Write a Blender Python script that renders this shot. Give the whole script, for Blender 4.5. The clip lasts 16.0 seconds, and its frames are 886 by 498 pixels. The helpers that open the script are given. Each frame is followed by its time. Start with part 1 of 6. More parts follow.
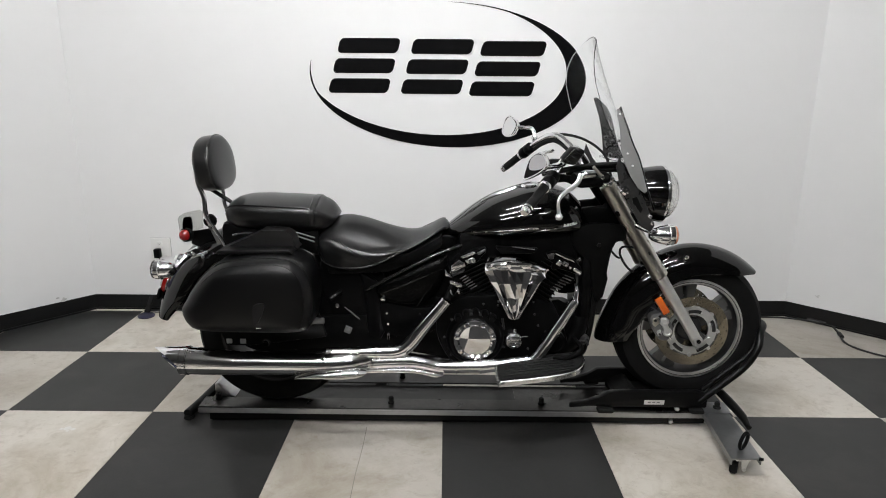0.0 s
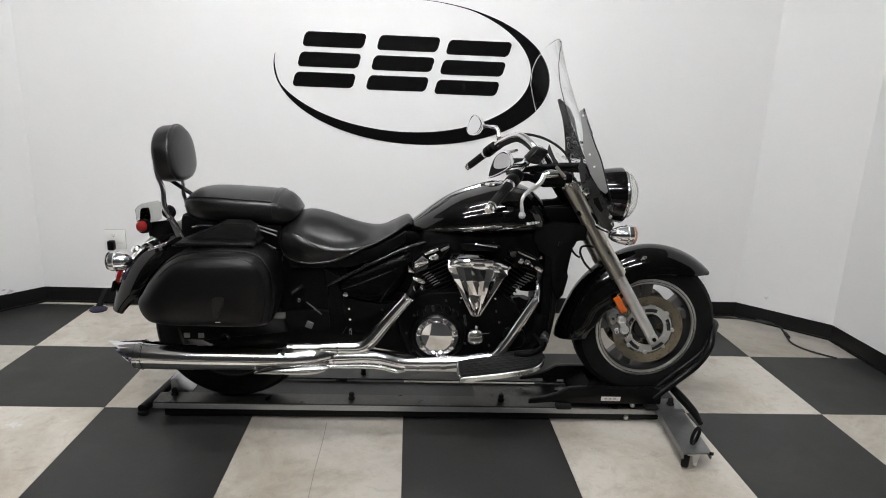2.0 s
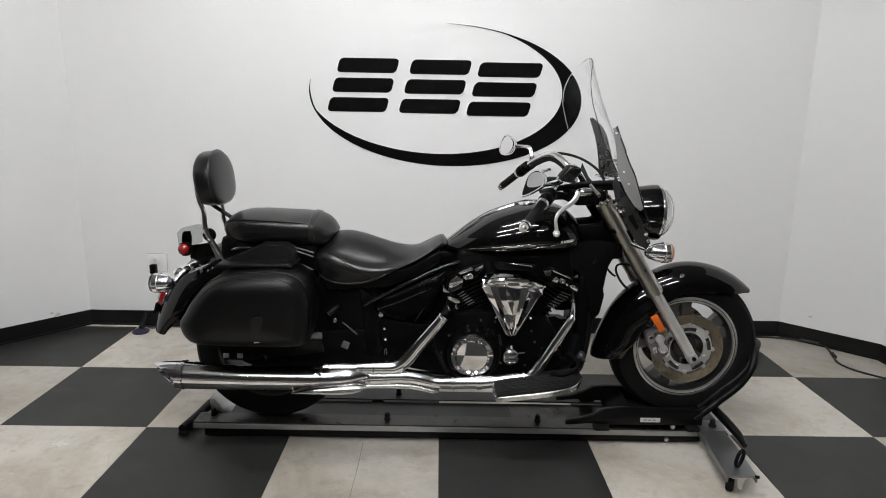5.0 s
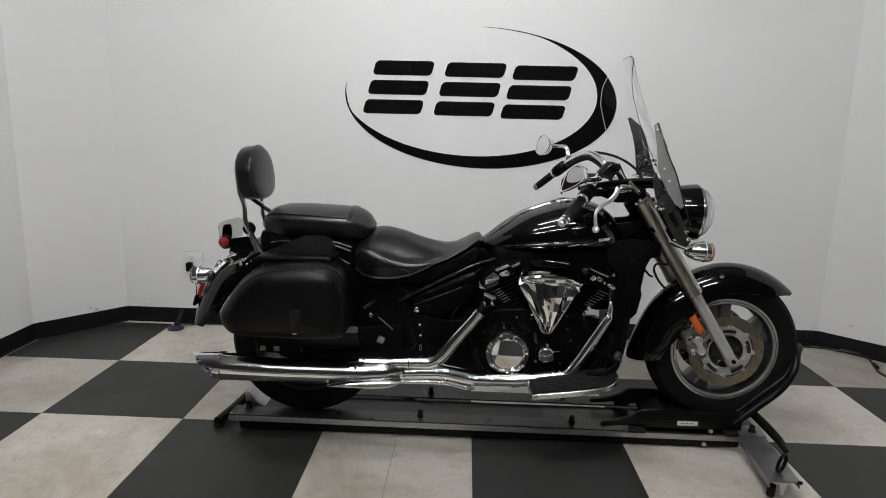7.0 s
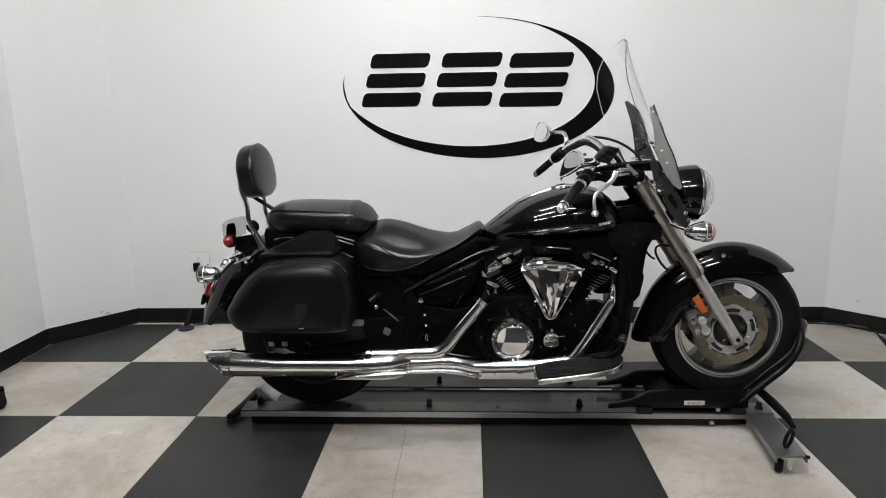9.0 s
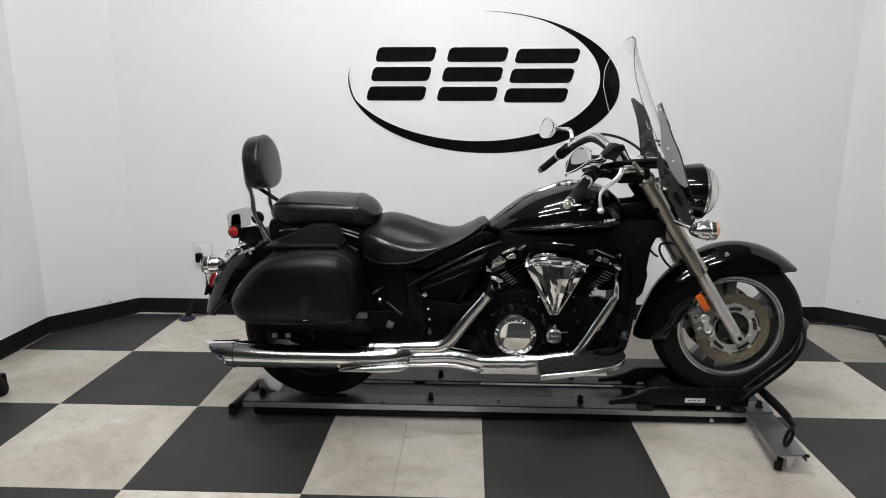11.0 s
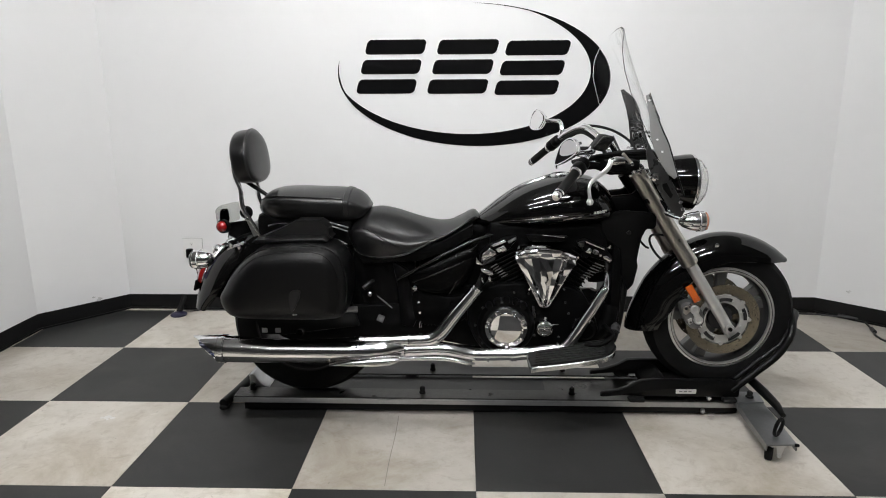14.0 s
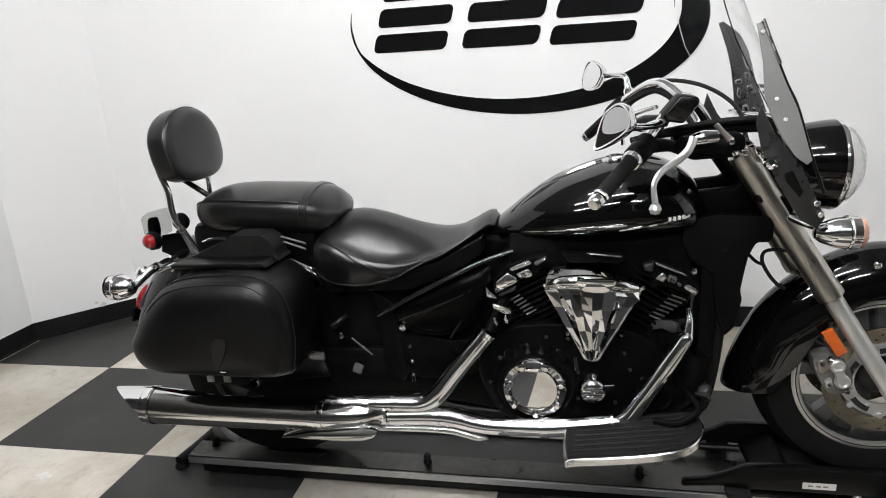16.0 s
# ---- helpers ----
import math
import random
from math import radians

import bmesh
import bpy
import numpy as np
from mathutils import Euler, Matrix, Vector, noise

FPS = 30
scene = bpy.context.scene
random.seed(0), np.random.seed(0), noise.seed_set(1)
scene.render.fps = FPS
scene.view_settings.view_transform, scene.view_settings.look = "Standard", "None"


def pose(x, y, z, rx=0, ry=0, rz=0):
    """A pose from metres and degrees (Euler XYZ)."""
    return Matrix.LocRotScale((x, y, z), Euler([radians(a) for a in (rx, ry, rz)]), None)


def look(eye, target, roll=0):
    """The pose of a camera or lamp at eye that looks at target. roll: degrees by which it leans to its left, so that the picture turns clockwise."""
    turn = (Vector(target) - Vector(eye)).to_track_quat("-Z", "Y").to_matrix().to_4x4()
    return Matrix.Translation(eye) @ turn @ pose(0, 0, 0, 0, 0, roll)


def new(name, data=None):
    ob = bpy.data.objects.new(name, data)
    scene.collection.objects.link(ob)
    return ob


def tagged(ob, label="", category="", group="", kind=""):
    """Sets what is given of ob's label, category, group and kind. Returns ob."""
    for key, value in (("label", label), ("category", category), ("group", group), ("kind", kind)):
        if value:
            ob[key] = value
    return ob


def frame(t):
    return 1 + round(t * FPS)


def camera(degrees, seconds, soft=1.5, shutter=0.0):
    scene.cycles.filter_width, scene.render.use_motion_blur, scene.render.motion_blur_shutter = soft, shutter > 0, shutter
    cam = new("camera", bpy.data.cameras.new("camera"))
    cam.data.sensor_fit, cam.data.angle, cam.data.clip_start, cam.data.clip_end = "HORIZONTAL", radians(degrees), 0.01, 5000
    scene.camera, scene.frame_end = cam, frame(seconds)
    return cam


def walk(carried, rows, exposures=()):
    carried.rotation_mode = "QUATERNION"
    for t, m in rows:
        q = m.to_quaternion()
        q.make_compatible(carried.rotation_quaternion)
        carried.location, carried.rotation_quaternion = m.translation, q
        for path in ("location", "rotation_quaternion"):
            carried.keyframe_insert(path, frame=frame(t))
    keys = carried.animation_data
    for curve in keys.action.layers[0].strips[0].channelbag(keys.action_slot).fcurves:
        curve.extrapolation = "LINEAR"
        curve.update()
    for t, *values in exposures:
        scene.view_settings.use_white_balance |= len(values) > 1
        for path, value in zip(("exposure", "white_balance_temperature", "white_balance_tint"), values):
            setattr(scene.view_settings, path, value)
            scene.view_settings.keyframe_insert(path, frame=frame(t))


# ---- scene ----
cam = camera(70.3, 16.0, soft=1.0)
PATH = [
    (0, (0.005, -1.777, 1.322), (-0.002, 0.159, 0.829), 0.4),
    (0.5, (-0.007, -1.776, 1.319), (0.022, 0.162, 0.825), 0.8),
    (1, (-0.001, -1.777, 1.315), (0.035, 0.159, 0.812), 0.4),
    (1.5, (-0.024, -1.792, 1.314), (-0.07, 0.14, 0.796), 1.2),
    (2, (-0.006, -1.788, 1.315), (0.112, 0.147, 0.821), 2.3),
    (2.5, (-0.037, -1.813, 1.314), (-0.142, 0.129, 0.85), 1.8),
    (3, (-0.003, -1.806, 1.327), (-0.003, 0.147, 0.896), -0.9),
    (3.5, (-0.021, -1.809, 1.327), (-0.058, 0.144, 0.899), 0.8),
    (4, (-0.007, -1.79, 1.328), (-0.015, 0.157, 0.875), 0.3),
    (6.5, (-0.047, -1.816, 1.256), (-0.019, 0.147, 0.874), 2.2),
    (7, (-0.059, -1.816, 1.248), (-0.122, 0.144, 0.857), 1.4),
    (7.5, (-0.037, -1.821, 1.244), (-0.104, 0.12, 0.767), 0.8),
    (8, (-0.036, -1.823, 1.25), (-0.123, 0.128, 0.816), 0.1),
    (8.5, (-0.041, -1.819, 1.241), (-0.115, 0.136, 0.826), -0.3),
    (9, (-0.038, -1.836, 1.247), (-0.124, 0.118, 0.83), -1.0),
    (11.5, (-0.065, -1.842, 1.245), (-0.149, 0.109, 0.81), 0.2),
    (12, (-0.066, -1.84, 1.244), (-0.153, 0.11, 0.807), 0.3),
    (12.5, (-0.053, -1.843, 1.243), (-0.099, 0.107, 0.801), -0.5),
    (13, (-0.05, -1.845, 1.25), (-0.112, 0.106, 0.812), -0.4),
    (13.5, (-0.049, -1.838, 1.243), (-0.098, 0.112, 0.799), -0.4),
    (14, (-0.041, -1.834, 1.24), (-0.107, 0.113, 0.789), -0.4),
    (14.5, (-0.069, -1.814, 1.244), (-0.141, 0.137, 0.814), -2.5),
    (15, (-0.058, -1.659, 1.22), (-0.156, 0.257, 0.654), -2.2),
    (15.5, (0.091, -1.415, 1.256), (-0.134, 0.498, 0.717), -2.9),
    (16, (0.203, -1.037, 1.21), (-0.183, 0.847, 0.662), -3.4),
]
EXPOSURE = [(0.0, -0.05), (2.0, -0.03), (2.5, -0.06), (3.0, -0.15), (4.0, -0.20), (6.5, -0.40), (7.0, -0.51), (7.5, -0.31), (8.0, -0.09),
            (9.0, -0.17), (11.5, -0.10), (14.5, -0.05), (15.0, 0.0), (15.5, 0.20), (16.0, 0.18)]
walk(cam, [(t, look(e, a, r)) for t, e, a, r in PATH], EXPOSURE)

# ---- world and light ----
world = bpy.data.worlds.new("world")
scene.world = world
world.use_nodes = True
wbg = world.node_tree.nodes["Background"]
wbg.inputs[0].default_value = (0.8, 0.85, 1.0, 1)
wbg.inputs[1].default_value = 0.02


# ---- materials ----
def mat(name, color, rough=0.5, metal=0.0, var=0.08, scale=8.0, bump=0.0, bscale=60.0, coat=0.0, spec=0.5, spot=0.0,
        rvar=0.1, color2=None):
    """A principled surface with a broad and a fine variation of colour and roughness, and a fine relief."""
    m = bpy.data.materials.new(name)
    m.use_nodes = True
    nt = m.node_tree
    n, l = nt.nodes, nt.links
    b = n["Principled BSDF"]
    b.inputs["Metallic"].default_value = metal
    b.inputs["Specular IOR Level"].default_value = spec
    b.inputs["Coat Weight"].default_value = coat
    b.inputs["Coat Roughness"].default_value = 0.03
    tc = n.new("ShaderNodeTexCoord")
    geo = n.new("ShaderNodeNewGeometry")
    n1 = n.new("ShaderNodeTexNoise")
    n1.inputs["Scale"].default_value = scale
    n1.inputs["Detail"].default_value = 5
    n2 = n.new("ShaderNodeTexNoise")
    n2.inputs["Scale"].default_value = scale * 9
    n2.inputs["Detail"].default_value = 3
    for q in (n1, n2):
        l.new(geo.outputs["Position"], q.inputs["Vector"])
    mix = n.new("ShaderNodeMath")
    mix.operation = "MULTIPLY_ADD"
    mix.inputs[1].default_value = 0.35
    l.new(n2.outputs[0], mix.inputs[0])
    l.new(n1.outputs[0], mix.inputs[2])
    ramp = n.new("ShaderNodeMapRange")
    ramp.inputs["From Min"].default_value = 0.4
    ramp.inputs["From Max"].default_value = 0.95
    l.new(mix.outputs[0], ramp.inputs["Value"])
    cm = n.new("ShaderNodeMix")
    cm.data_type = "RGBA"
    c2 = color2 or [min(1, c * (1 + var)) for c in color]
    cm.inputs["A"].default_value = (*[c * (1 - var) for c in color], 1)
    cm.inputs["B"].default_value = (*c2, 1)
    l.new(ramp.outputs[0], cm.inputs["Factor"])
    l.new(cm.outputs["Result"], b.inputs["Base Color"])
    rr = n.new("ShaderNodeMapRange")
    rr.inputs["To Min"].default_value = max(0.0, rough * (1 - rvar))
    rr.inputs["To Max"].default_value = min(1, rough * (1 + rvar))
    l.new(n1.outputs[0], rr.inputs["Value"])
    l.new(rr.outputs[0], b.inputs["Roughness"])
    if bump:
        n3 = n.new("ShaderNodeTexNoise")
        n3.inputs["Scale"].default_value = bscale
        n3.inputs["Detail"].default_value = 4
        l.new(geo.outputs["Position"], n3.inputs["Vector"])
        bp = n.new("ShaderNodeBump")
        bp.inputs["Strength"].default_value = bump
        bp.inputs["Distance"].default_value = 0.004
        l.new(n3.outputs[0], bp.inputs["Height"])
        l.new(bp.outputs[0], b.inputs["Normal"])
    return m


def glow(name, color, strength):
    m = bpy.data.materials.new(name)
    m.use_nodes = True
    b = m.node_tree.nodes["Principled BSDF"]
    b.inputs["Base Color"].default_value = (0.9, 0.9, 0.9, 1)
    b.inputs["Emission Color"].default_value = (*color, 1)
    b.inputs["Emission Strength"].default_value = strength
    return m


def glass(name, color=(1, 1, 1), rough=0.0, ior=1.45):
    m = bpy.data.materials.new(name)
    m.use_nodes = True
    b = m.node_tree.nodes["Principled BSDF"]
    b.inputs["Base Color"].default_value = (*color, 1)
    b.inputs["Roughness"].default_value = rough
    b.inputs["IOR"].default_value = ior
    b.inputs["Transmission Weight"].default_value = 1
    return m


M_WALL = mat("wall_paint", (0.80, 0.80, 0.80), 0.55, var=0.02, scale=1.2, bump=0.05, bscale=180)
M_CEIL = mat("grey_ceiling", (0.30, 0.30, 0.30), 0.8, var=0.03, scale=3, bump=0.1, bscale=90)
M_COVE = mat("black_cove_base", (0.006, 0.006, 0.006), 0.45, var=0.2, scale=4, spec=0.25)
M_HALL = mat("grey_hall_wall", (0.12, 0.12, 0.12), 0.7, var=0.1, scale=2)
M_VINYL = mat("black_vinyl", (0.0018, 0.0018, 0.0021), 0.6, var=0.1, scale=6, spec=0.05)
M_TILE_D = mat("charcoal_tile", (0.0215, 0.0215, 0.021), 0.46, var=0.14, scale=5, bump=0.06, bscale=120, rvar=0.2, spec=0.36)
M_TILE_L = mat("cream_tile", (0.56, 0.525, 0.47), 0.40, var=0.07, scale=4, bump=0.05, bscale=90, rvar=0.2)


def stain(m, tint, scale, lo, hi, amount, seed=0.0):
    """Blotchy stains over the base colour of a material, and a small change from piece to piece."""
    nt = m.node_tree
    n, l = nt.nodes, nt.links
    b = n["Principled BSDF"]
    src = b.inputs["Base Color"].links[0].from_socket
    geo = n.new("ShaderNodeNewGeometry")
    mp = n.new("ShaderNodeMapping")
    mp.inputs["Location"].default_value = (seed, seed * 2, 0)
    l.new(geo.outputs["Position"], mp.inputs["Vector"])
    q = n.new("ShaderNodeTexNoise")
    q.inputs["Scale"].default_value = scale
    q.inputs["Detail"].default_value = 9
    q.inputs["Roughness"].default_value = 0.68
    q.inputs["Distortion"].default_value = 0.6
    l.new(mp.outputs[0], q.inputs["Vector"])
    r = n.new("ShaderNodeMapRange")
    r.inputs["From Min"].default_value, r.inputs["From Max"].default_value = lo, hi
    r.inputs["To Max"].default_value = amount
    l.new(q.outputs[0], r.inputs["Value"])
    mx = n.new("ShaderNodeMix")
    mx.data_type = "RGBA"
    mx.inputs["B"].default_value = (*tint, 1)
    l.new(r.outputs[0], mx.inputs["Factor"])
    l.new(src, mx.inputs["A"])
    oi = n.new("ShaderNodeObjectInfo")
    vr = n.new("ShaderNodeMapRange")
    vr.inputs["To Min"].default_value, vr.inputs["To Max"].default_value = 0.93, 1.06
    l.new(oi.outputs["Random"], vr.inputs["Value"])
    hs = n.new("ShaderNodeHueSaturation")
    l.new(vr.outputs[0], hs.inputs["Value"])
    l.new(mx.outputs["Result"], hs.inputs["Color"])
    l.new(hs.outputs[0], b.inputs["Base Color"])


stain(M_TILE_L, (0.31, 0.265, 0.195), 1.7, 0.45, 0.70, 0.85)
stain(M_TILE_L, (0.24, 0.195, 0.14), 9.0, 0.54, 0.70, 0.42, 3.0)
stain(M_TILE_L, (0.30, 0.25, 0.18), 24.0, 0.53, 0.66, 0.27, 7.0)
stain(M_TILE_L, (0.17, 0.14, 0.10), 38.0, 0.635, 0.72, 0.65, 5.0)
stain(M_TILE_D, (0.045, 0.043, 0.040), 3.0, 0.50, 0.75, 0.6, 1.0)
M_TUBE = glow("lit_tube", (0.985, 0.985, 0.985), 204)
M_WHITE = mat("white_enamel", (0.75, 0.75, 0.75), 0.4, var=0.03)
M_RUBBER = mat("black_rubber", (0.006, 0.006, 0.006), 0.75, var=0.25, scale=20, bump=0.1, bscale=200, spec=0.2)
M_CABLE = mat("black_cable", (0.01, 0.01, 0.01), 0.5)


# ---- mesh helpers ----
def obj(name, bm, material, parent=None, label="", smooth=True):
    me = bpy.data.meshes.new(name)
    bmesh.ops.recalc_face_normals(bm, faces=bm.faces[:])
    bm.to_mesh(me)
    bm.free()
    for m in material if isinstance(material, (list, tuple)) else [material]:
        me.materials.append(m)
    if smooth:
        me.polygons.foreach_set("use_smooth", [True] * len(me.polygons))
        me.set_sharp_from_angle(angle=radians(38))
    ob = new(name, me)
    if parent is not None:
        ob.parent = parent
        ob.matrix_parent_inverse = parent.matrix_basis.inverted()
    if label:
        ob["label"] = label
    return ob


def part(name, bm, material, parent, label="", smooth=True):
    return obj(name, bm, material, parent, label, smooth)


def box(x0, x1, y0, y1, z0, z1, bevel=0.0, seg=2, bm=None):
    b = bmesh.new()
    bmesh.ops.create_cube(b, size=1)
    for v in b.verts:
        v.co = Vector(((x0 + x1) / 2 + v.co.x * (x1 - x0), (y0 + y1) / 2 + v.co.y * (y1 - y0), (z0 + z1) / 2 + v.co.z * (z1 - z0)))
    if bevel:
        bmesh.ops.bevel(b, geom=b.edges[:], offset=bevel, segments=seg, affect="EDGES", profile=0.5)
    return join(bm, b)


def join(bm, b):
    """Adds b to bm, or returns b where there is no bm."""
    if bm is None:
        return b
    me = bpy.data.meshes.new("tmp")
    b.to_mesh(me)
    b.free()
    bm.from_mesh(me)
    bpy.data.meshes.remove(me)
    return bm


def slab(poly, y0, y1, bevel=0.0, seg=2, bm=None):
    """An (x, z) outline, extruded from y0 to y1."""
    b = bmesh.new()
    f = b.faces.new([b.verts.new((x, y0, z)) for x, z in poly])
    r = bmesh.ops.extrude_face_region(b, geom=[f])
    for v in r["geom"]:
        if isinstance(v, bmesh.types.BMVert):
            v.co.y = y1
    if bevel:
        bmesh.ops.bevel(b, geom=b.edges[:], offset=bevel, segments=seg, affect="EDGES", profile=0.5, clamp_overlap=True)
    return join(bm, b)


def turn(profile, centre, axis="y", n=48, bm=None, a0=0.0, a1=360.0):
    """A profile of (radius, offset along the axis), turned round an axis through centre."""
    b = bmesh.new()
    c = Vector(centre)
    d = Vector({"x": (1, 0, 0), "y": (0, 1, 0), "z": (0, 0, 1)}[axis]) if isinstance(axis, str) else Vector(axis).normalized()
    u = d.orthogonal().normalized()
    w = d.cross(u)
    full = abs(a1 - a0) >= 360
    m = n if full else n + 1
    rings = []
    for i in range(m):
        a = radians(a0 + (a1 - a0) * i / n)
        rings.append([b.verts.new(c + d * o + (u * math.cos(a) + w * math.sin(a)) * max(r, 1e-4)) for r, o in profile])
    for i in range(n):
        p, q = rings[i], rings[(i + 1) % m]
        for j in range(len(profile) - 1):
            b.faces.new((p[j], p[j + 1], q[j + 1], q[j]))
    bmesh.ops.remove_doubles(b, verts=b.verts[:], dist=2e-4)
    return join(bm, b)


def smooth_path(pts, n=6):
    """Catmull-Rom through the points."""
    p = [Vector(q) for q in pts]
    p = [p[0] * 2 - p[1]] + p + [p[-1] * 2 - p[-2]]
    out = []
    for i in range(1, len(p) - 2):
        for k in range(n):
            t = k / n
            out.append(0.5 * (2 * p[i] + (p[i + 1] - p[i - 1]) * t + (2 * p[i - 1] - 5 * p[i] + 4 * p[i + 1] - p[i + 2]) * t * t
                              + (3 * p[i] - p[i - 1] - 3 * p[i + 1] + p[i + 2]) * t ** 3))
    out.append(p[-2])
    return out


def tube(pts, r, n=12, curve=6, bm=None, caps=True, flat=1.0, up=None):
    """A round bar along points; r a number or one for each point."""
    P = smooth_path(pts, curve) if curve and len(pts) > 2 else [Vector(q) for q in pts]
    m = len(P)
    rs = [r] * m if isinstance(r, (int, float)) else [float(v) for v in np.interp(np.linspace(0, len(r) - 1, m), range(len(r)), r)]
    b = bmesh.new()
    rings = []
    t0 = (P[1] - P[0]).normalized()
    u = Vector(up) if up else t0.orthogonal()
    for i in range(m):
        t = (P[min(i + 1, m - 1)] - P[max(i - 1, 0)]).normalized()
        u = (u - t * u.dot(t)).normalized()
        w = t.cross(u)
        rings.append([b.verts.new(P[i] + (u * math.cos(2 * math.pi * k / n) + w * math.sin(2 * math.pi * k / n) * flat) * rs[i]) for k in range(n)])
    for i in range(m - 1):
        for k in range(n):
            b.faces.new((rings[i][k], rings[i][(k + 1) % n], rings[i + 1][(k + 1) % n], rings[i + 1][k]))
    if caps:
        b.faces.new(rings[0][::-1])
        b.faces.new(rings[-1])
    return join(bm, b)


def loft(sections, bm=None, caps=True):
    """Closed sections of equally many points, skinned."""
    b = bmesh.new()
    rings = [[b.verts.new(p) for p in s] for s in sections]
    n = len(rings[0])
    for i in range(len(rings) - 1):
        for k in range(n):
            b.faces.new((rings[i][k], rings[i][(k + 1) % n], rings[i + 1][(k + 1) % n], rings[i + 1][k]))
    if caps:
        b.faces.new(rings[0][::-1])
        b.faces.new(rings[-1])
    return join(bm, b)


def oval(x, y, z, hy, hz, n=24, p=2.4, top=1.0, bottom=1.0):
    """A superellipse across the bike at station x."""
    out = []
    for k in range(n):
        a = 2 * math.pi * k / n
        c, s = math.cos(a), math.sin(a)
        out.append((x, y + hy * math.copysign(abs(c) ** (2 / p), c), z + hz * (top if s > 0 else bottom) * math.copysign(abs(s) ** (2 / p), s)))
    return out


def bolt(x, y, z, r=0.007, h=0.006, axis=(0, -1, 0), bm=None):
    """A domed six-sided bolt head."""
    return turn([(0, -0.002), (r, -0.002), (r, h * 0.7), (r * 0.7, h), (0, h)], (x, y, z), axis, 6, bm)


# ---- the room ----
S = 0.6096
BL, BR = Vector((-2.127, 1.872, 0)), Vector((2.065, 1.845, 0))
LL, RR = Vector((-2.455, 1.480, 0)), Vector((2.44, 1.47, 0))
BAY, FRONT, CEIL = -0.4, -8.0, 3.05
WALLS = [("wall_north", BL, BR), ("wall_northwest", LL, BL), ("wall_west", Vector((-2.446, BAY, 0)), LL),
         ("wall_northeast", BR, RR), ("wall_east", RR, Vector((2.44, BAY, 0)))]
HALL = [("wall_hall_west", Vector((-5.5, FRONT, 0)), Vector((-5.5, BAY, 0))), ("wall_return_west", Vector((-5.5, BAY, 0)), Vector((-2.566, BAY, 0))),
        ("wall_return_east", Vector((2.56, BAY, 0)), Vector((5.5, BAY, 0))), ("wall_hall_east", Vector((5.5, BAY, 0)), Vector((5.5, FRONT, 0))),
        ("wall_south", Vector((5.5, FRONT, 0)), Vector((-5.5, FRONT, 0)))]


def prism(plan, z0, z1, bm=None):
    b = bmesh.new()
    f = b.faces.new([b.verts.new((p[0], p[1], z0)) for p in plan])
    r = bmesh.ops.extrude_face_region(b, geom=[f])
    for v in r["geom"]:
        if isinstance(v, bmesh.types.BMVert):
            v.co.z = z1
    return join(bm, b)


for name, a, b in WALLS + HALL:
    white = (name, a, b) in WALLS
    d = (b - a).normalized()
    out = Vector((-d.y, d.x, 0))
    w = obj(name, prism([a, b, b + out * 0.12 + d * 0.05, a + out * 0.12 - d * 0.05], -0.05, CEIL + 0.1), M_WALL if white else M_HALL, smooth=False)
    tagged(w, "smooth white painted showroom wall" if white else "plain dark grey wall of the hall", "wall", kind="structure")
    if not white:
        continue
    c = obj("baseboard", prism([a - out * 0.004, b - out * 0.004, b, a], 0, 0.092), M_COVE, smooth=False)
    tagged(c, "black rubber cove base along the white wall", "baseboard", kind="structure")
    prof = obj("toe", prism([a - out * 0.012, b - out * 0.012, b - out * 0.004, a - out * 0.004], 0, 0.010), M_COVE, c)

tagged(obj("ceiling", box(-5.7, 5.7, FRONT - 0.1, 2.05, CEIL, CEIL + 0.08), M_CEIL, smooth=False), "plain grey ceiling with strip lights", "ceiling", kind="structure")


def ceiling_light(x, y, length):
    e = new("ceiling_light")
    e.matrix_basis = pose(x, y, CEIL)
    hl = length / 2
    for nm, bm_, mt in (("housing", box(-hl - 0.03, hl + 0.03, -0.03, 0.03, -0.05, 0.0, 0.006), M_WHITE),
                        ("tube", turn([(0, -hl), (0.019, -hl), (0.019, hl), (0, hl)], (0, 0, -0.082), "x", 16), M_TUBE),
                        ("socket", box(-hl - 0.025, -hl, -0.014, 0.014, -0.100, -0.045, 0.003), M_WHITE), ("socket", box(hl, hl + 0.025, -0.014, 0.014, -0.100, -0.045, 0.003), M_WHITE)):
        part(nm, bm_, mt, None).parent = e
    return tagged(e, "white single-tube strip light under the ceiling", "ceiling light", "ceiling lights")


for y in (-2.4, -0.9, 0.05):
    for x in ((-1.2, -0.2, 0.8) if y < -2 else (-0.70, 0.25) if y < -0.5 else (-0.20,)):
        ceiling_light(x, y, 0.80)

# ---- materials of the motorcycle and its stand ----
M_PAINT = mat("gloss_black_paint", (0.002, 0.002, 0.002), 0.08, var=0.1, coat=1.0, scale=3, spec=0.0)
M_SIDE = mat("black_side_panel", (0.0012, 0.0012, 0.0012), 0.26, var=0.2, scale=4, spec=0.07, rvar=0.3)
M_CHROME = mat("chrome", (0.84, 0.84, 0.85), 0.025, 1.0, var=0.03, scale=12, rvar=0.4)
M_PIPE = mat("worn_chrome", (0.70, 0.695, 0.69), 0.10, 1.0, var=0.05, scale=9, bump=0.03, bscale=70, rvar=0.5)
M_DULL = mat("dull_chrome", (0.50, 0.475, 0.43), 0.30, 1.0, var=0.10, scale=15, rvar=0.3)
M_POLISH = mat("polished_aluminium", (0.78, 0.78, 0.78), 0.22, 1.0, var=0.08, scale=20)
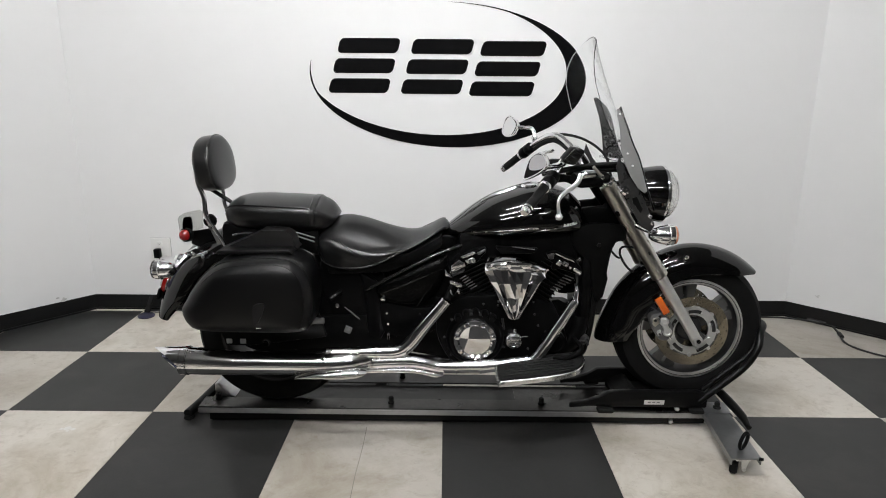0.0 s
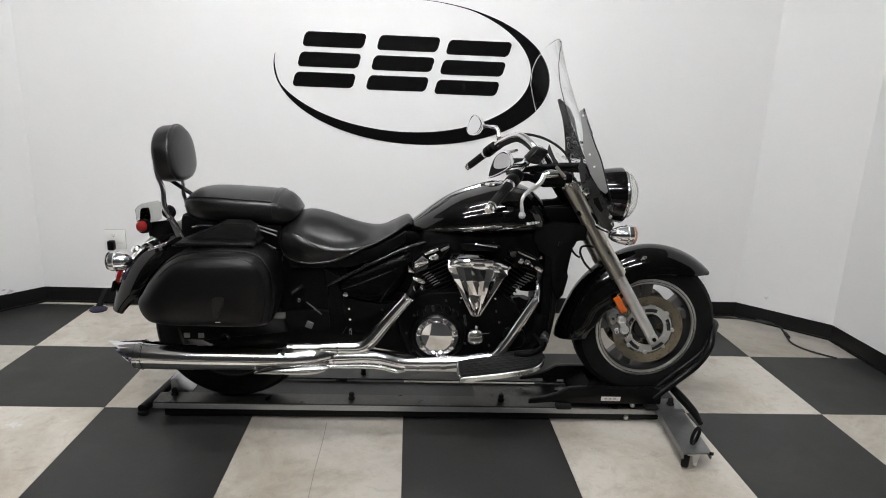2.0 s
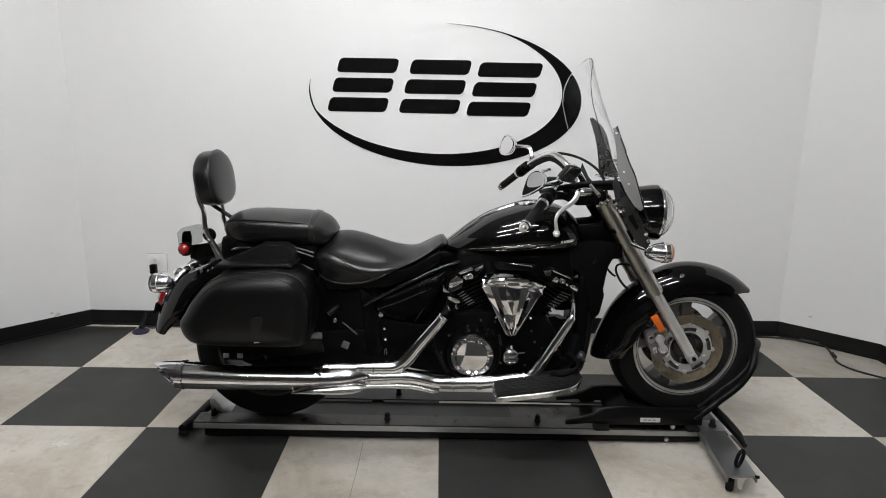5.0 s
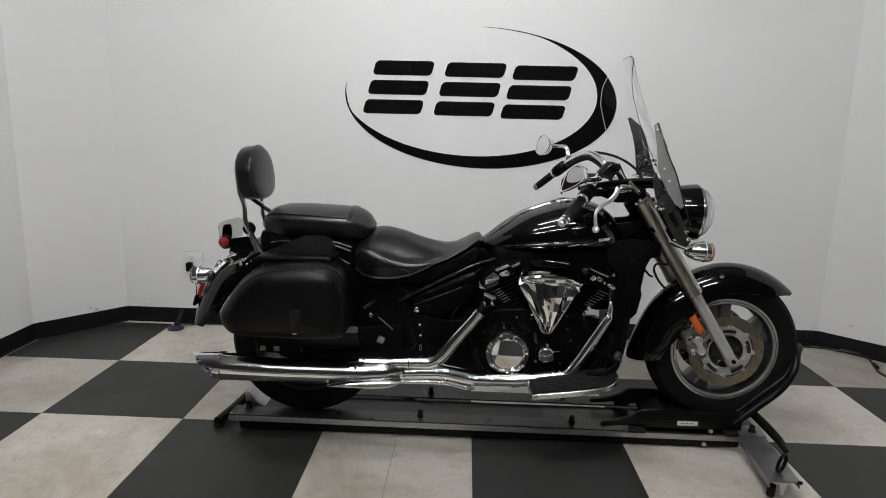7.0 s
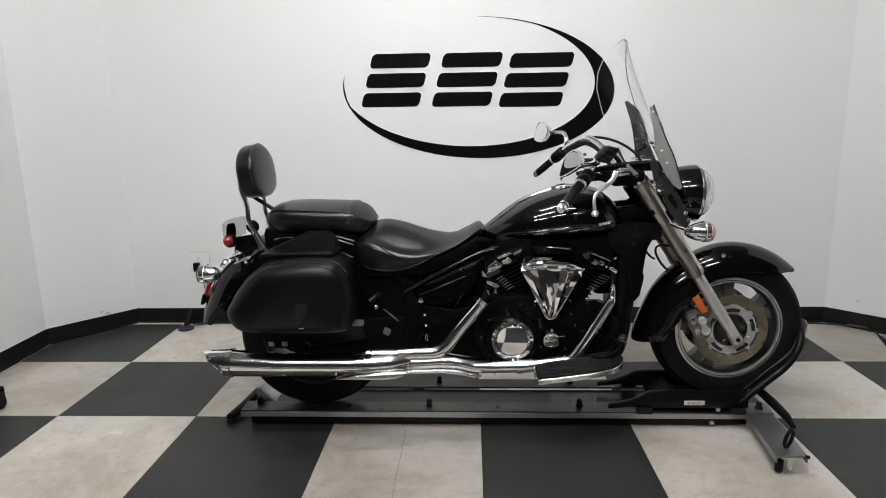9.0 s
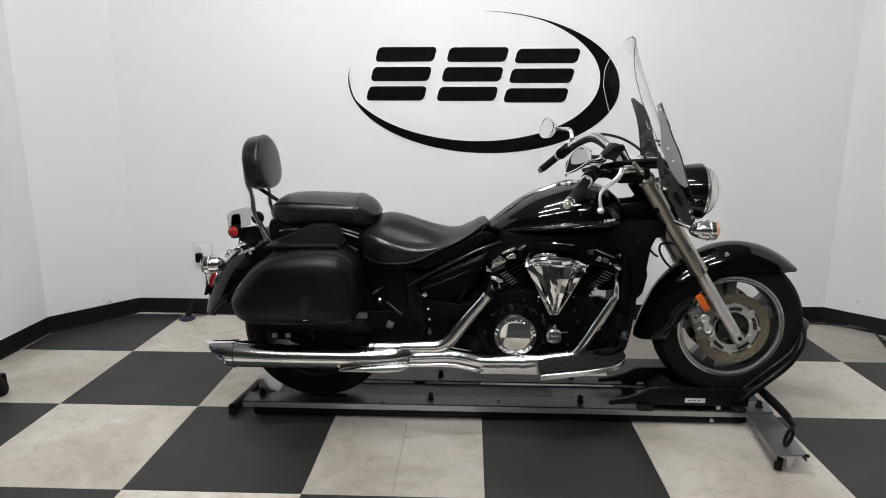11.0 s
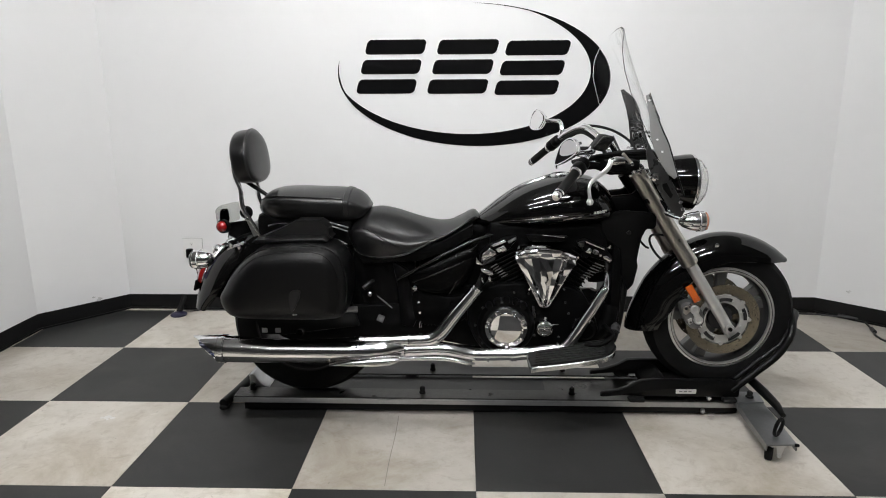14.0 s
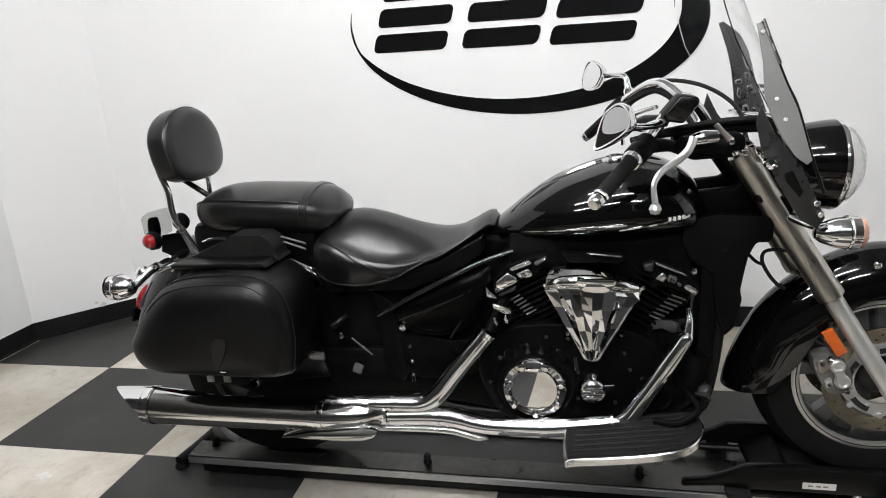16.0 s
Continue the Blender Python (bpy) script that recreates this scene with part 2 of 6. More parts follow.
# Inside of the muffler tip: a blue reflection is put into the steel colour.
M_BORE = mat("blue_reflecting_steel", (0.80, 0.80, 0.84), 0.10, 1.0, var=0.10, scale=26, color2=(0.36, 0.42, 0.78))
M_CAST = mat("cast_aluminium", (0.70, 0.70, 0.69), 0.42, 0.85, var=0.10, scale=20, bump=0.08, bscale=220)
M_PLATE = mat("brushed_aluminium", (0.27, 0.275, 0.28), 0.36, 0.9, var=0.16, scale=7, bump=0.05, bscale=160, rvar=0.3)
M_DISC = mat("drilled_steel_disc", (0.36, 0.32, 0.25), 0.26, 1.0, var=0.12, scale=30)
M_LEATHER = mat("black_leather", (0.0040, 0.0040, 0.0042), 0.31, var=0.1, scale=5, bump=0.05, bscale=380, rvar=0.15, spec=0.48)
M_BAG = mat("black_bag_vinyl", (0.0014, 0.0014, 0.0016), 0.37, var=0.2, scale=10, bump=0.10, bscale=400, rvar=0.2, spec=0.26)
M_PLASTIC = mat("satin_black_plastic", (0.0022, 0.0022, 0.0023), 0.40, var=0.3, scale=12, spec=0.07)
M_ENGINE = mat("black_engine_enamel", (0.0026, 0.0026, 0.0027), 0.36, var=0.35, scale=18, bump=0.06, bscale=300, spec=0.065)
M_TYRE = mat("tyre_rubber", (0.005, 0.005, 0.005), 0.66, var=0.3, scale=25, bump=0.1, bscale=260, spec=0.12)
M_STEEL = mat("black_powder_coat", (0.003, 0.003, 0.003), 0.34, var=0.2, scale=14, spec=0.18)
M_FIN = mat("machined_fin", (0.17, 0.17, 0.17), 0.35, 0.6, var=0.2, scale=40)
M_SPOKE = mat("dark_cast_wheel", (0.03, 0.03, 0.031), 0.35, 0.4, var=0.2, scale=18)
M_ALLOY = mat("grey_cast_alloy", (0.16, 0.16, 0.158), 0.36, 0.7, var=0.15, scale=18)
M_RIM = mat("machined_rim", (0.66, 0.66, 0.645), 0.40, 0.95, var=0.08, scale=14)
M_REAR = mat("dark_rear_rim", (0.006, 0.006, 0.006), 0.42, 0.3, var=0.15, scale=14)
M_AMBER = mat("amber_reflector", (0.55, 0.105, 0.012), 0.25, var=0.1, scale=60, coat=0.6)
M_RED = mat("red_lens", (0.22, 0.006, 0.006), 0.2, var=0.12, scale=60, coat=0.7)
M_AMBERLENS = mat("amber_lens", (0.45, 0.21, 0.14), 0.12, var=0.1, scale=40, coat=0.8)
# Near mirror only: the grey that it reflects is put into its colour.
M_MIRROR = mat("darkened_mirror_glass", (0.58, 0.58, 0.59), 0.02, 1.0, var=0.01)
M_WING = mat("pale_side_plate", (0.22, 0.22, 0.219), 0.35, 0.0, var=0.08, scale=6)
M_ARM = mat("smoked_bracket", (0.028, 0.028, 0.028), 0.28, 0.3, var=0.3, scale=30)
M_MATT = mat("matt_black_steel", (0.0024, 0.0024, 0.0024), 0.6, var=0.2, scale=20, spec=0.06)
M_SATIN = mat("satin_black_tube", (0.004, 0.004, 0.004), 0.20, var=0.15, scale=20, spec=0.6)
M_TAB = mat("polished_leather", (0.008, 0.008, 0.008), 0.34, var=0.2, scale=30, spec=0.3)
M_GLASS = glass("clear_screen", (0.985, 0.99, 0.99), 0.0, 1.13)
M_LENS = glass("lamp_glass", (0.86, 0.86, 0.85), 0.02, 1.32)
M_LEVER = mat("satin_lever", (0.78, 0.78, 0.77), 0.34, 0.9, var=0.08, scale=25)
M_SMOKE = glass("smoked_acrylic", (0.62, 0.63, 0.61), 0.03, 1.15)
M_LABEL = mat("white_sticker", (0.6, 0.58, 0.56), 0.4, var=0.05)
M_BADGE = mat("pale_badge", (0.65, 0.65, 0.62), 0.3, var=0.05)
M_BLUE = mat("dark_blue_plastic", (0.012, 0.011, 0.036), 0.4, var=0.2)
M_INK = mat("grey_print", (0.15, 0.14, 0.14), 0.5)

Y0 = 0.63                                   # the middle plane of the motorcycle
FW, RW = Vector((0.997, Y0, 0.401)), Vector((-0.675, Y0, 0.376))


def flow(x, xs, vs):
    """A smooth curve through the stations (xs, vs), read at x."""
    g = np.gradient(np.array(vs, float), np.array(xs, float))
    i = min(max(int(np.searchsorted(xs, x)) - 1, 0), len(xs) - 2)
    h = xs[i + 1] - xs[i]
    t = (x - xs[i]) / h
    return float((2 * t ** 3 - 3 * t ** 2 + 1) * vs[i] + (t ** 3 - 2 * t ** 2 + t) * h * g[i] + (3 * t ** 2 - 2 * t ** 3) * vs[i + 1] + (t ** 3 - t ** 2) * h * g[i + 1])


def mir(p):
    return (p[0], 2 * Y0 - p[1], p[2])


def spline(poly, n=5):
    """A closed smooth outline through (x, z) points."""
    m, out = len(poly), []
    p = [Vector(q) for q in poly]
    for i in range(m):
        a, b, c, d = p[i - 1], p[i], p[(i + 1) % m], p[(i + 2) % m]
        for k in range(n):
            t = k / n
            v = 0.5 * (2 * b + (c - a) * t + (2 * a - 5 * b + 4 * c - d) * t * t + (3 * b - a - 3 * c + d) * t ** 3)
            out.append((v.x, v.y))
    return out


bike = new("motorcycle")
tagged(bike, "gloss black touring motorcycle with chrome trim on a dolly", "motorcycle")


# ---- wheels ----
def wheel(name, c, R, w, rim_r, near_disc, label):
    h = w / 2
    rw = h * 0.86
    prof = [(rim_r - 0.020, -rw + 0.012), (rim_r - 0.014, -rw), (rim_r + 0.002, -rw - 0.004), (rim_r + 0.003, -rw + 0.004),
            (rim_r - 0.006, -rw + 0.016), (rim_r - 0.010, -0.02), (rim_r - 0.010, 0.02), (rim_r - 0.006, rw - 0.016),
            (rim_r + 0.003, rw - 0.004), (rim_r + 0.002, rw + 0.004), (rim_r - 0.014, rw), (rim_r - 0.020, rw - 0.012),
            (rim_r - 0.022, 0.022), (rim_r - 0.022, -0.022), (rim_r - 0.020, -rw + 0.012)]
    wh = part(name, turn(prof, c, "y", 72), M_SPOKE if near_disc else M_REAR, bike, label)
    if near_disc:
        for s in (-1, 1):
            part("rim_lip", turn([(rim_r - 0.016, s * (rw - 0.004)), (rim_r - 0.013, s * (rw + 0.0035)), (rim_r - 0.002, s * (rw + 0.0055)), (rim_r + 0.004, s * (rw + 0.0030)), (rim_r + 0.004, s * (rw - 0.006))], c, "y", 72), M_RIM, wh, "machined bright rim lip")
    tp = [(rim_r - 0.004, -h * 0.80), (rim_r + 0.010, -h * 0.90), (rim_r + (R - rim_r) * 0.45, -h), (rim_r + (R - rim_r) * 0.72, -h * 0.95),
          (R - 0.014, -h * 0.72), (R - 0.0075, -h * 0.55), (R - 0.0115, -h * 0.53), (R - 0.0105, -h * 0.48), (R - 0.006, -h * 0.46), (R - 0.003, -h * 0.30), (R - 0.001, -h * 0.10), (R - 0.006, -h * 0.08), (R - 0.006, 0)]
    tp = tp + [(r, -o) for r, o in tp[-2::-1]]
    part("rim_band", turn([(rim_r - 0.0075, -rw - 0.0035), (rim_r - 0.0070, -rw - 0.0058), (rim_r - 0.0045, -rw - 0.0060), (rim_r - 0.0040, -rw - 0.0040)], c, "y", 72), M_SPOKE, wh, "dark rim groove")
    ty = part("tyre", turn(tp, c, "y", 96), M_TYRE, wh, "black treaded road tyre")
    for k in range(5):
        sb = bmesh.new()
        for d in (-0.17, 0.17):
            b = bmesh.new()
            pts = []
            for r, hw, y in ((0.035, 0.016, 0.030), (rim_r * 0.55, 0.013, 0.022), (rim_r - 0.016, 0.024, 0.020)):
                pts.append([(-hw, -y, r), (hw, -y, r), (hw, y, r), (-hw, y, r)])
            b = loft(pts)
            bmesh.ops.bevel(b, geom=b.edges[:], offset=0.004, segments=2, affect="EDGES")
            a = 2 * math.pi * k / 5 + d - 0.14
            bmesh.ops.transform(b, matrix=Matrix.Translation(c) @ Matrix.Rotation(a, 4, "Y"), verts=b.verts[:])
            join(sb, b)
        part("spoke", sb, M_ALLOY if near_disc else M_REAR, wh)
    part("hub", turn([(0, -0.055), (0.036, -0.055), (0.05, -0.045), (0.046, 0), (0.05, 0.045), (0.036, 0.055), (0, 0.055)], c, "y", 36), M_SPOKE, wh, "dark cast hub")
    if near_disc:
        for s in (-1, 1):
            yy = c.y + s * 0.075
            ro, ri = 0.144, 0.106
            b = bmesh.new()
            n = 144
            rows = [ro, ro - 0.005, ro - 0.0095, ro - 0.016, ro - 0.0205, ro - 0.027, ro - 0.0315, ri]
            for f in (-1, 1):
                ring = [[b.verts.new((c.x + r * math.cos(2 * math.pi * k / n), yy + f * 0.0025, c.z + r * math.sin(2 * math.pi * k / n))) for k in range(n)] for r in rows]
                for j in range(len(rows) - 1):
                    for k in range(n):
                        if (j, k % 9) in ((1, 0), (3, 3), (5, 6)):
                            continue
                        b.faces.new((ring[j][k], ring[j][(k + 1) % n], ring[j + 1][(k + 1) % n], ring[j + 1][k]))
            vs = b.verts[:]
            per = n * len(rows)
            for j in (0, len(rows) - 1):
                for k in range(n):
                    a1, a2 = vs[j * n + k], vs[j * n + (k + 1) % n]
                    b1, b2 = vs[per + j * n + k], vs[per + j * n + (k + 1) % n]
                    b.faces.new((a1, a2, b2, b1))
            d = part("brake_disc", b, M_DISC, wh, "drilled steel brake disc", smooth=False)
            cb = turn([(0.068, -0.004), (0.100, -0.004), (0.100, 0.004), (0.068, 0.004), (0.068, -0.004)], (c.x, yy - s * 0.004, c.z), "y", 48)
            for k in range(8):
                a = 2 * math.pi * k / 8
                turn([(0, -0.0055), (0.008, -0.0055), (0.008, 0.0055), (0, 0.0055)], (c.x + 0.102 * math.cos(a), yy, c.z + 0.100 * math.sin(a)), "y", 12, cb)
                a += 0.39
                turn([(0, -0.008), (0.006, -0.008), (0.006, 0.004), (0, 0.004)], (c.x + 0.078 * math.cos(a), yy, c.z + 0.078 * math.sin(a)), "y", 6, cb)
            for k in range(5):
                a = 2 * math.pi * k / 5 + 0.2
                part("carrier_recess", turn([(0.078, 0.0), (0.079, -s * 0.0006), (0.091, -s * 0.0006), (0.092, 0.0)], (c.x, yy + (-0.0086 if s < 0 else 0.0086), c.z), "y", 8, None, math.degrees(a), math.degrees(a) + 34), M_SPOKE, d)
            part("disc_carrier", cb, M_CAST, wh, "silver disc carrier ring")
    return wh


wheel("front_wheel", FW, 0.300, 0.132, 0.2055, True, "machined cast wheel with dark spokes")
wheel("rear_wheel", RW, 0.310, 0.168, 0.205, False, "machined cast wheel with dark spokes")


# ---- mudguards ----
def mudguard(name, c, stations, hw, depth, material, label):
    """A U-shaped shell round a wheel; stations of (angle, radius, skirt)."""
    b = bmesh.new()
    n = 14
    a = [s[0] for s in stations]
    rows_o, rows_i = [], []
    for ang in np.linspace(a[0], a[-1], 60):
        R = flow(ang, a, [s[1] for s in stations])
        dp = flow(ang, a, [s[2] for s in stations])
        wv = min(1.0, flow(ang, a, [s[3] for s in stations])) * hw
        d = Vector((math.cos(radians(ang)), 0, math.sin(radians(ang))))
        ro, ri = [], []
        for k in range(n + 1):
            u = -1 + 2 * k / n
            drop = dp * (1 - math.cos(u * math.pi / 2))
            y = wv * math.sin(u * math.pi / 2)
            ro.append(b.verts.new(c + d * (R - drop) + Vector((0, y, 0))))
            ri.append(b.verts.new(c + d * (R - drop - 0.004) + Vector((0, y * 0.95, 0))))
        rows_o.append(ro)
        rows_i.append(ri)
    for i in range(len(rows_o) - 1):
        for k in range(n):
            b.faces.new((rows_o[i][k], rows_o[i][k + 1], rows_o[i + 1][k + 1], rows_o[i + 1][k]))
            b.faces.new((rows_i[i][k], rows_i[i + 1][k], rows_i[i + 1][k + 1], rows_i[i][k + 1]))
        for k in (0, n):
            b.faces.new((rows_o[i][k], rows_o[i + 1][k], rows_i[i + 1][k], rows_i[i][k]))
    for i in (0, -1):
        for k in range(n):
            b.faces.new((rows_o[i][k], rows_i[i][k], rows_i[i][k + 1], rows_o[i][k + 1]))
    return part(name, b, material, bike, label)


ff = mudguard("front_fender", Vector((0.995, Y0, 0.412)), [(43, 0.340, 0.018, 0.55), (52, 0.338, 0.055, 0.9), (70, 0.334, 0.090, 1), (95, 0.329, 0.105, 1), (130, 0.319, 0.115, 1),
                                   (150, 0.325, 0.125, 1), (172, 0.340, 0.13, 1), (191, 0.372, 0.11, 1)], 0.092, 0.09, M_PAINT, "gloss black front fender")
part("fender_bolt", bolt(0.945, 0.552, 0.705, 0.009, 0.006), M_CHROME, ff, "chrome fender bolt")
mudguard("rear_fender", RW, [(28, 0.38, 0.03, 0.9), (60, 0.41, 0.06, 1), (90, 0.425, 0.08, 1), (118, 0.46, 0.10, 1), (140, 0.468, 0.11, 1),
                                  (160, 0.470, 0.10, 0.95), (172, 0.474, 0.06, 0.8)], 0.118, 0.09, M_PAINT, "gloss black rear fender")

# ---- front fork ----
for s, y in ((-1, 0.515), (1, 0.745)):
    top, mid, low = Vector((0.606, y, 0.996)), Vector((0.836, y, 0.640)), Vector((1.002, y, 0.383))
    leg = part("fork_leg", tube([mid - (low - mid) * 0.25, mid + (low - mid) * 0.88, low], [0.0225, 0.0215, 0.019], 24, 0), M_CAST, bike, "cast aluminium fork slider")
    b = turn([(0, 0), (0.024, 0), (0.030, 0.006), (0.030, (mid - top).length - 0.03), (0.032, (mid - top).length - 0.026),
              (0.032, (mid - top).length - 0.002), (0.026, (mid - top).length + 0.004), (0, (mid - top).length + 0.004)], top, mid - top, 32)
    part("fork_cover", b, M_DULL, leg, "dull chrome fork cover tube")
    b = tube([low + Vector((-0.014, 0, 0.02)), low + Vector((0.008, 0, -0.016))], 0.021, 20, 0)
    turn([(0, -0.03), (0.019, -0.03), (0.019, 0.0), (0.017, 0.003), (0, 0.003)], (low.x, y + s * 0.020, low.z), (0, s, 0), 24, b)
    part("axle_clamp", b, M_CAST, leg)
    part("axle_bolt", turn([(0, 0), (0.008, 0), (0.008, 0.007), (0.0045, 0.007), (0.004, 0.002), (0, 0.002)], (low.x, y + s * 0.0225, low.z), (0, s, 0), 12), M_STEEL, leg, "dark socket bolt")
    b = box(-0.014, 0.014, -0.006, 0.006, -0.037, 0.037, 0.003)
    bmesh.ops.transform(b, matrix=Matrix.Translation((0.855, y + s * 0.004 - 0.0 * s, 0.521)) @ Matrix.Rotation(radians(-33), 4, "Y"), verts=b.verts[:])
    part("reflector", b, M_AMBER, leg, "amber fork reflector")
    cal = slab(spline([(0.820, 0.470), (0.850, 0.484), (0.880, 0.474), (0.905, 0.440), (0.914, 0.404), (0.898, 0.376), (0.868, 0.372), (0.846, 0.398), (0.826, 0.436)], 4),
               y - s * 0.010, y - s * 0.052, 0.006)
    cp = part("brake_caliper", cal, M_FIN, bike, "silver two-piston brake caliper")
    for cx, cz, r in ((0.872, 0.452, 0.018), (0.888, 0.410, 0.018)):
        part("piston_boss", turn([(0, 0.009), (0.009, 0.009), (0.012, 0.012), (r - 0.003, 0.012), (r, 0.009), (r, 0.0), (0, 0.0)], (cx, y - s * 0.010, cz), (0, s, 0), 22), M_CAST, cp)
    part("caliper_bridge", slab([(0.862, 0.444), (0.884, 0.448), (0.900, 0.412), (0.878, 0.404)], y + s * 0.002, y - s * 0.012, 0.005), M_CAST, cp)
    part("caliper_foot", slab([(0.826, 0.462), (0.846, 0.470), (0.856, 0.446), (0.840, 0.430), (0.828, 0.438)], y - s * 0.002, y - s * 0.012, 0.004), M_DULL, cp)
    part("caliper_foot", slab([(0.846, 0.412), (0.862, 0.420), (0.868, 0.396), (0.854, 0.390)], y - s * 0.002, y - s * 0.012, 0.004), M_CAST, cp)
    for x, z in ((0.836, 0.458), (0.852, 0.474), (0.858, 0.402), (0.900, 0.384)):
        part("caliper_bolt", bolt(x, y - s * 0.004, z, 0.006, 0.008, (0, s, 0)), M_CHROME, cp)
    part("brake_hose", tube([(x, y - s * 0.015, z) for x, z in ((0.738, 0.652), (0.722, 0.661), (0.700, 0.686), (0.681, 0.722), (0.684, 0.746), (0.706, 0.752), (0.735, 0.748))], 0.0045, 8), M_RUBBER, bike, "black brake hose")
yoke = slab([(0.575, 1.03), (0.640, 1.01), (0.632, 0.978), (0.566, 1.0)], 0.50, 0.76, 0.008)
part("yoke", yoke, M_PLASTIC, bike, "black upper fork yoke")
part("yoke", slab([(0.655, 0.92), (0.735, 0.872), (0.722, 0.835), (0.640, 0.885)], 0.49, 0.77, 0.008), M_PLASTIC, bike, "black lower fork yoke")
for y in (0.515, 0.745):
    part("fork_cap", turn([(0, 0), (0.026, 0), (0.026, 0.012), (0.018, 0.018), (0, 0.018)], (0.606, y, 0.996), (-0.54, 0, 0.84), 24), M_CHROME, bike, "chrome fork cap")
part("steering_stem", tube([(0.60, Y0, 0.98), (0.70, Y0, 0.84), (0.62, Y0, 0.80)], [0.035, 0.04, 0.03], 20, 0), M_PLASTIC, bike)

# ---- headlamp ----
hx = Vector((1, 0, -0.03)).normalized()
hl = part("headlight", turn([(0, -0.115), (0.040, -0.110), (0.075, -0.090), (0.098, -0.050), (0.107, 0.0), (0.109, 0.024), (0.10, 0.028), (0.095, 0.016), (0.06, -0.06), (0, -0.075)], (0.818, Y0, 0.940), hx, 48), M_PAINT, bike, "black headlamp bucket")
part("headlight_ring", turn([(0.100, 0.024), (0.109, 0.024), (0.111, 0.029), (0.109, 0.036), (0.100, 0.040), (0.096, 0.034), (0.100, 0.024)], (0.818, Y0, 0.940), hx, 48), M_CHROME, hl, "chrome lamp ring")
part("headlight_reflector", turn([(0.098, 0.030), (0.080, -0.010), (0.05, -0.045), (0.015, -0.058), (0, -0.058)], (0.818, Y0, 0.940), hx, 40), M_CHROME, hl, "bright reflector bowl")
part("headlight_lens", turn([(0.100, 0.036), (0.092, 0.058), (0.070, 0.078), (0.04, 0.089), (0, 0.093), (0, 0.089), (0.04, 0.085), (0.068, 0.074), (0.089, 0.055), (0.096, 0.036), (0.100, 0.036)], (0.818, Y0, 0.940), hx, 48), M_LENS, hl, "clear domed lens")
part("headlight_bulb", turn([(0, -0.055), (0.018, -0.055), (0.018, 0.0), (0.012, 0.02), (0, 0.024)], (0.818, Y0, 0.940), hx, 20), M_CHROME, hl)
part("lamp_bracket", tube([(0.70, Y0, 0.86), (0.76, Y0, 0.845), (0.79, Y0, 0.85)], 0.016), M_PLASTIC, hl)


def bullet(x, y, z, s, forward, lens):
    """A chrome bullet turn signal; s: its side."""
    d = Vector((1 if forward else -1, 0, 0))
    q = 1.0 if forward else 0.72
    t = part("turn_signal", turn([(0, -0.052 * q), (0.012, -0.050 * q), (0.022, -0.038 * q), (0.032, -0.012 * q), (0.0365, 0.020), (0.0365, 0.034), (0.033, 0.038), (0, 0.034)], (x, y, z), d, 32), M_CHROME, bike, "chrome bullet turn signal")
    part("lens", turn([(0.034, 0.034), (0.033, 0.044), (0.022, 0.051), (0, 0.054)], (x, y, z), d, 28), lens, t, "amber signal lens" if forward else "clear signal lens")
    ring = turn([(0.0372, 0.012), (0.0385, 0.015), (0.0372, 0.018)], (x, y, z), d, 32)
    part("ring", ring, M_CHROME, t)
    return t


for s, y in ((-1, 0.407), (1, 0.853)):
    t = bullet(0.795, y, 0.826, s, True, M_AMBERLENS)
    part("stem", tube([(0.765, y - s * 0.02, 0.832), (0.735, y - s * 0.06, 0.838), (0.71, y - s * 0.11, 0.845)], [0.010, 0.010, 0.014], 14), M_CHROME, t)
for s, y in ((-1, 0.430), (1, 0.830)):
    t = bullet(-1.018, y, 0.676, s, False, M_LENS)
    part("stem", tube([(-0.985, y - s * 0.01, 0.679), (-0.96, y - s * 0.05, 0.712), (-0.95, y - s * 0.12, 0.715)], [0.010, 0.014, 0.014], 14), M_CHROME, t)

# ---- windscreen ----
def screen_point(u, v, off=0.0):
    z = 0.965 + v * 0.552
    xc = float(np.interp(z, [0.93, 1.01, 1.147, 1.287, 1.385, 1.45, 1.52], [0.790, 0.758, 0.690, 0.626, 0.586, 0.564, 0.546]))
    hw = float(np.interp(v, [0, 0.15, 0.5, 0.7, 0.82, 0.90, 0.96, 0.985, 1.0], [0.20, 0.265, 0.285, 0.268, 0.235, 0.19, 0.13, 0.085, 0.03]))
    y = Y0 + u * hw
    return Vector((xc - 0.105 * (abs(u * hw) / 0.285) ** 2.0 + off, y, z - off * 0.4))


b = bmesh.new()
nu, nv = 28, 36
g = [[[b.verts.new(screen_point(-1 + 2 * i / nu, j / nv, o)) for i in range(nu + 1)] for j in range(nv + 1)] for o in (0, 0.0026)]
for q, layer in enumerate(g):
    for j in range(nv):
        for i in range(nu):
            f = (layer[j][i], layer[j][i + 1], layer[j + 1][i + 1], layer[j + 1][i])
            b.faces.new(f if q else f[::-1])
for j in range(nv):
    for i in (0, nu):
        b.faces.new((g[0][j][i], g[0][j + 1][i], g[1][j + 1][i], g[1][j][i]))
for i in range(nu):
    for j in (0, nv):
        b.faces.new((g[0][j][i], g[0][j][i + 1], g[1][j][i + 1], g[1][j][i]))
ws = part("windshield", b, M_GLASS, bike, "tall clear curved windshield")
ws.visible_shadow = False
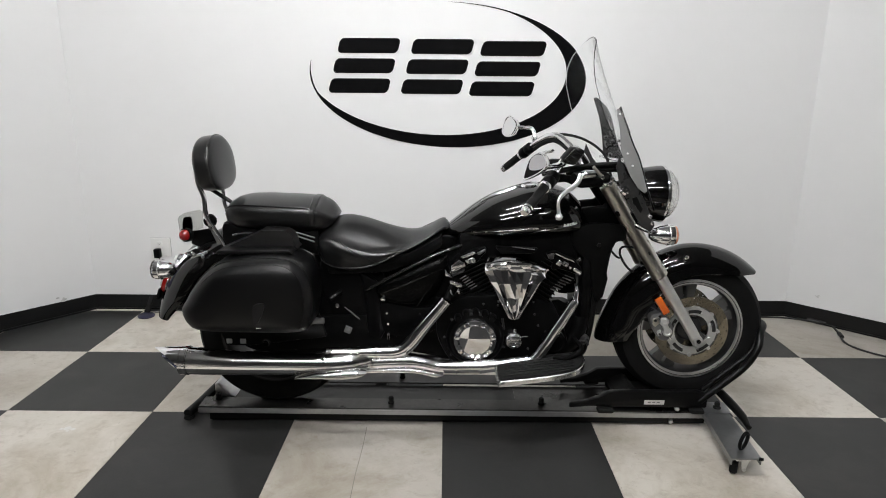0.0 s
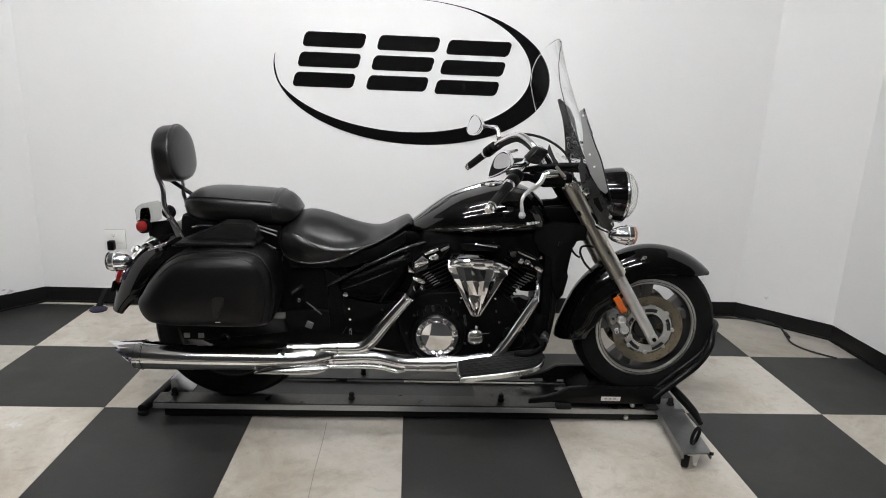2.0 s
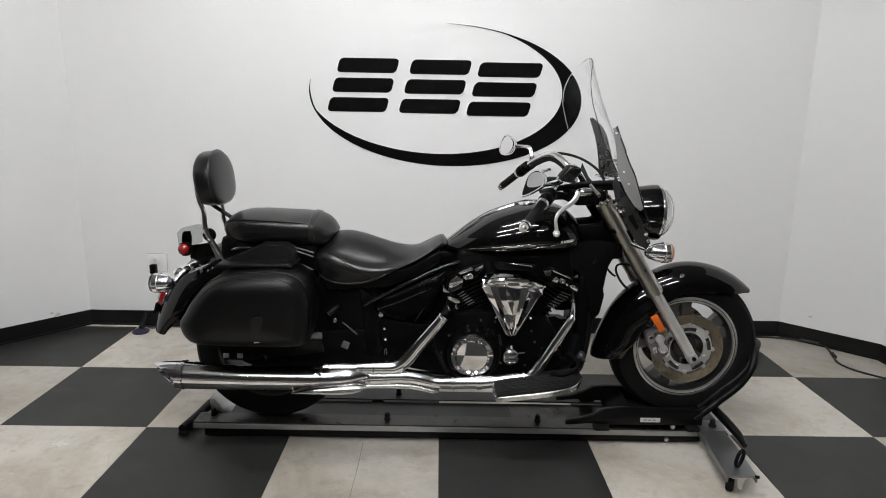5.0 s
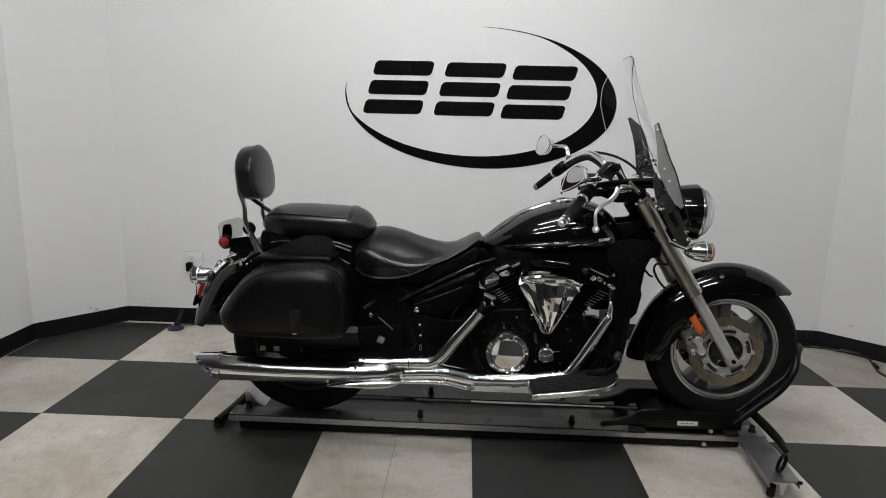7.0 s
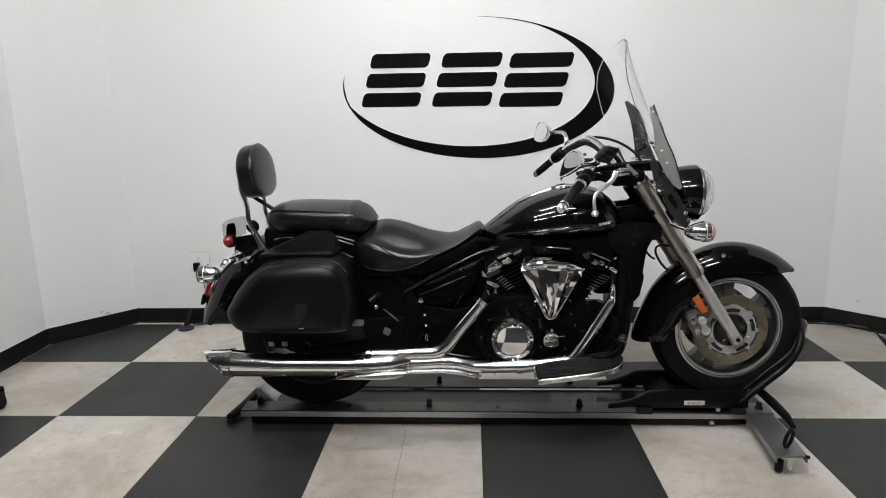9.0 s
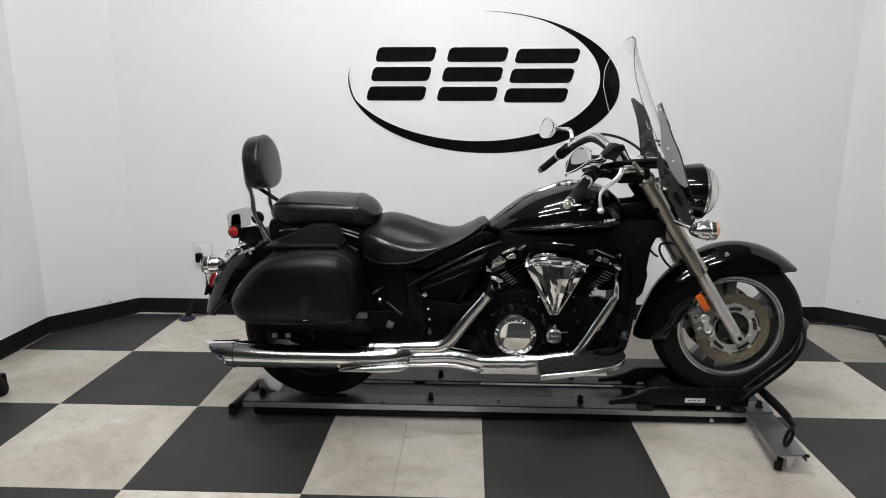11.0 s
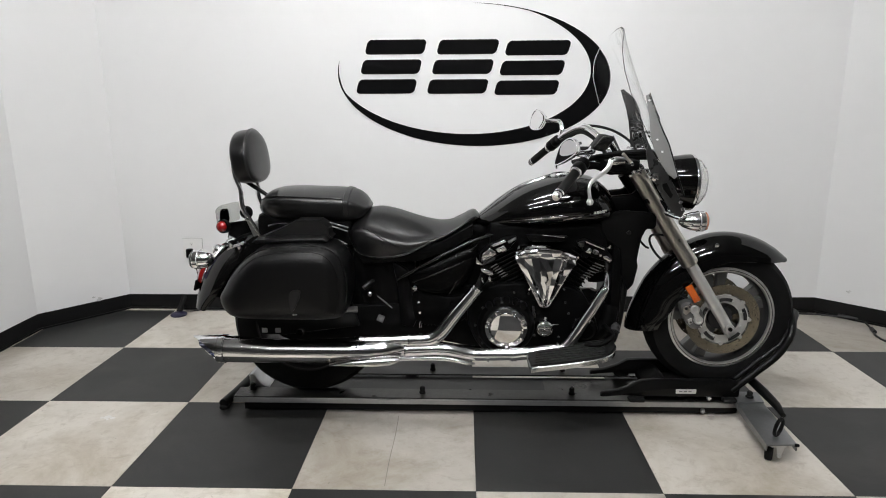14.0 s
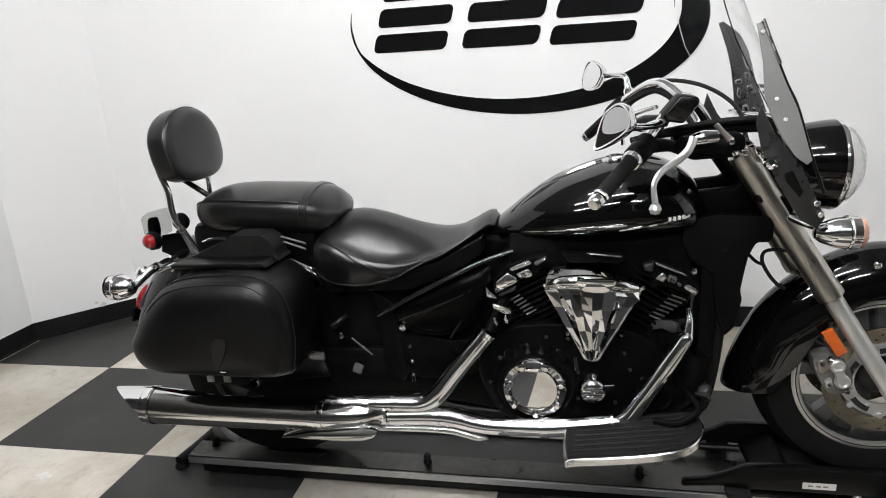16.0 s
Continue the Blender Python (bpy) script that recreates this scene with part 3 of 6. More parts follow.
for s in (-1, 1):
    y = Y0 + s * 0.272
    fx = 0.0 if s < 0 else 0.045
    poly = [(0.583, 1.268), (0.592, 1.270), (0.643, 1.157), (0.672, 1.100), (0.709, 0.994), (0.700, 0.985), (0.677, 1.001), (0.647, 1.043), (0.622, 1.090), (0.608, 1.130), (0.600, 1.195)]
    if s > 0:
        fx, poly = 0.0, [(0.628, 1.296), (0.640, 1.300), (0.690, 1.262), (0.713, 1.220), (0.737, 1.130), (0.770, 1.050), (0.735, 1.040), (0.684, 1.044), (0.678, 1.106), (0.668, 1.170), (0.655, 1.222)]
    part("side_plate", slab([(x + fx, z) for x, z in poly], y - 0.003, y + 0.003, 0.001), M_WING if s < 0 else M_ARM, ws, "pale grey windshield side plate" if s < 0 else "smoked windshield side plate")
    fx = 0.0 if s < 0 else 0.060
    part("edge_strip", tube([(0.593 + fx, y, 1.272), (0.644 + fx, y, 1.158), (0.673 + fx, y, 1.100), (0.710 + fx, y, 0.995), (0.738 + fx, y, 0.925)], 0.0035, 8), M_STEEL, ws, "black edge strip")
    part("edge_bar", tube([(0.594 + fx, y + s * 0.004, 1.276), (0.614 + fx, y + s * 0.004, 1.228), (0.632 + fx, y + s * 0.004, 1.190)], 0.003, 8), M_CHROME, ws, "bright edge bar")
    for x, z in ((0.630, 1.121), (0.650, 1.079), (0.594, 1.252)):
        part("screw", bolt(x + fx, y + s * 0.003, z, 0.0040, 0.005, (0, s, 0)), M_WHITE if s < 0 else M_CHROME, ws)
    arm = slab([(0.605, 1.110), (0.635, 1.052), (0.690, 0.985), (0.748, 0.870), (0.735, 0.845), (0.700, 0.865), (0.650, 0.945), (0.612, 1.02), (0.598, 1.075)], y + s * -0.012, y + s * -0.007, 0.001)
    part("arm_slot", slab([(0.660, 0.966), (0.676, 0.972), (0.700, 0.926), (0.694, 0.914), (0.664, 0.950)], y - s * 0.0055, y - s * 0.0075, 0.0), M_STEEL, ws, "black slot in the arm")
    part("mounting_arm", arm, M_ARM, ws, "smoked windshield mounting arm")
    if s > 0:
        for q, m in (([(0.678, 1.142), (0.697, 1.144), (0.694, 1.129), (0.678, 1.132)], M_FIN), ([(0.701, 1.162), (0.716, 1.159), (0.716, 1.140), (0.704, 1.145)], M_FIN), ([(0.704, 1.122), (0.720, 1.131), (0.737, 1.107), (0.712, 1.094)], M_CHROME),
                     ([(0.685, 1.123), (0.695, 1.116), (0.694, 1.090), (0.685, 1.100)], M_FIN), ([(0.723, 1.063), (0.739, 1.065), (0.743, 1.049), (0.729, 1.047)], M_CHROME), ([(0.739, 1.130), (0.762, 1.129), (0.765, 1.116), (0.739, 1.117)], M_FIN),
                     ([(0.746, 1.112), (0.768, 1.111), (0.769, 1.098), (0.749, 1.099)], M_CAST), ([(0.669, 1.181), (0.685, 1.183), (0.688, 1.170), (0.673, 1.170)], M_STEEL), ([(0.701, 1.070), (0.716, 1.073), (0.721, 1.050), (0.705, 1.050)], M_FIN), ([(0.693, 1.208), (0.710, 1.182), (0.716, 1.166), (0.704, 1.176)], M_CAST)):
            cx, cz = sum(p[0] for p in q) / 4, sum(p[1] for p in q) / 4
            cb = part("plate_clip", slab(q, y - 0.014, y - 0.004, 0.003), m, ws, "metal clip on the side plate")
            part("clip_recess", slab([(cx + (px - cx) * 0.55, cz + (pz - cz) * 0.55) for px, pz in q], y - 0.0155, y - 0.0135, 0.0006), M_STEEL, cb)
    for x, z in ((0.632, 0.992),):
        part("mounting_clamp", turn([(0.006, -0.004), (0.014, -0.004), (0.016, 0.0), (0.014, 0.010), (0.007, 0.012), (0.006, 0.006), (0, 0.006)], (x, y + s * -0.004, z), (0, s, 0), 20), M_CHROME, ws)
    part("mounting_bar", tube([(0.655, y - s * 0.01, 0.985), (0.66, Y0 + s * 0.12, 0.985)], 0.009, 10, 0), M_CHROME, ws)
    for x, z in ((0.738, 0.878), (0.728, 0.902)):
        part("screw", bolt(x, y - s * 0.006, z, 0.007, 0.006, (0, s, 0)), M_CHROME, ws)
part("crossbar", tube([(0.672, 0.36, 1.055), (0.735, Y0, 1.055), (0.672, 0.90, 1.055)], 0.007), M_CHROME, ws, "chrome crossbar")

# ---- handlebar ----
END_N, END_F = (0.274, 0.195, 0.954), (0.281, 1.060, 0.984)
near = [END_N, (0.353, 0.305, 1.020), (0.420, 0.400, 1.088), (0.480, 0.510, 1.122), (0.535, 0.572, 1.075), (0.562, 0.600, 1.015)]
far = [END_F, (0.350, 0.950, 1.062), (0.405, 0.870, 1.122), (0.465, 0.785, 1.148), (0.528, 0.700, 1.085), (0.562, 0.660, 1.015)]
bar = part("handlebar", tube(near, 0.0125, 16, 8), M_CHROME, bike, "chrome pull-back handlebar")
part("handlebar_half", tube(far, 0.0125, 16, 8), M_CHROME, bar)
part("riser", tube([(0.562, 0.585, 1.015), (0.562, 0.675, 1.015)], 0.019, 16, 0), M_CHROME, bar)
part("riser", tube([(0.562, 0.60, 1.01), (0.60, 0.60, 0.985)], 0.018, 16, 0), M_PLASTIC, bar)
part("riser", tube([(0.562, 0.66, 1.01), (0.60, 0.66, 0.985)], 0.018, 16, 0), M_PLASTIC, bar)
for path, s in ((near, -1), (far, 1)):
    a, c = Vector(path[0]), Vector(path[1])
    d = (c - a).normalized()
    L = (c - a).length
    gb = turn([(0, 0.0), (0.0155, 0.0)] + [(0.0155 + 0.0007 * (k % 2), 0.01 + k * (L - 0.03) / 24) for k in range(25)] + [(0.0185, L - 0.015), (0.0185, L - 0.008), (0, L - 0.008)], a, d, 20)
    part("grip", gb, M_RUBBER, bar, "black rubber hand grip")
    part("bar_end", turn([(0, -0.020), (0.012, -0.020), (0.0150, -0.016), (0.0160, -0.010), (0.0160, -0.002), (0.0150, 0.003), (0.0170, 0.006), (0.0170, 0.012), (0, 0.012)], a, d, 8), M_CHROME, bar, "chrome bar end")
    sw = turn([(0, -0.010), (0.021, -0.010), (0.024, -0.004), (0.024, 0.024), (0.022, 0.027), (0.024, 0.030), (0.023, 0.055), (0.015, 0.062), (0, 0.062)], c, d, 20)
    part("switch_housing", sw, M_PLASTIC, bar, "black switch housing")
    part("collar", turn([(0, -0.022), (0.0195, -0.022), (0.0215, -0.018), (0.0215, -0.010), (0, -0.010)], c, d, 20), M_CHROME, bar)
lever = tube([(0.388, 0.242, 0.930), (0.384, 0.245, 0.966), (0.392, 0.254, 0.986), (0.412, 0.274, 1.000), (0.436, 0.290, 1.013), (0.456, 0.300, 1.030), (0.467, 0.310, 1.054)], [0.0080, 0.0065, 0.0072, 0.0080, 0.0088, 0.0095, 0.010], 12, 6, None, True, 0.7)
turn([(0, -0.012), (0.009, -0.009), (0.0125, 0), (0.009, 0.009), (0, 0.012)], (0.388, 0.242, 0.922), "z", 16, lever)
part("brake_lever", lever, M_LEVER, bar, "polished brake lever")
lever = tube([(0.388, 1.02, 0.955), (0.386, 1.015, 1.0), (0.394, 1.005, 1.03), (0.425, 0.975, 1.055), (0.470, 0.915, 1.075)], [0.0085, 0.0075, 0.0085, 0.010, 0.010], 12, 6, None, True, 0.7)
part("clutch_lever", lever, M_CHROME, bar, "polished clutch lever")
RES = [(0.410, 1.096), (0.446, 1.139), (0.481, 1.133), (0.486, 1.121), (0.454, 1.078), (0.418, 1.085)]
rs_ = part("brake_reservoir", slab(RES, 0.353, 0.425, 0.006), M_PLASTIC, bar, "black brake fluid reservoir")
part("lid", slab([(0.449 + (x - 0.449) * 0.86, 1.109 + (z - 1.109) * 0.86) for x, z in RES], 0.349, 0.354, 0.002), M_SATIN, rs_, "flat dark lid")
for k in range(3):
    x, z = 0.431 + 0.014 * k, 1.094 + 0.014 * k
    part("rib", tube([(x - 0.009, 0.3485, z + 0.006), (x + 0.011, 0.3485, z - 0.005)], 0.0011, 6, 0), M_STEEL, rs_)
for q, y, m, name in (([(0.355, 1.044), (0.423, 1.042), (0.495, 1.028), (0.557, 1.031), (0.563, 0.999), (0.486, 0.994), (0.434, 1.015), (0.382, 1.011)], 0.398, M_PLASTIC, "control_perch"), ([(0.367, 1.072), (0.380, 1.079), (0.413, 1.090), (0.423, 1.083), (0.395, 1.062), (0.370, 1.064)], 0.368, M_CAST, "perch_clamp"), ([(0.352, 1.080), (0.380, 1.094), (0.421, 1.094), (0.424, 1.062), (0.370, 1.058)], 0.404, M_STEEL, "switch_block")):
    part(name, slab(q, y, y + 0.026, 0.005), m, bar)
mc = part("master_cylinder", tube([(0.455, 0.375, 1.030), (0.500, 0.395, 1.026), (0.560, 0.41, 1.014)], [0.020, 0.023, 0.018], 18, 4), M_PLASTIC, bar, "black master cylinder")
part("cylinder_cap", tube([(0.480, 0.372, 1.042), (0.500, 0.375, 1.046), (0.526, 0.382, 1.046)], [0.013, 0.016, 0.014], 18, 4), M_CHROME, mc, "chrome cylinder cap")
part("banjo_bolt", tube([(0.527, 0.40, 1.070), (0.545, 0.40, 1.050), (0.560, 0.40, 1.034)], [0.006, 0.006, 0.008], 12, 4), M_DULL, mc)
part("banjo_bolt", turn([(0, 0.006), (0.006, 0.005), (0.008, 0), (0, 0)], (0.560, 0.394, 1.032), (0, -1, 0), 12), M_CHROME, mc)
for q, y, m in (([(0.598, 1.024), (0.616, 1.028), (0.630, 1.014), (0.606, 1.006)], 0.478, M_CHROME), ([(0.626, 1.008), (0.644, 1.010), (0.650, 0.992), (0.634, 0.988)], 0.474, M_CHROME), ([(0.600, 1.002), (0.622, 1.004), (0.618, 0.986), (0.598, 0.990)], 0.482, M_POLISH), ([(0.576, 1.030), (0.590, 1.032), (0.592, 1.016), (0.578, 1.014)], 0.478, M_CAST)):
    part("clamp_nut", slab(q, y, y + 0.018, 0.004, 3), m, bar, "polished clamp nut")
part("cable_box", box(0.47, 0.60, 0.42, 0.56, 1.005, 1.045, 0.015), M_PLASTIC, bar, "black cable cover")
for pts, r in (([(0.405, 0.86, 1.125), (0.48, 0.82, 1.152), (0.57, 0.76, 1.135), (0.64, 0.70, 1.08), (0.66, 0.66, 1.0)], 0.0055),
               ([(0.356, 0.43, 1.038), (0.436, 0.455, 1.053), (0.515, 0.46, 1.066), (0.585, 0.46, 1.072), (0.648, 0.465, 1.069), (0.70, 0.50, 1.03)], 0.0075),
               ([(0.40, 0.44, 1.045), (0.50, 0.47, 1.052), (0.585, 0.475, 1.060), (0.65, 0.48, 1.056), (0.70, 0.52, 1.00)], 0.0075),
               ([(0.45, 0.47, 1.035), (0.525, 0.49, 1.036), (0.597, 0.495, 1.047), (0.661, 0.50, 1.040), (0.70, 0.54, 0.98)], 0.0085),
               ([(0.385, 0.88, 1.085), (0.41, 0.855, 1.108), (0.455, 0.80, 1.128), (0.500, 0.735, 1.098), (0.535, 0.68, 1.04)], 0.009)):
    part("cable", tube(pts, r, 8, 8), M_RUBBER, bar, "black control cable")


def mirror_head(name, c, normal, outline, glass_outline, stem, label, face):
    """A chrome teardrop shell round an outline in the plane across the normal, with a gasket and a flat glass."""
    nrm = Vector(normal).normalized()
    side = Vector((0, 0, 1)).cross(nrm).normalized()
    up = nrm.cross(side)
    o = spline(outline, 5)
    mx, mz = sum(p[0] for p in o) / len(o), sum(p[1] for p in o) / len(o)

    def ring(pts, off, k):
        return [Vector(c) + nrm * off + side * (mx + (u - mx) * k) + up * (mz + (v - mz) * k) for u, v in pts]

    m = part(name, loft([ring(o, f, k) for f, k in ((0.006, 0.84), (0.010, 0.88), (0.010, 0.97), (0.004, 1.0), (-0.010, 0.93), (-0.022, 0.74), (-0.029, 0.45), (-0.031, 0.15))]), M_CHROME, bike, label)
    part("mirror_gasket", loft([ring(o, f, k) for f, k in ((0.0058, 0.86), (0.0084, 0.85), (0.0084, 0.2))]), M_STEEL, m, "black rubber gasket")
    part("mirror_glass", loft([ring(spline(glass_outline, 5), f, k) for f, k in ((0.0080, 1.10), (0.0102, 1.085))]), face, m, "flat mirror glass")
    part("mirror_stem", tube(stem, [0.008, 0.007, 0.008, 0.010], 12), M_CHROME, m, "chrome mirror stem")
    part("stem_socket", turn([(0, -0.012), (0.010, -0.012), (0.014, -0.004), (0.014, 0.006), (0.010, 0.010), (0, 0.010)], stem[-1], "z", 16), M_CHROME, m)
    return m


mirror_head("rear_view_mirror", (0.305, 0.240, 1.090), (-0.74, -0.66, 0.10),
            [(0.012, 0.0455), (0.034, 0.040), (0.047, 0.021), (0.0465, -0.003), (0.013, -0.028), (-0.034, -0.050), (-0.043, -0.043), (-0.030, 0.006), (-0.016, 0.029)],
            [(-0.0165, 0.015), (-0.003, 0.029), (0.014, 0.0345), (0.0355, 0.027), (0.041, 0.0015), (0.0115, -0.012), (-0.0175, -0.011)],
            [(0.338, 0.250, 1.086), (0.371, 0.30, 1.081), (0.400, 0.35, 1.078), (0.418, 0.40, 1.082)], "chrome teardrop mirror on a curved stem", M_MIRROR)
mirror_head("rear_view_mirror", (0.295, 1.000, 1.170), (-0.62, -0.78, 0.12),
            [(-0.0095, 0.047), (0.0255, 0.034), (0.041, 0.015), (0.039, -0.006), (0.019, -0.037), (-0.019, -0.042), (-0.038, -0.023), (-0.0325, 0.016), (-0.023, 0.039)],
            [(-0.006, 0.038), (0.018, 0.028), (0.029, 0.012), (0.027, -0.006), (0.012, -0.029), (-0.016, -0.034), (-0.029, -0.018), (-0.024, 0.015)],
            [(0.322, 0.990, 1.168), (0.354, 0.97, 1.170), (0.383, 0.94, 1.165), (0.392, 0.92, 1.125)], "chrome teardrop mirror on a curved stem", M_CHROME)

# ---- tank ----
TX = [0.015, 0.05, 0.10, 0.176, 0.264, 0.341, 0.419, 0.492, 0.530, 0.556]
TZ = [0.808, 0.835, 0.874, 0.924, 0.959, 0.979, 0.976, 0.948, 0.912, 0.868]
TW = [0.060, 0.090, 0.125, 0.158, 0.178, 0.184, 0.180, 0.155, 0.125, 0.085]
TB = [0.785, 0.780, 0.778, 0.778, 0.780, 0.785, 0.790, 0.795, 0.80, 0.81]


def tank_dims(x):
    zt, zb, w = (flow(x, TX, v) for v in (TZ, TB, TW))
    zc = zb + (zt - zb) * 0.32
    return zt, zb, zc, w


def tank_y(x, z, side=-1):
    zt, zb, zc, w = tank_dims(x)
    h = zt - zc if z > zc else zc - zb
    p = 2.1 if z > zc else 2.6
    return Y0 + side * w * max(0.0, 1 - (abs(z - zc) / h) ** p) ** (1 / p)


secs = []
for x in np.linspace(0.015, 0.556, 56):
    zt, zb, zc, w = tank_dims(x)
    s = []
    for k in range(40):
        a = 2 * math.pi * k / 40
        c, n = math.cos(a), math.sin(a)
        p = 2.1 if n > 0 else 2.6
        h = zt - zc if n > 0 else zc - zb
        s.append((x, Y0 + w * math.copysign(abs(c) ** (2 / p), c), zc + h * math.copysign(abs(n) ** (2 / p), n)))
    secs.append(s)
tk = part("fuel_tank", loft(secs), M_PAINT, bike, "gloss black teardrop fuel tank")
for side in (-1, 1):
    for x0, x1, z0, z1, h0, h1 in ((0.110, 0.352, 0.812, 0.838, 0.0018, 0.0062), (0.336, 0.500, 0.823, 0.852, 0.0035, 0.0100)):
        secs = []
        for u in np.linspace(0, 1, 16):
            x, z = x0 + (x1 - x0) * u, z0 + (z1 - z0) * u
            h = (h0 + (h1 - h0) * u) * (1.0 if u < 0.9 else 1.0 - 4.0 * (u - 0.9))
            e = side * (0.005 if x0 < 0.2 else 0.004)
            secs.append([(x, tank_y(x, z - h, side) - side * 0.004, z - h), (x, tank_y(x, z, side) + e, z - h * 0.3), (x, tank_y(x, z, side) + e, z + h * 0.3), (x, tank_y(x, z + h, side) - side * 0.002, z + h)])
        part("tank_trim", loft(secs), M_CHROME, tk, "chrome tank side trim")
    for k in range(4):
        x = 0.450 + 0.011 * k
        z = 0.849 + 0.001 * k
        part("badge_bar", box(x - 0.0035, x + 0.0035, tank_y(x, z, side) + side * 0.0055 - 0.0015, tank_y(x, z, side) + side * 0.0055 + 0.0015, z - 0.005, z + 0.005, 0.0008, 1), M_BADGE, tk)
cap = turn([(0, 0.005), (0.020, 0.005), (0.030, 0.003), (0.034, -0.003), (0.034, -0.02), (0, -0.02)], (0.335, Y0 - 0.03, 0.978), (-0.12, -0.05, 1), 32)
part("filler_cap", cap, M_CHROME, tk, "chrome filler cap")
part("top_trim", tube([(0.150, Y0 - 0.02, 0.908), (0.215, Y0 - 0.03, 0.940), (0.285, Y0 - 0.03, 0.966)], [0.004, 0.009, 0.006], 10, 6, None, True, 0.5), M_CHROME, tk)

# ---- seats ----
def cushion(name, xs, top, rim, bot, wid, shoulder, tuck, label, n=72):
    """A padded seat: a crowned top that falls to a rim on each side, then a side that tucks in below."""
    secs = []
    for x in np.linspace(xs[0], xs[-1], n):
        zt, zr, zb, w = (flow(x, xs, v) for v in (top, rim, bot, wid))
        half = []
        for k in range(9):
            u = k / 8
            half.append((u * w * shoulder, zt - (zt - zr) * u ** 1.9))
        d = zr - zb
        for u, v in ((shoulder + (1 - shoulder) * 0.55, 0.05), (shoulder + (1 - shoulder) * 0.85, 0.14), (1.0, 0.30), (0.995, 0.50), (1 - (1 - tuck) * 0.45, 0.75), (tuck, 0.95), (tuck * 0.94, 1.0)):
            half.append((u * w, zr - d * v))
        half.append((0.0, zb))
        ring = [(x, Y0 - y, z) for y, z in half] + [(x, Y0 + y, z) for y, z in half[-2:0:-1]]
        secs.append(ring)
    return part(name, loft(secs), M_LEATHER, bike, label)


SX = [-0.478, -0.468, -0.445, -0.41, -0.374, -0.301, -0.236, -0.171, -0.106, -0.052, -0.012, 0.012, 0.026]
ST = [0.778, 0.800, 0.822, 0.841, 0.848, 0.838, 0.817, 0.798, 0.789, 0.801, 0.826, 0.830, 0.818]
SR = [0.762, 0.776, 0.788, 0.788, 0.776, 0.750, 0.740, 0.746, 0.762, 0.786, 0.814, 0.822, 0.812]
SB = [0.742, 0.718, 0.690, 0.676, 0.672, 0.674, 0.690, 0.722, 0.748, 0.776, 0.800, 0.810, 0.810]
SW = [0.085, 0.125, 0.155, 0.172, 0.180, 0.182, 0.178, 0.168, 0.152, 0.134, 0.112, 0.092, 0.070]
seat = cushion("rider_seat", SX, ST, SR, SB, SW, 0.86, 0.95, "black leather dished rider seat")


def seat_y(x, side=-1, k=1.0):
    return Y0 + side * flow(x, SX, SW) * k


for side in (-1, 1):
    part("piping", tube([(x, seat_y(x, side, 0.985) + side * 0.001, flow(x, SX, SB) + 0.009) for x in (-0.468, -0.455, -0.44, -0.40, -0.34, -0.28, -0.22, -0.16, -0.10, -0.05, -0.01, 0.015)], 0.0018, 8, 5), M_LEATHER, seat, "raised lower seat welt")
    part("seam", tube([(x, seat_y(x, side, k) + side * 0.001, z) for x, z, k in ((-0.455, 0.780, 0.89), (-0.41, 0.786, 0.895), (-0.37, 0.770, 0.93), (-0.335, 0.748, 0.975), (-0.292, 0.728, 1.0), (-0.258, 0.708, 0.99), (-0.234, 0.696, 0.985))], 0.0022, 8, 5), M_LEATHER, seat, "stitched side seam")
part("seat_skirt", slab([(-0.47, 0.75), (-0.44, 0.700), (-0.30, 0.690), (-0.12, 0.735), (0.0, 0.80), (0.0, 0.76), (-0.08, 0.705), (-0.20, 0.660), (-0.42, 0.650)], 0.474, 0.786, 0.006), M_PLASTIC, bike, "black panel under the seat")
PX = [-0.828, -0.818, -0.80, -0.765, -0.70, -0.60, -0.52, -0.470, -0.440, -0.418, -0.404]
PT = [0.875, 0.897, 0.912, 0.924, 0.930, 0.928, 0.925, 0.919, 0.907, 0.886, 0.862]
PR = [0.863, 0.881, 0.894, 0.903, 0.904, 0.900, 0.896, 0.888, 0.875, 0.861, 0.852]
PB = [0.850, 0.838, 0.828, 0.820, 0.815, 0.812, 0.810, 0.810, 0.814, 0.826, 0.845]
PW = [0.060, 0.096, 0.118, 0.135, 0.144, 0.146, 0.144, 0.136, 0.122, 0.096, 0.055]
pillion = cushion("passenger_seat", PX, PT, PR, PB, PW, 0.90, 0.88, "black leather passenger seat")
for side in (-1, 1):
    part("piping", tube([(x, Y0 + side * (flow(x, PX, PW) * 0.925), flow(x, PX, PR) + 0.001) for x in (-0.818, -0.80, -0.76, -0.70, -0.64, -0.58, -0.53, -0.495)], 0.0030, 8, 5), M_LEATHER, pillion, "raised seat welt")
secs = []
for x, e in ((-0.494, -0.001), (-0.4915, 0.0028), (-0.474, 0.0028), (-0.4715, -0.001)):
    zt, zr, zb, w = (flow(x, PX, v) for v in (PT, PR, PB, PW))
    half = [(u * w * 0.90, zt - (zt - zr) * u ** 2.2 + e) for u in np.linspace(0, 1, 8)]
    half += [(w * 0.955 + e, zr - (zr - zb) * 0.05 + e), (w * 0.985 + e, zr - (zr - zb) * 0.14), (w + e, zr - (zr - zb) * 0.30), (w * 0.995 + e, zr - (zr - zb) * 0.5), (w * 0.946 + e, zr - (zr - zb) * 0.75)]
    secs.append([(x, Y0 - y, z) for y, z in half[::-1]] + [(x, Y0 + y, z) for y, z in half[1:]])
b = bmesh.new()
g = [[b.verts.new(p) for p in q] for q in secs]
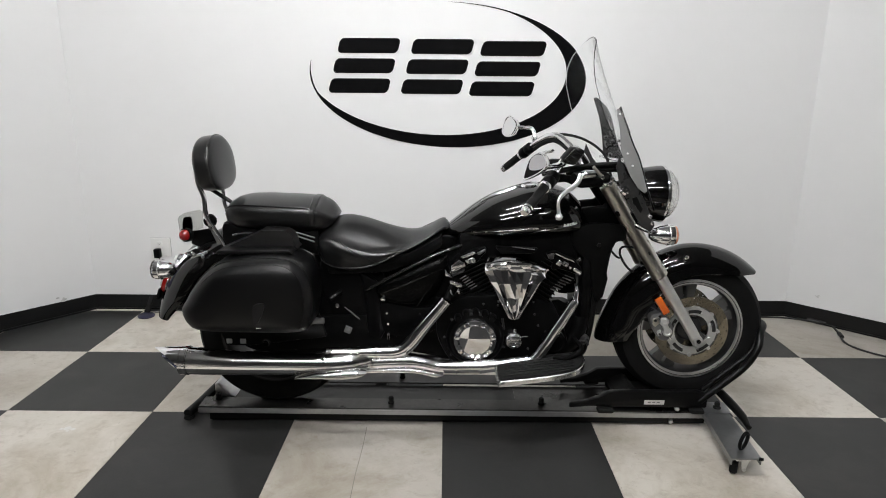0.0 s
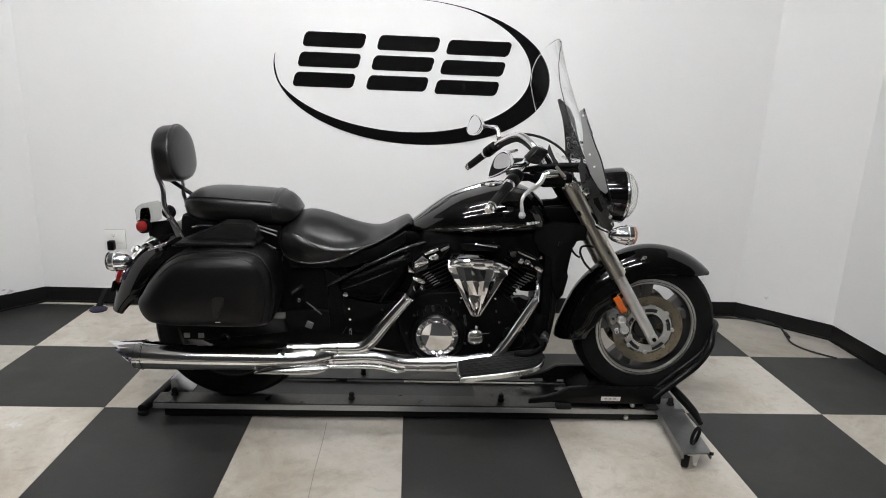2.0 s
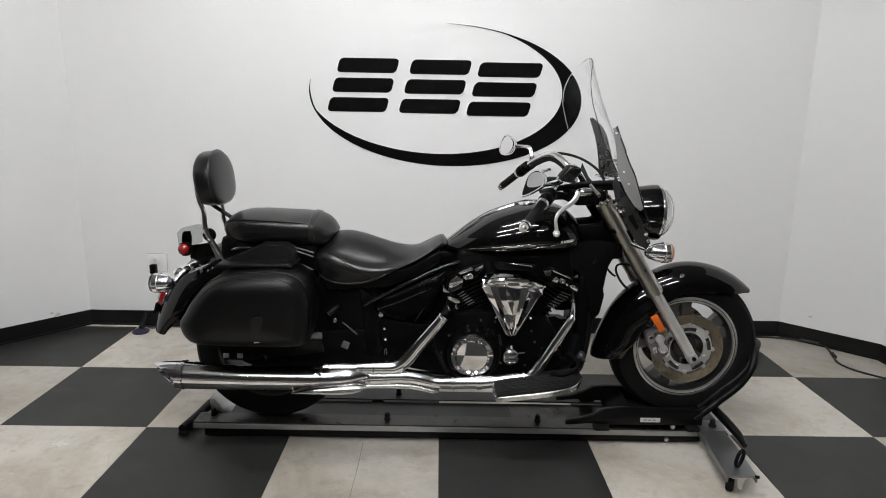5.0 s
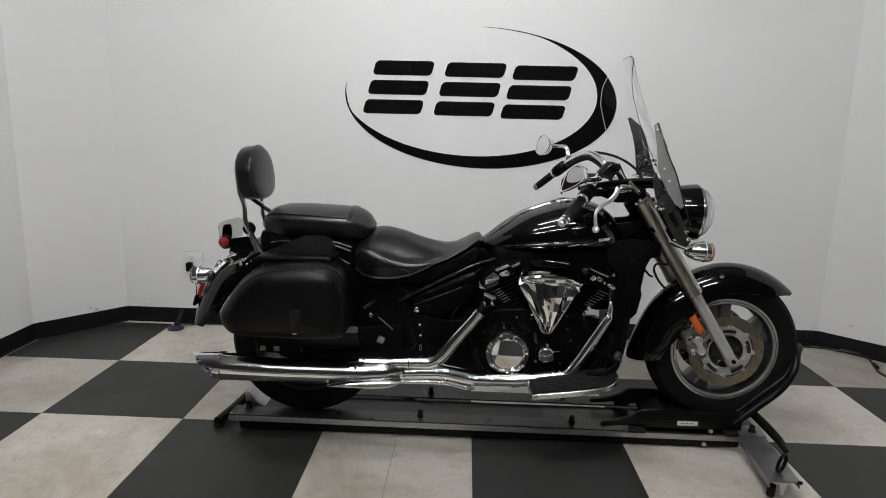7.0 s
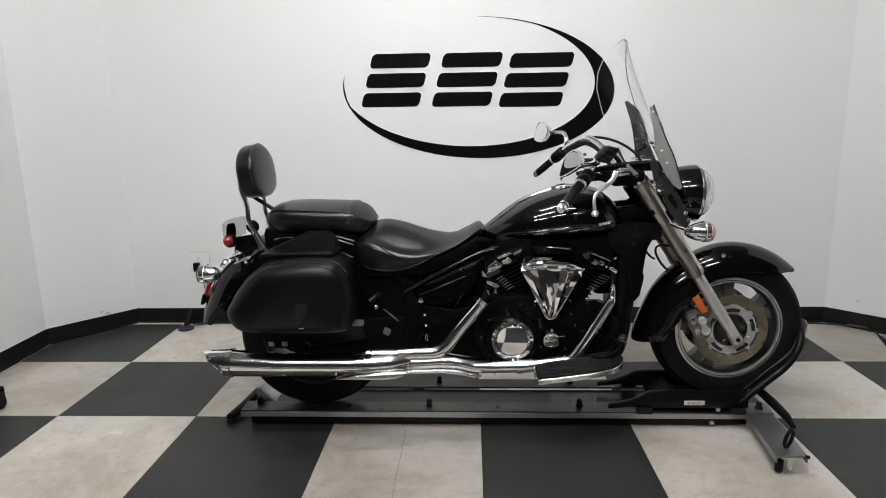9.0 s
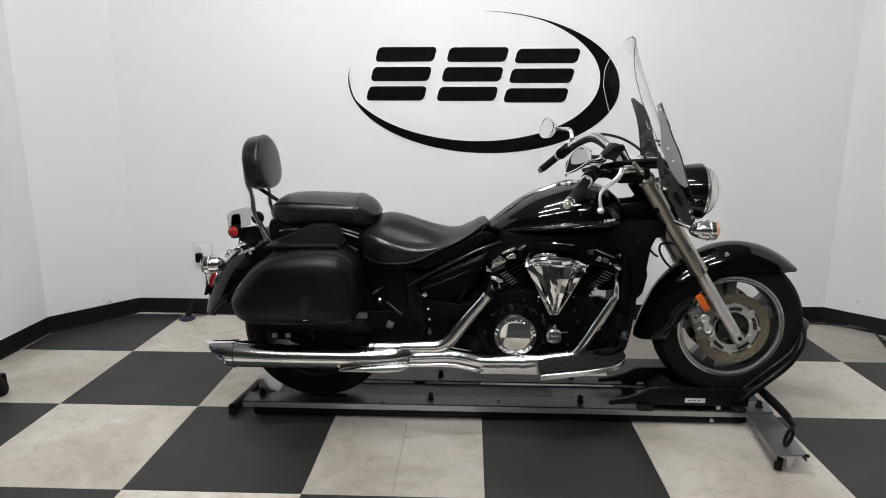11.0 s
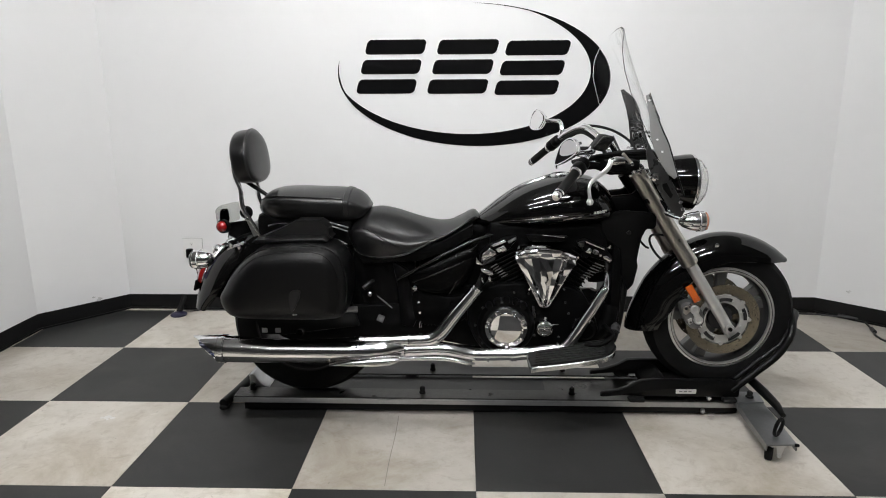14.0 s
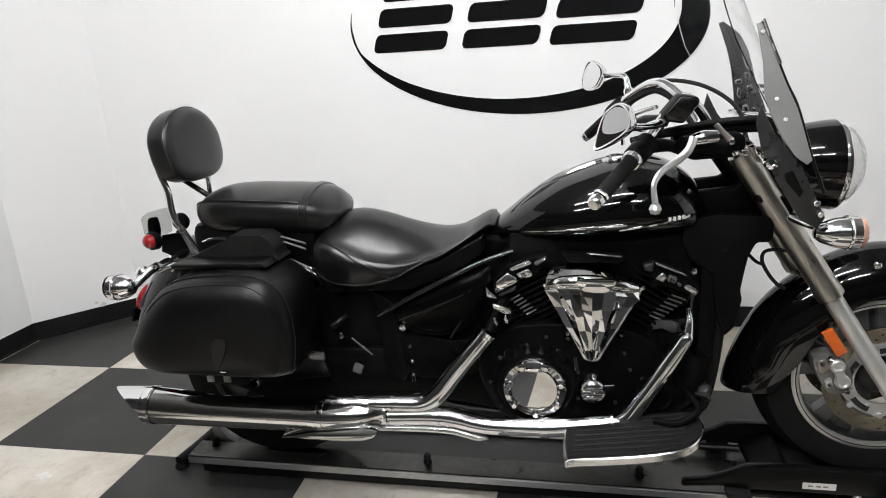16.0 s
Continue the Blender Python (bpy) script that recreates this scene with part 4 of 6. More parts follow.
for i in range(len(g) - 1):
    for k in range(len(g[0]) - 1):
        b.faces.new((g[i][k], g[i][k + 1], g[i + 1][k + 1], g[i + 1][k]))
part("strap", b, M_LEATHER, pillion, "grab strap across the passenger seat")

# ---- backrest ----
secs = []

def pad_edge(a, k):
    """The outline of the pad: an arched top, a flatter foot with tight corners."""
    c, n = math.cos(a), math.sin(a)
    y = 0.140 * (1 - 0.10 * max(0, n) ** 2) * math.copysign(abs(c) ** (0.98 if n > 0 else 0.66), c)
    return y * k, 0.103 * k * math.copysign(abs(n) ** (0.92 if n > 0 else 0.66), n) + 0.004


tilt = Matrix.Translation((-0.876, Y0, 1.045)) @ Matrix.Rotation(radians(-7), 4, "Y")
for x, k in ((-0.036, 0.93), (-0.032, 0.97), (-0.022, 1.0), (0.012, 1.0), (0.022, 0.998), (0.027, 0.982), (0.031, 0.94), (0.036, 0.80), (0.040, 0.50), (0.041, 0.2)):
    s = []
    for i in range(56):
        a = 2 * math.pi * i / 56
        s.append(tilt @ Vector((x, pad_edge(a, k)[0], pad_edge(a, k)[1])))
    secs.append(s)
br = part("backrest", loft(secs), M_LEATHER, bike, "black padded leather backrest")
part("backrest_welt", tube([tilt @ Vector((0.0215, *pad_edge(a, 1.0))) for a in np.linspace(0, 2 * math.pi, 57)], 0.0030, 8, 0), M_LEATHER, br, "welt round the pad")
for s in (-1, 1):
    y = Y0 + s * 0.105
    part("upright", tube([(-0.916, y, 1.075), (-0.910, y, 0.985), (-0.893, y, 0.930), (-0.891, y, 0.872), (-0.878, y, 0.833), (-0.862, y, 0.811), (-0.818, y, 0.728)], [0.0095, 0.0095, 0.0095, 0.0105, 0.010, 0.0075, 0.0065], 14), M_CHROME, br, "chrome backrest upright")
    pl = slab([(-0.890, 0.832), (-0.866, 0.822), (-0.806, 0.716), (-0.840, 0.706)], y - s * 0.012, y - s * 0.004, 0.002)
    part("bracket", pl, M_PLATE, br, "flat metal backrest bracket")
    for x, z in ((-0.873, 0.815), (-0.822, 0.728)):
        part("bracket_bolt", bolt(x, y + s * 0.006, z, 0.008, 0.010, (0, s, 0)), M_CHROME, br)
part("upright", tube([(-0.908, Y0 - 0.105, 0.985), (-0.908, Y0, 0.98), (-0.908, Y0 + 0.105, 0.985)], 0.0075, 10), M_STEEL, br)
part("stay", tube([(-0.905, Y0 - 0.02, 0.955), (-0.80, Y0 - 0.02, 0.885)], 0.008, 10, 0), M_STEEL, br, "black support stay")

# ---- saddlebags ----
BAG = [(-0.917, 0.566), (-0.896, 0.605), (-0.872, 0.645), (-0.821, 0.704), (-0.762, 0.741), (-0.676, 0.757), (-0.560, 0.760), (-0.498, 0.742), (-0.460, 0.690),
       (-0.448, 0.608), (-0.460, 0.525), (-0.495, 0.488), (-0.675, 0.484), (-0.850, 0.489), (-0.902, 0.516)]


def bag_outline(k, grow=0.0):
    cx, cz = -0.67, 0.63
    return [(cx + (x - cx) * k, cz + (z - cz) * k) for x, z in spline(BAG, 4)]


for s in (-1, 1):
    secs = []
    for d, k in ((0.165, 0.985), (0.19, 1.0), (0.31, 1.0), (0.335, 0.985), (0.352, 0.95), (0.366, 0.90), (0.377, 0.83), (0.385, 0.74), (0.390, 0.62), (0.394, 0.45), (0.396, 0.2)):
        secs.append([(x, Y0 + s * d, z) for x, z in bag_outline(k)])
    bag = part("saddlebag", loft(secs), M_BAG, bike, "black vinyl touring saddlebag with a welted lid")
    o = bag_outline(0.985)
    part("welt", tube([(x, Y0 + s * 0.336, z) for x, z in o[8:44]], 0.0024, 8, 0), M_BAG, bag, "stitched welt")
    part("welt", tube([(x, Y0 + s * 0.3695, z) for x, z in bag_outline(0.880)[10:44]], 0.0016, 8, 0), M_BAG, bag, "stitched seam inside the edge")
    shelf = loft([[(x, Y0 + s * d, z) for x, z in spline([(-0.80, 0.758), (-0.79, 0.765), (-0.70, 0.804), (-0.655, 0.826), (-0.645, 0.830), (-0.572, 0.830), (-0.562, 0.827), (-0.537, 0.808), (-0.531, 0.775), (-0.525, 0.760), (-0.60, 0.752), (-0.74, 0.750)], 3)] for d in (0.15, 0.19, 0.215, 0.225)])
    part("mounting_shelf", shelf, M_TAB, bag, "black bag mounting cover")
    part("ledge", slab([(-0.79, 0.772), (-0.54, 0.776), (-0.525, 0.762), (-0.80, 0.758)], Y0 + s * 0.20, Y0 + s * 0.29, 0.005), M_BAG, bag)
    tab = loft([[(x, Y0 + s * (0.394 + e), z) for x, z in spline([(-0.642, 0.606), (-0.606, 0.614), (-0.608, 0.588), (-0.620, 0.560), (-0.638, 0.532), (-0.644, 0.55)], 3)] for e in (-0.01, 0.004, 0.006)])
    for v in tab.verts:
        v.co.y += s * 0.001 * (v.co.z - 0.53) / 0.09
    part("pull_tab", tab, M_TAB, bag, "glossy leather pull tab")
    part("buckle", box(-0.640, -0.622, Y0 + s * 0.386 - 0.003, Y0 + s * 0.386 + 0.003, 0.519, 0.524, 0.001), M_CHROME, bag)
    for z, x0, x1 in ((0.812, -0.539, -0.470), (0.797, -0.532, -0.472), (0.747, -0.517, -0.475)):
        part("bag_rail", tube([(x0, Y0 + s * 0.165, z), (x1, Y0 + s * 0.165, z - 0.020)], 0.0028, 8, 0), M_FIN, bag, "chrome bag rail")
    part("bag_rail", tube([(-0.775, Y0 + s * 0.16, 0.797), (-0.74, Y0 + s * 0.165, 0.806), (-0.70, Y0 + s * 0.165, 0.808)], 0.004, 8), M_CHROME, bag, "chrome bag rail")

# ---- tail ----
tl = part("tail_light", turn([(0, 0.03), (0.03, 0.027), (0.048, 0.015), (0.052, 0.0), (0.052, -0.03), (0, -0.03)], (-1.098, Y0, 0.565), (-1, 0, 0.35), 28), M_RED, bike, "red tail lamp")
part("lamp_base", turn([(0.04, -0.05), (0.055, -0.03), (0.055, -0.004), (0.050, 0.0)], (-1.098, Y0, 0.565), (-1, 0, 0.35), 28), M_CHROME, tl, "chrome lamp base")
part("plate_edge", slab([(-1.077, 0.574), (-1.018, 0.652), (-1.004, 0.645), (-1.062, 0.553)], 0.548, 0.552, 0.001), M_BLUE, bike, "dark blue plate edge")
part("plate_bracket", slab([(-1.128, 0.550), (-1.118, 0.552), (-1.130, 0.505), (-1.140, 0.508)], Y0 - 0.05, Y0 + 0.05, 0.002), M_PLASTIC, bike, "dark plate bracket")
part("bracket_bar", tube([(-0.95, 0.50, 0.715), (-0.95, 0.76, 0.715)], 0.015, 14, 0), M_CHROME, bike, "chrome signal bar")
rl = part("marker_light", turn([(0, 0.016), (0.012, 0.014), (0.020, 0.006), (0.022, -0.006), (0.022, -0.014), (0, -0.014)], (-0.975, 0.515, 0.786), (-0.35, -1, 0.1), 24), M_RED, bike, "red round marker lamp")
part("lamp_shell", turn([(0.0225, -0.004), (0.027, -0.006), (0.027, -0.024), (0.015, -0.034), (0, -0.034)], (-0.975, 0.515, 0.786), (-0.35, -1, 0.1), 24), M_PLASTIC, rl)
part("acrylic_plate", slab([(-0.996, 0.797), (-0.999, 0.846), (-0.990, 0.858), (-0.974, 0.868), (-0.914, 0.882), (-0.902, 0.872), (-0.906, 0.812), (-0.96, 0.790)], 0.530, 0.533, 0.0), M_SMOKE, rl, "smoked acrylic plate")
part("plate_clip", slab(spline([(-0.982, 0.845), (-0.965, 0.852), (-0.952, 0.848), (-0.952, 0.80), (-0.985, 0.80)], 3), 0.535, 0.545, 0.002), M_PLASTIC, rl)
part("lamp_arm", slab([(-0.955, 0.795), (-0.885, 0.805), (-0.865, 0.79), (-0.885, 0.745), (-0.925, 0.728), (-0.965, 0.745)], 0.548, 0.560, 0.003), M_PLASTIC, rl, "black lamp bracket")
part("lamp_arm", tube([(-0.95, 0.56, 0.70), (-0.91, 0.555, 0.73), (-0.86, 0.55, 0.745)], 0.016, 12), M_PLASTIC, bike)
part("knob", turn([(0, 0), (0.022, 0), (0.026, 0.008), (0.022, 0.02), (0, 0.022)], (-0.885, 0.56, 0.835), (0, -1, 0.1), 24), M_PLASTIC, bike, "round black knob")
for x, z in ((-0.938, 0.715), (-0.905, 0.705), (-0.892, 0.722)):
    part("tail_bolt", bolt(x, 0.505, z, 0.008, 0.008), M_CHROME, bike)
part("signal_mount", turn([(0, 0.020), (0.012, 0.017), (0.019, 0.009), (0.021, 0.0), (0.018, -0.012), (0, -0.018)], (-0.978, 0.470, 0.706), (-0.3, -1, 0.3), 24), M_CHROME, bike, "chrome ball mount")
part("tail_rail", tube([(-0.955, 0.51, 0.698), (-0.92, 0.508, 0.712), (-0.885, 0.506, 0.725)], 0.007, 10), M_CHROME, bike, "chrome fender rail")

# ---- engine ----
eng = part("engine", slab(spline([(-0.02, 0.46), (0.02, 0.33), (0.10, 0.285), (0.30, 0.280), (0.44, 0.295), (0.49, 0.36), (0.46, 0.47), (0.40, 0.55), (0.25, 0.575), (0.06, 0.56)], 4), 0.462, 0.80, 0.012), M_ENGINE, bike, "black V-twin engine with chrome covers")
part("gearbox", slab(spline([(-0.20, 0.36), (-0.05, 0.31), (0.06, 0.32), (0.06, 0.52), (-0.08, 0.56), (-0.20, 0.50)], 3), 0.50, 0.78, 0.012), M_ENGINE, eng)
for base, tip in (((0.185, 0.50), (0.075, 0.715)), ((0.335, 0.50), (0.470, 0.715))):
    a, c = Vector((base[0], Y0, base[1])), Vector((tip[0], Y0, tip[1]))
    d = (c - a).normalized()
    ang = math.atan2(d.x, d.z)
    L = (c - a).length
    m0 = Matrix.Translation(a) @ Matrix.Rotation(ang, 4, "Y")
    core = box(-0.0665, 0.048 if tip[0] > base[0] else 0.0665, -0.13, 0.13, 0.0, L, 0.02)
    bmesh.ops.transform(core, matrix=m0, verts=core.verts[:])
    cyl = part("cylinder", core, M_ENGINE, eng, "black finned cylinder")
    for k in range(13):
        z = 0.03 + k * (L - 0.06) / 12
        f = box(-0.070, 0.046 if tip[0] > base[0] else 0.070, -0.146, 0.146, z - 0.0022, z + 0.0022, 0.0015, 1)
        bmesh.ops.transform(f, matrix=m0, verts=f.verts[:])
        part("cooling_fin", f, M_MATT, cyl)
    rear = tip[0] < base[0]
    a0, a1, c0, c1, count = ((0.071, 0.633), (0.093, 0.647), (0.110, 0.593), (0.135, 0.607), 6) if rear else ((0.466, 0.651), (0.500, 0.638), (0.415, 0.596), (0.442, 0.585), 7)
    for k in range(count):
        u = k / (count - 1)
        p, q = [(w0[0] + (w1[0] - w0[0]) * u, 0.481, w0[1] + (w1[1] - w0[1]) * u) for w0, w1 in ((a0, c0), (a1, c1))]
        part("fin_edge", tube([p, q], 0.0022, 8, 0), M_FIN if rear else M_ALLOY, cyl, "machined fin edge")
ROCKERS = (([(0.027, 0.660), (0.031, 0.690), (0.062, 0.718), (0.120, 0.750), (0.165, 0.758), (0.168, 0.742), (0.134, 0.700), (0.096, 0.690), (0.073, 0.672), (0.040, 0.652)],
            [("rocker_knee", [(0.031, 0.662), (0.035, 0.688), (0.065, 0.714), (0.088, 0.700), (0.090, 0.687), (0.073, 0.678), (0.037, 0.656)], M_CHROME), ("rocker_cap", [(0.068, 0.724), (0.121, 0.747), (0.128, 0.736), (0.078, 0.716)], M_CHROME),
             ("rocker_web", [(0.086, 0.709), (0.117, 0.724), (0.130, 0.709), (0.123, 0.699), (0.096, 0.695)], M_POLISH), ("rocker_tail", [(0.131, 0.737), (0.162, 0.754), (0.165, 0.746), (0.138, 0.729)], M_ALLOY), ("head_edge", [(0.038, 0.652), (0.087, 0.677), (0.084, 0.664), (0.044, 0.645)], M_SPOKE)], ((0.067, 0.697), (0.106, 0.708))),
           ([(0.390, 0.735), (0.423, 0.745), (0.500, 0.711), (0.530, 0.676), (0.524, 0.651), (0.444, 0.676), (0.416, 0.668), (0.412, 0.683), (0.420, 0.695)],
            [("rocker_cap", [(0.422, 0.742), (0.494, 0.711), (0.498, 0.703), (0.425, 0.733)], M_POLISH), ("rocker_web", [(0.423, 0.697), (0.440, 0.715), (0.453, 0.703), (0.443, 0.687)], M_POLISH), ("rocker_web", [(0.457, 0.708), (0.477, 0.699), (0.471, 0.685), (0.452, 0.691)], M_ALLOY),
             ("rocker_knee", [(0.488, 0.682), (0.502, 0.686), (0.526, 0.668), (0.517, 0.655), (0.494, 0.671)], M_CHROME), ("rocker_tail", [(0.394, 0.733), (0.420, 0.740), (0.418, 0.716), (0.400, 0.716)], M_SPOKE), ("lifting_tab", [(0.503, 0.716), (0.517, 0.728), (0.520, 0.713), (0.512, 0.709)], M_CHROME)], ((0.479, 0.687), (0.462, 0.697))))
for poly, pieces, bolts in ROCKERS:
    rc = part("rocker_cover", slab(poly, 0.474, 0.786, 0.006, 2), M_ENGINE, eng, "dark alloy rocker cover with chrome edges")
    for name, q, m in pieces:
        part(name, slab(q, 0.458 if m is M_CHROME else 0.463, 0.480, 0.0045, 3), m, rc)
    for x, z in bolts:
        part("rocker_bolt", bolt(x, 0.459, z, 0.006, 0.008), M_CHROME, rc)
# the knuckle of the rear port, in chrome pieces
for q, y in (([(0.012, 0.686), (0.020, 0.673), (0.041, 0.652), (0.014, 0.657)], 0.430), ([(0.029, 0.647), (0.052, 0.642), (0.075, 0.634), (0.078, 0.621), (0.063, 0.619), (0.032, 0.634)], 0.410),
             ([(0.064, 0.620), (0.056, 0.610), (0.062, 0.596), (0.071, 0.598)], 0.405), ([(0.030, 0.613), (0.038, 0.612), (0.040, 0.600), (0.045, 0.592), (0.036, 0.590)], 0.405)):
    part("port_clip", slab(q, y, y + 0.016, 0.004, 3), M_CHROME, eng, "chrome port clip")
part("hose", tube([(0.40, 0.50, 0.33), (0.47, 0.495, 0.35), (0.52, 0.50, 0.40), (0.54, 0.52, 0.47)], 0.036, 16), M_PLASTIC, eng, "black coolant hose")
part("engine_mount", slab([(0.41, 0.515), (0.462, 0.526), (0.488, 0.512), (0.56, 0.530), (0.565, 0.30), (0.41, 0.30)], 0.560, 0.572, 0.004), M_MATT, eng, "black front engine mount plate")
part("engine_mount", slab([(0.45, 0.61), (0.53, 0.61), (0.53, 0.552), (0.492, 0.546), (0.462, 0.549)], 0.574, 0.584, 0.004), M_MATT, eng, "black upper engine mount")
part("sump", box(0.40, 0.54, 0.50, 0.76, 0.33, 0.48, 0.03), M_ENGINE, eng, "black lower engine cover")
part("intake_bar", tube([(0.262, 0.470, 0.762), (0.30, 0.464, 0.759), (0.345, 0.470, 0.753)], 0.0026, 10), M_CHROME, eng)

# the faceted wedge of the air cleaner
NT = 9
top_x = np.linspace(0.150, 0.392, NT)
b = bmesh.new()
rows = []
for v, (z_mid, squeeze, y_base) in enumerate(((0.728, 0.88, 0.432), (0.712, 0.97, 0.408), (0.686, 1.0, 0.398), (0.640, 0.80, 0.392), (0.585, 0.54, 0.392), (0.530, 0.27, 0.400), (0.500, 0.15, 0.412), (0.490, 0.10, 0.43))):
    r = []
    for i, x in enumerate(top_x):
        u = i / (NT - 1) * 2 - 1
        crease = (0.0065 if i % 2 else -0.003) * (1 if 1 < v < 6 else 0.3)
        zz = z_mid - 0.012 * u * (1 if v < 3 else 0) - (0.018 * abs(u) ** 2 if v < 3 else 0)
        r.append(b.verts.new((0.272 + (x - 0.271) * squeeze * 0.93, y_base + crease + 0.030 * abs(u) ** 2.2, zz)))
    rows.append(r)
for j in range(len(rows) - 1):
    for i in range(NT - 1):
        b.faces.new((rows[j][i], rows[j][i + 1], rows[j + 1][i + 1], rows[j + 1][i]))
rim = [*rows[0], *[r[-1] for r in rows[1:]], *rows[-1][-2::-1], *[r[0] for r in rows[-2:0:-1]]]
back = [b.verts.new((v.co.x, 0.475, v.co.z)) for v in rim]
for i in range(len(rim)):
    b.faces.new((rim[i], back[i], back[(i + 1) % len(rim)], rim[(i + 1) % len(rim)]))
b.faces.new(back[::-1])
acv = part("air_cleaner", b, M_CHROME, eng, "faceted chrome wedge air cleaner cover", smooth=False)
part("air_cleaner_lip", tube([(0.172, 0.430, 0.692), (0.200, 0.414, 0.704), (0.236, 0.406, 0.709), (0.272, 0.404, 0.710), (0.310, 0.406, 0.704), (0.345, 0.413, 0.696), (0.376, 0.430, 0.686)], [0.011, 0.016, 0.0175, 0.0175, 0.0175, 0.016, 0.011], 16, 5), M_CHROME, acv, "rounded chrome lip")
part("air_cleaner_cap", slab(spline([(0.238, 0.724), (0.262, 0.722), (0.318, 0.722), (0.326, 0.714), (0.305, 0.690), (0.255, 0.692), (0.236, 0.710)], 3), 0.384, 0.405, 0.006), M_CHROME, acv, "raised chrome cap")
o = [(0.164, 0.692), (0.173, 0.668), (0.248, 0.515), (0.262, 0.493), (0.288, 0.493), (0.300, 0.513), (0.378, 0.660), (0.389, 0.686)]
part("air_cleaner_rim", tube([(x, 0.438, z) for x, z in o], 0.0055, 10, 3), M_CHROME, acv)
for x, z in ((0.160, 0.690), (0.392, 0.684), (0.345, 0.560), (0.214, 0.560)):
    part("cover_bolt", bolt(x, 0.442, z, 0.006, 0.010), M_CHROME, acv)
part("bracket", slab([(0.20, 0.76), (0.36, 0.755), (0.34, 0.735), (0.22, 0.735)], 0.472, 0.50, 0.004), M_MATT, eng)

cc = (0.130, 0.462, 0.405)
part("clutch_case", turn([(0, 0.022), (0.097, 0.022), (0.110, 0.010), (0.114, -0.01), (0, -0.01)], cc, (0, -1, 0), 48), M_ENGINE, eng, "black clutch case")
cl = part("clutch_cover", turn([(0.060, 0.036), (0.066, 0.040), (0.079, 0.037), (0.085, 0.028), (0.086, 0.015), (0, 0.015)], cc, (-0.045, -1, 0), 56), M_CHROME, eng, "round chrome clutch cover")
part("cover_face", turn([(0, 0.0375), (0.030, 0.0372), (0.059, 0.0362), (0.062, 0.033), (0, 0.03)], cc, (-0.045, -1, 0), 56), M_CHROME, cl, "polished flat cover face")
for k in range(7):
    a = 2 * math.pi * k / 7 + 0.25
    x, z = cc[0] + 0.0700 * math.cos(a), cc[2] + 0.0700 * math.sin(a)
    part("cover_bolt", turn([(0, 0.046), (0.006, 0.046), (0.0075, 0.042), (0.011, 0.040), (0.012, 0.030), (0, 0.03)], (x, cc[1], z), (0, -1, 0), 14), M_CHROME, cl)
lug = bmesh.new()
for k in range(5):
    a = radians(52 + 19 * k)
    turn([(0, 0.026), (0.012, 0.024), (0.015, 0.01), (0.015, -0.01), (0, -0.01)], (cc[0] + 0.106 * math.cos(a), cc[1], cc[2] + 0.106 * math.sin(a)), (0, -1, 0), 14, lug)
part("case_lug", lug, M_ENGINE, eng)
for k in range(9):
    a = radians(-20 + 40 * k)
    part("case_bolt", bolt(cc[0] + 0.118 * math.cos(a), 0.462, cc[2] + 0.112 * math.sin(a), 0.0050, 0.005), M_SPOKE, eng)
sc = (0.277, 0.462, 0.402)
oc = part("oil_cover", turn([(0, 0.040), (0.020, 0.038), (0.030, 0.032), (0.034, 0.022), (0.036, 0.0), (0, 0.0)], sc, (0, -1, 0), 32), M_CHROME, eng, "small round chrome cover")
for z in (-0.012, 0.0, 0.012):
    part("cover_rib", box(sc[0] - 0.024, sc[0] + 0.024, sc[1] - 0.044, sc[1] - 0.034, sc[2] + z - 0.003, sc[2] + z + 0.003, 0.0015), M_CHROME, oc)
part("breather", tube([(0.280, 0.45, 0.434), (0.282, 0.45, 0.446)], 0.008, 12, 0), M_CHROME, oc)
part("dipstick", tube([(0.30, 0.440, 0.416), (0.330, 0.444, 0.417)], 0.0016, 6, 0), M_FIN, eng)
for x, z in ((0.235, 0.452), (0.215, 0.535), (0.21, 0.47), (0.355, 0.50), (0.40, 0.43), (0.42, 0.385), (0.37, 0.455), (0.045, 0.475), (0.03, 0.36), (0.335, 0.36), (0.16, 0.54)):
    part("case_bolt", bolt(x, 0.460, z, 0.0045, 0.004), M_SPOKE, eng)
part("primary_rib", slab([(0.229, 0.484), (0.237, 0.484), (0.243, 0.450), (0.234, 0.448)], 0.452, 0.47, 0.003), M_SPOKE, eng)
part("oil_filter", turn([(0, 0.05), (0.03, 0.05), (0.042, 0.04), (0.044, -0.02), (0, -0.02)], (0.43, 0.47, 0.40), (0, -1, 0), 28), M_ENGINE, eng, "black oil filter")
part("horn", turn([(0, 0.016), (0.009, 0.016), (0.013, 0.010), (0.020, 0.005), (0.020, -0.01), (0, -0.01)], (0.553, 0.475, 0.395), (0.5, -1, 0), 24), M_SPOKE, bike, "small dark horn")
part("linkage", tube([(0.53, 0.46, 0.395), (0.556, 0.455, 0.392), (0.564, 0.45, 0.38)], 0.005, 8), M_SPOKE, bike)

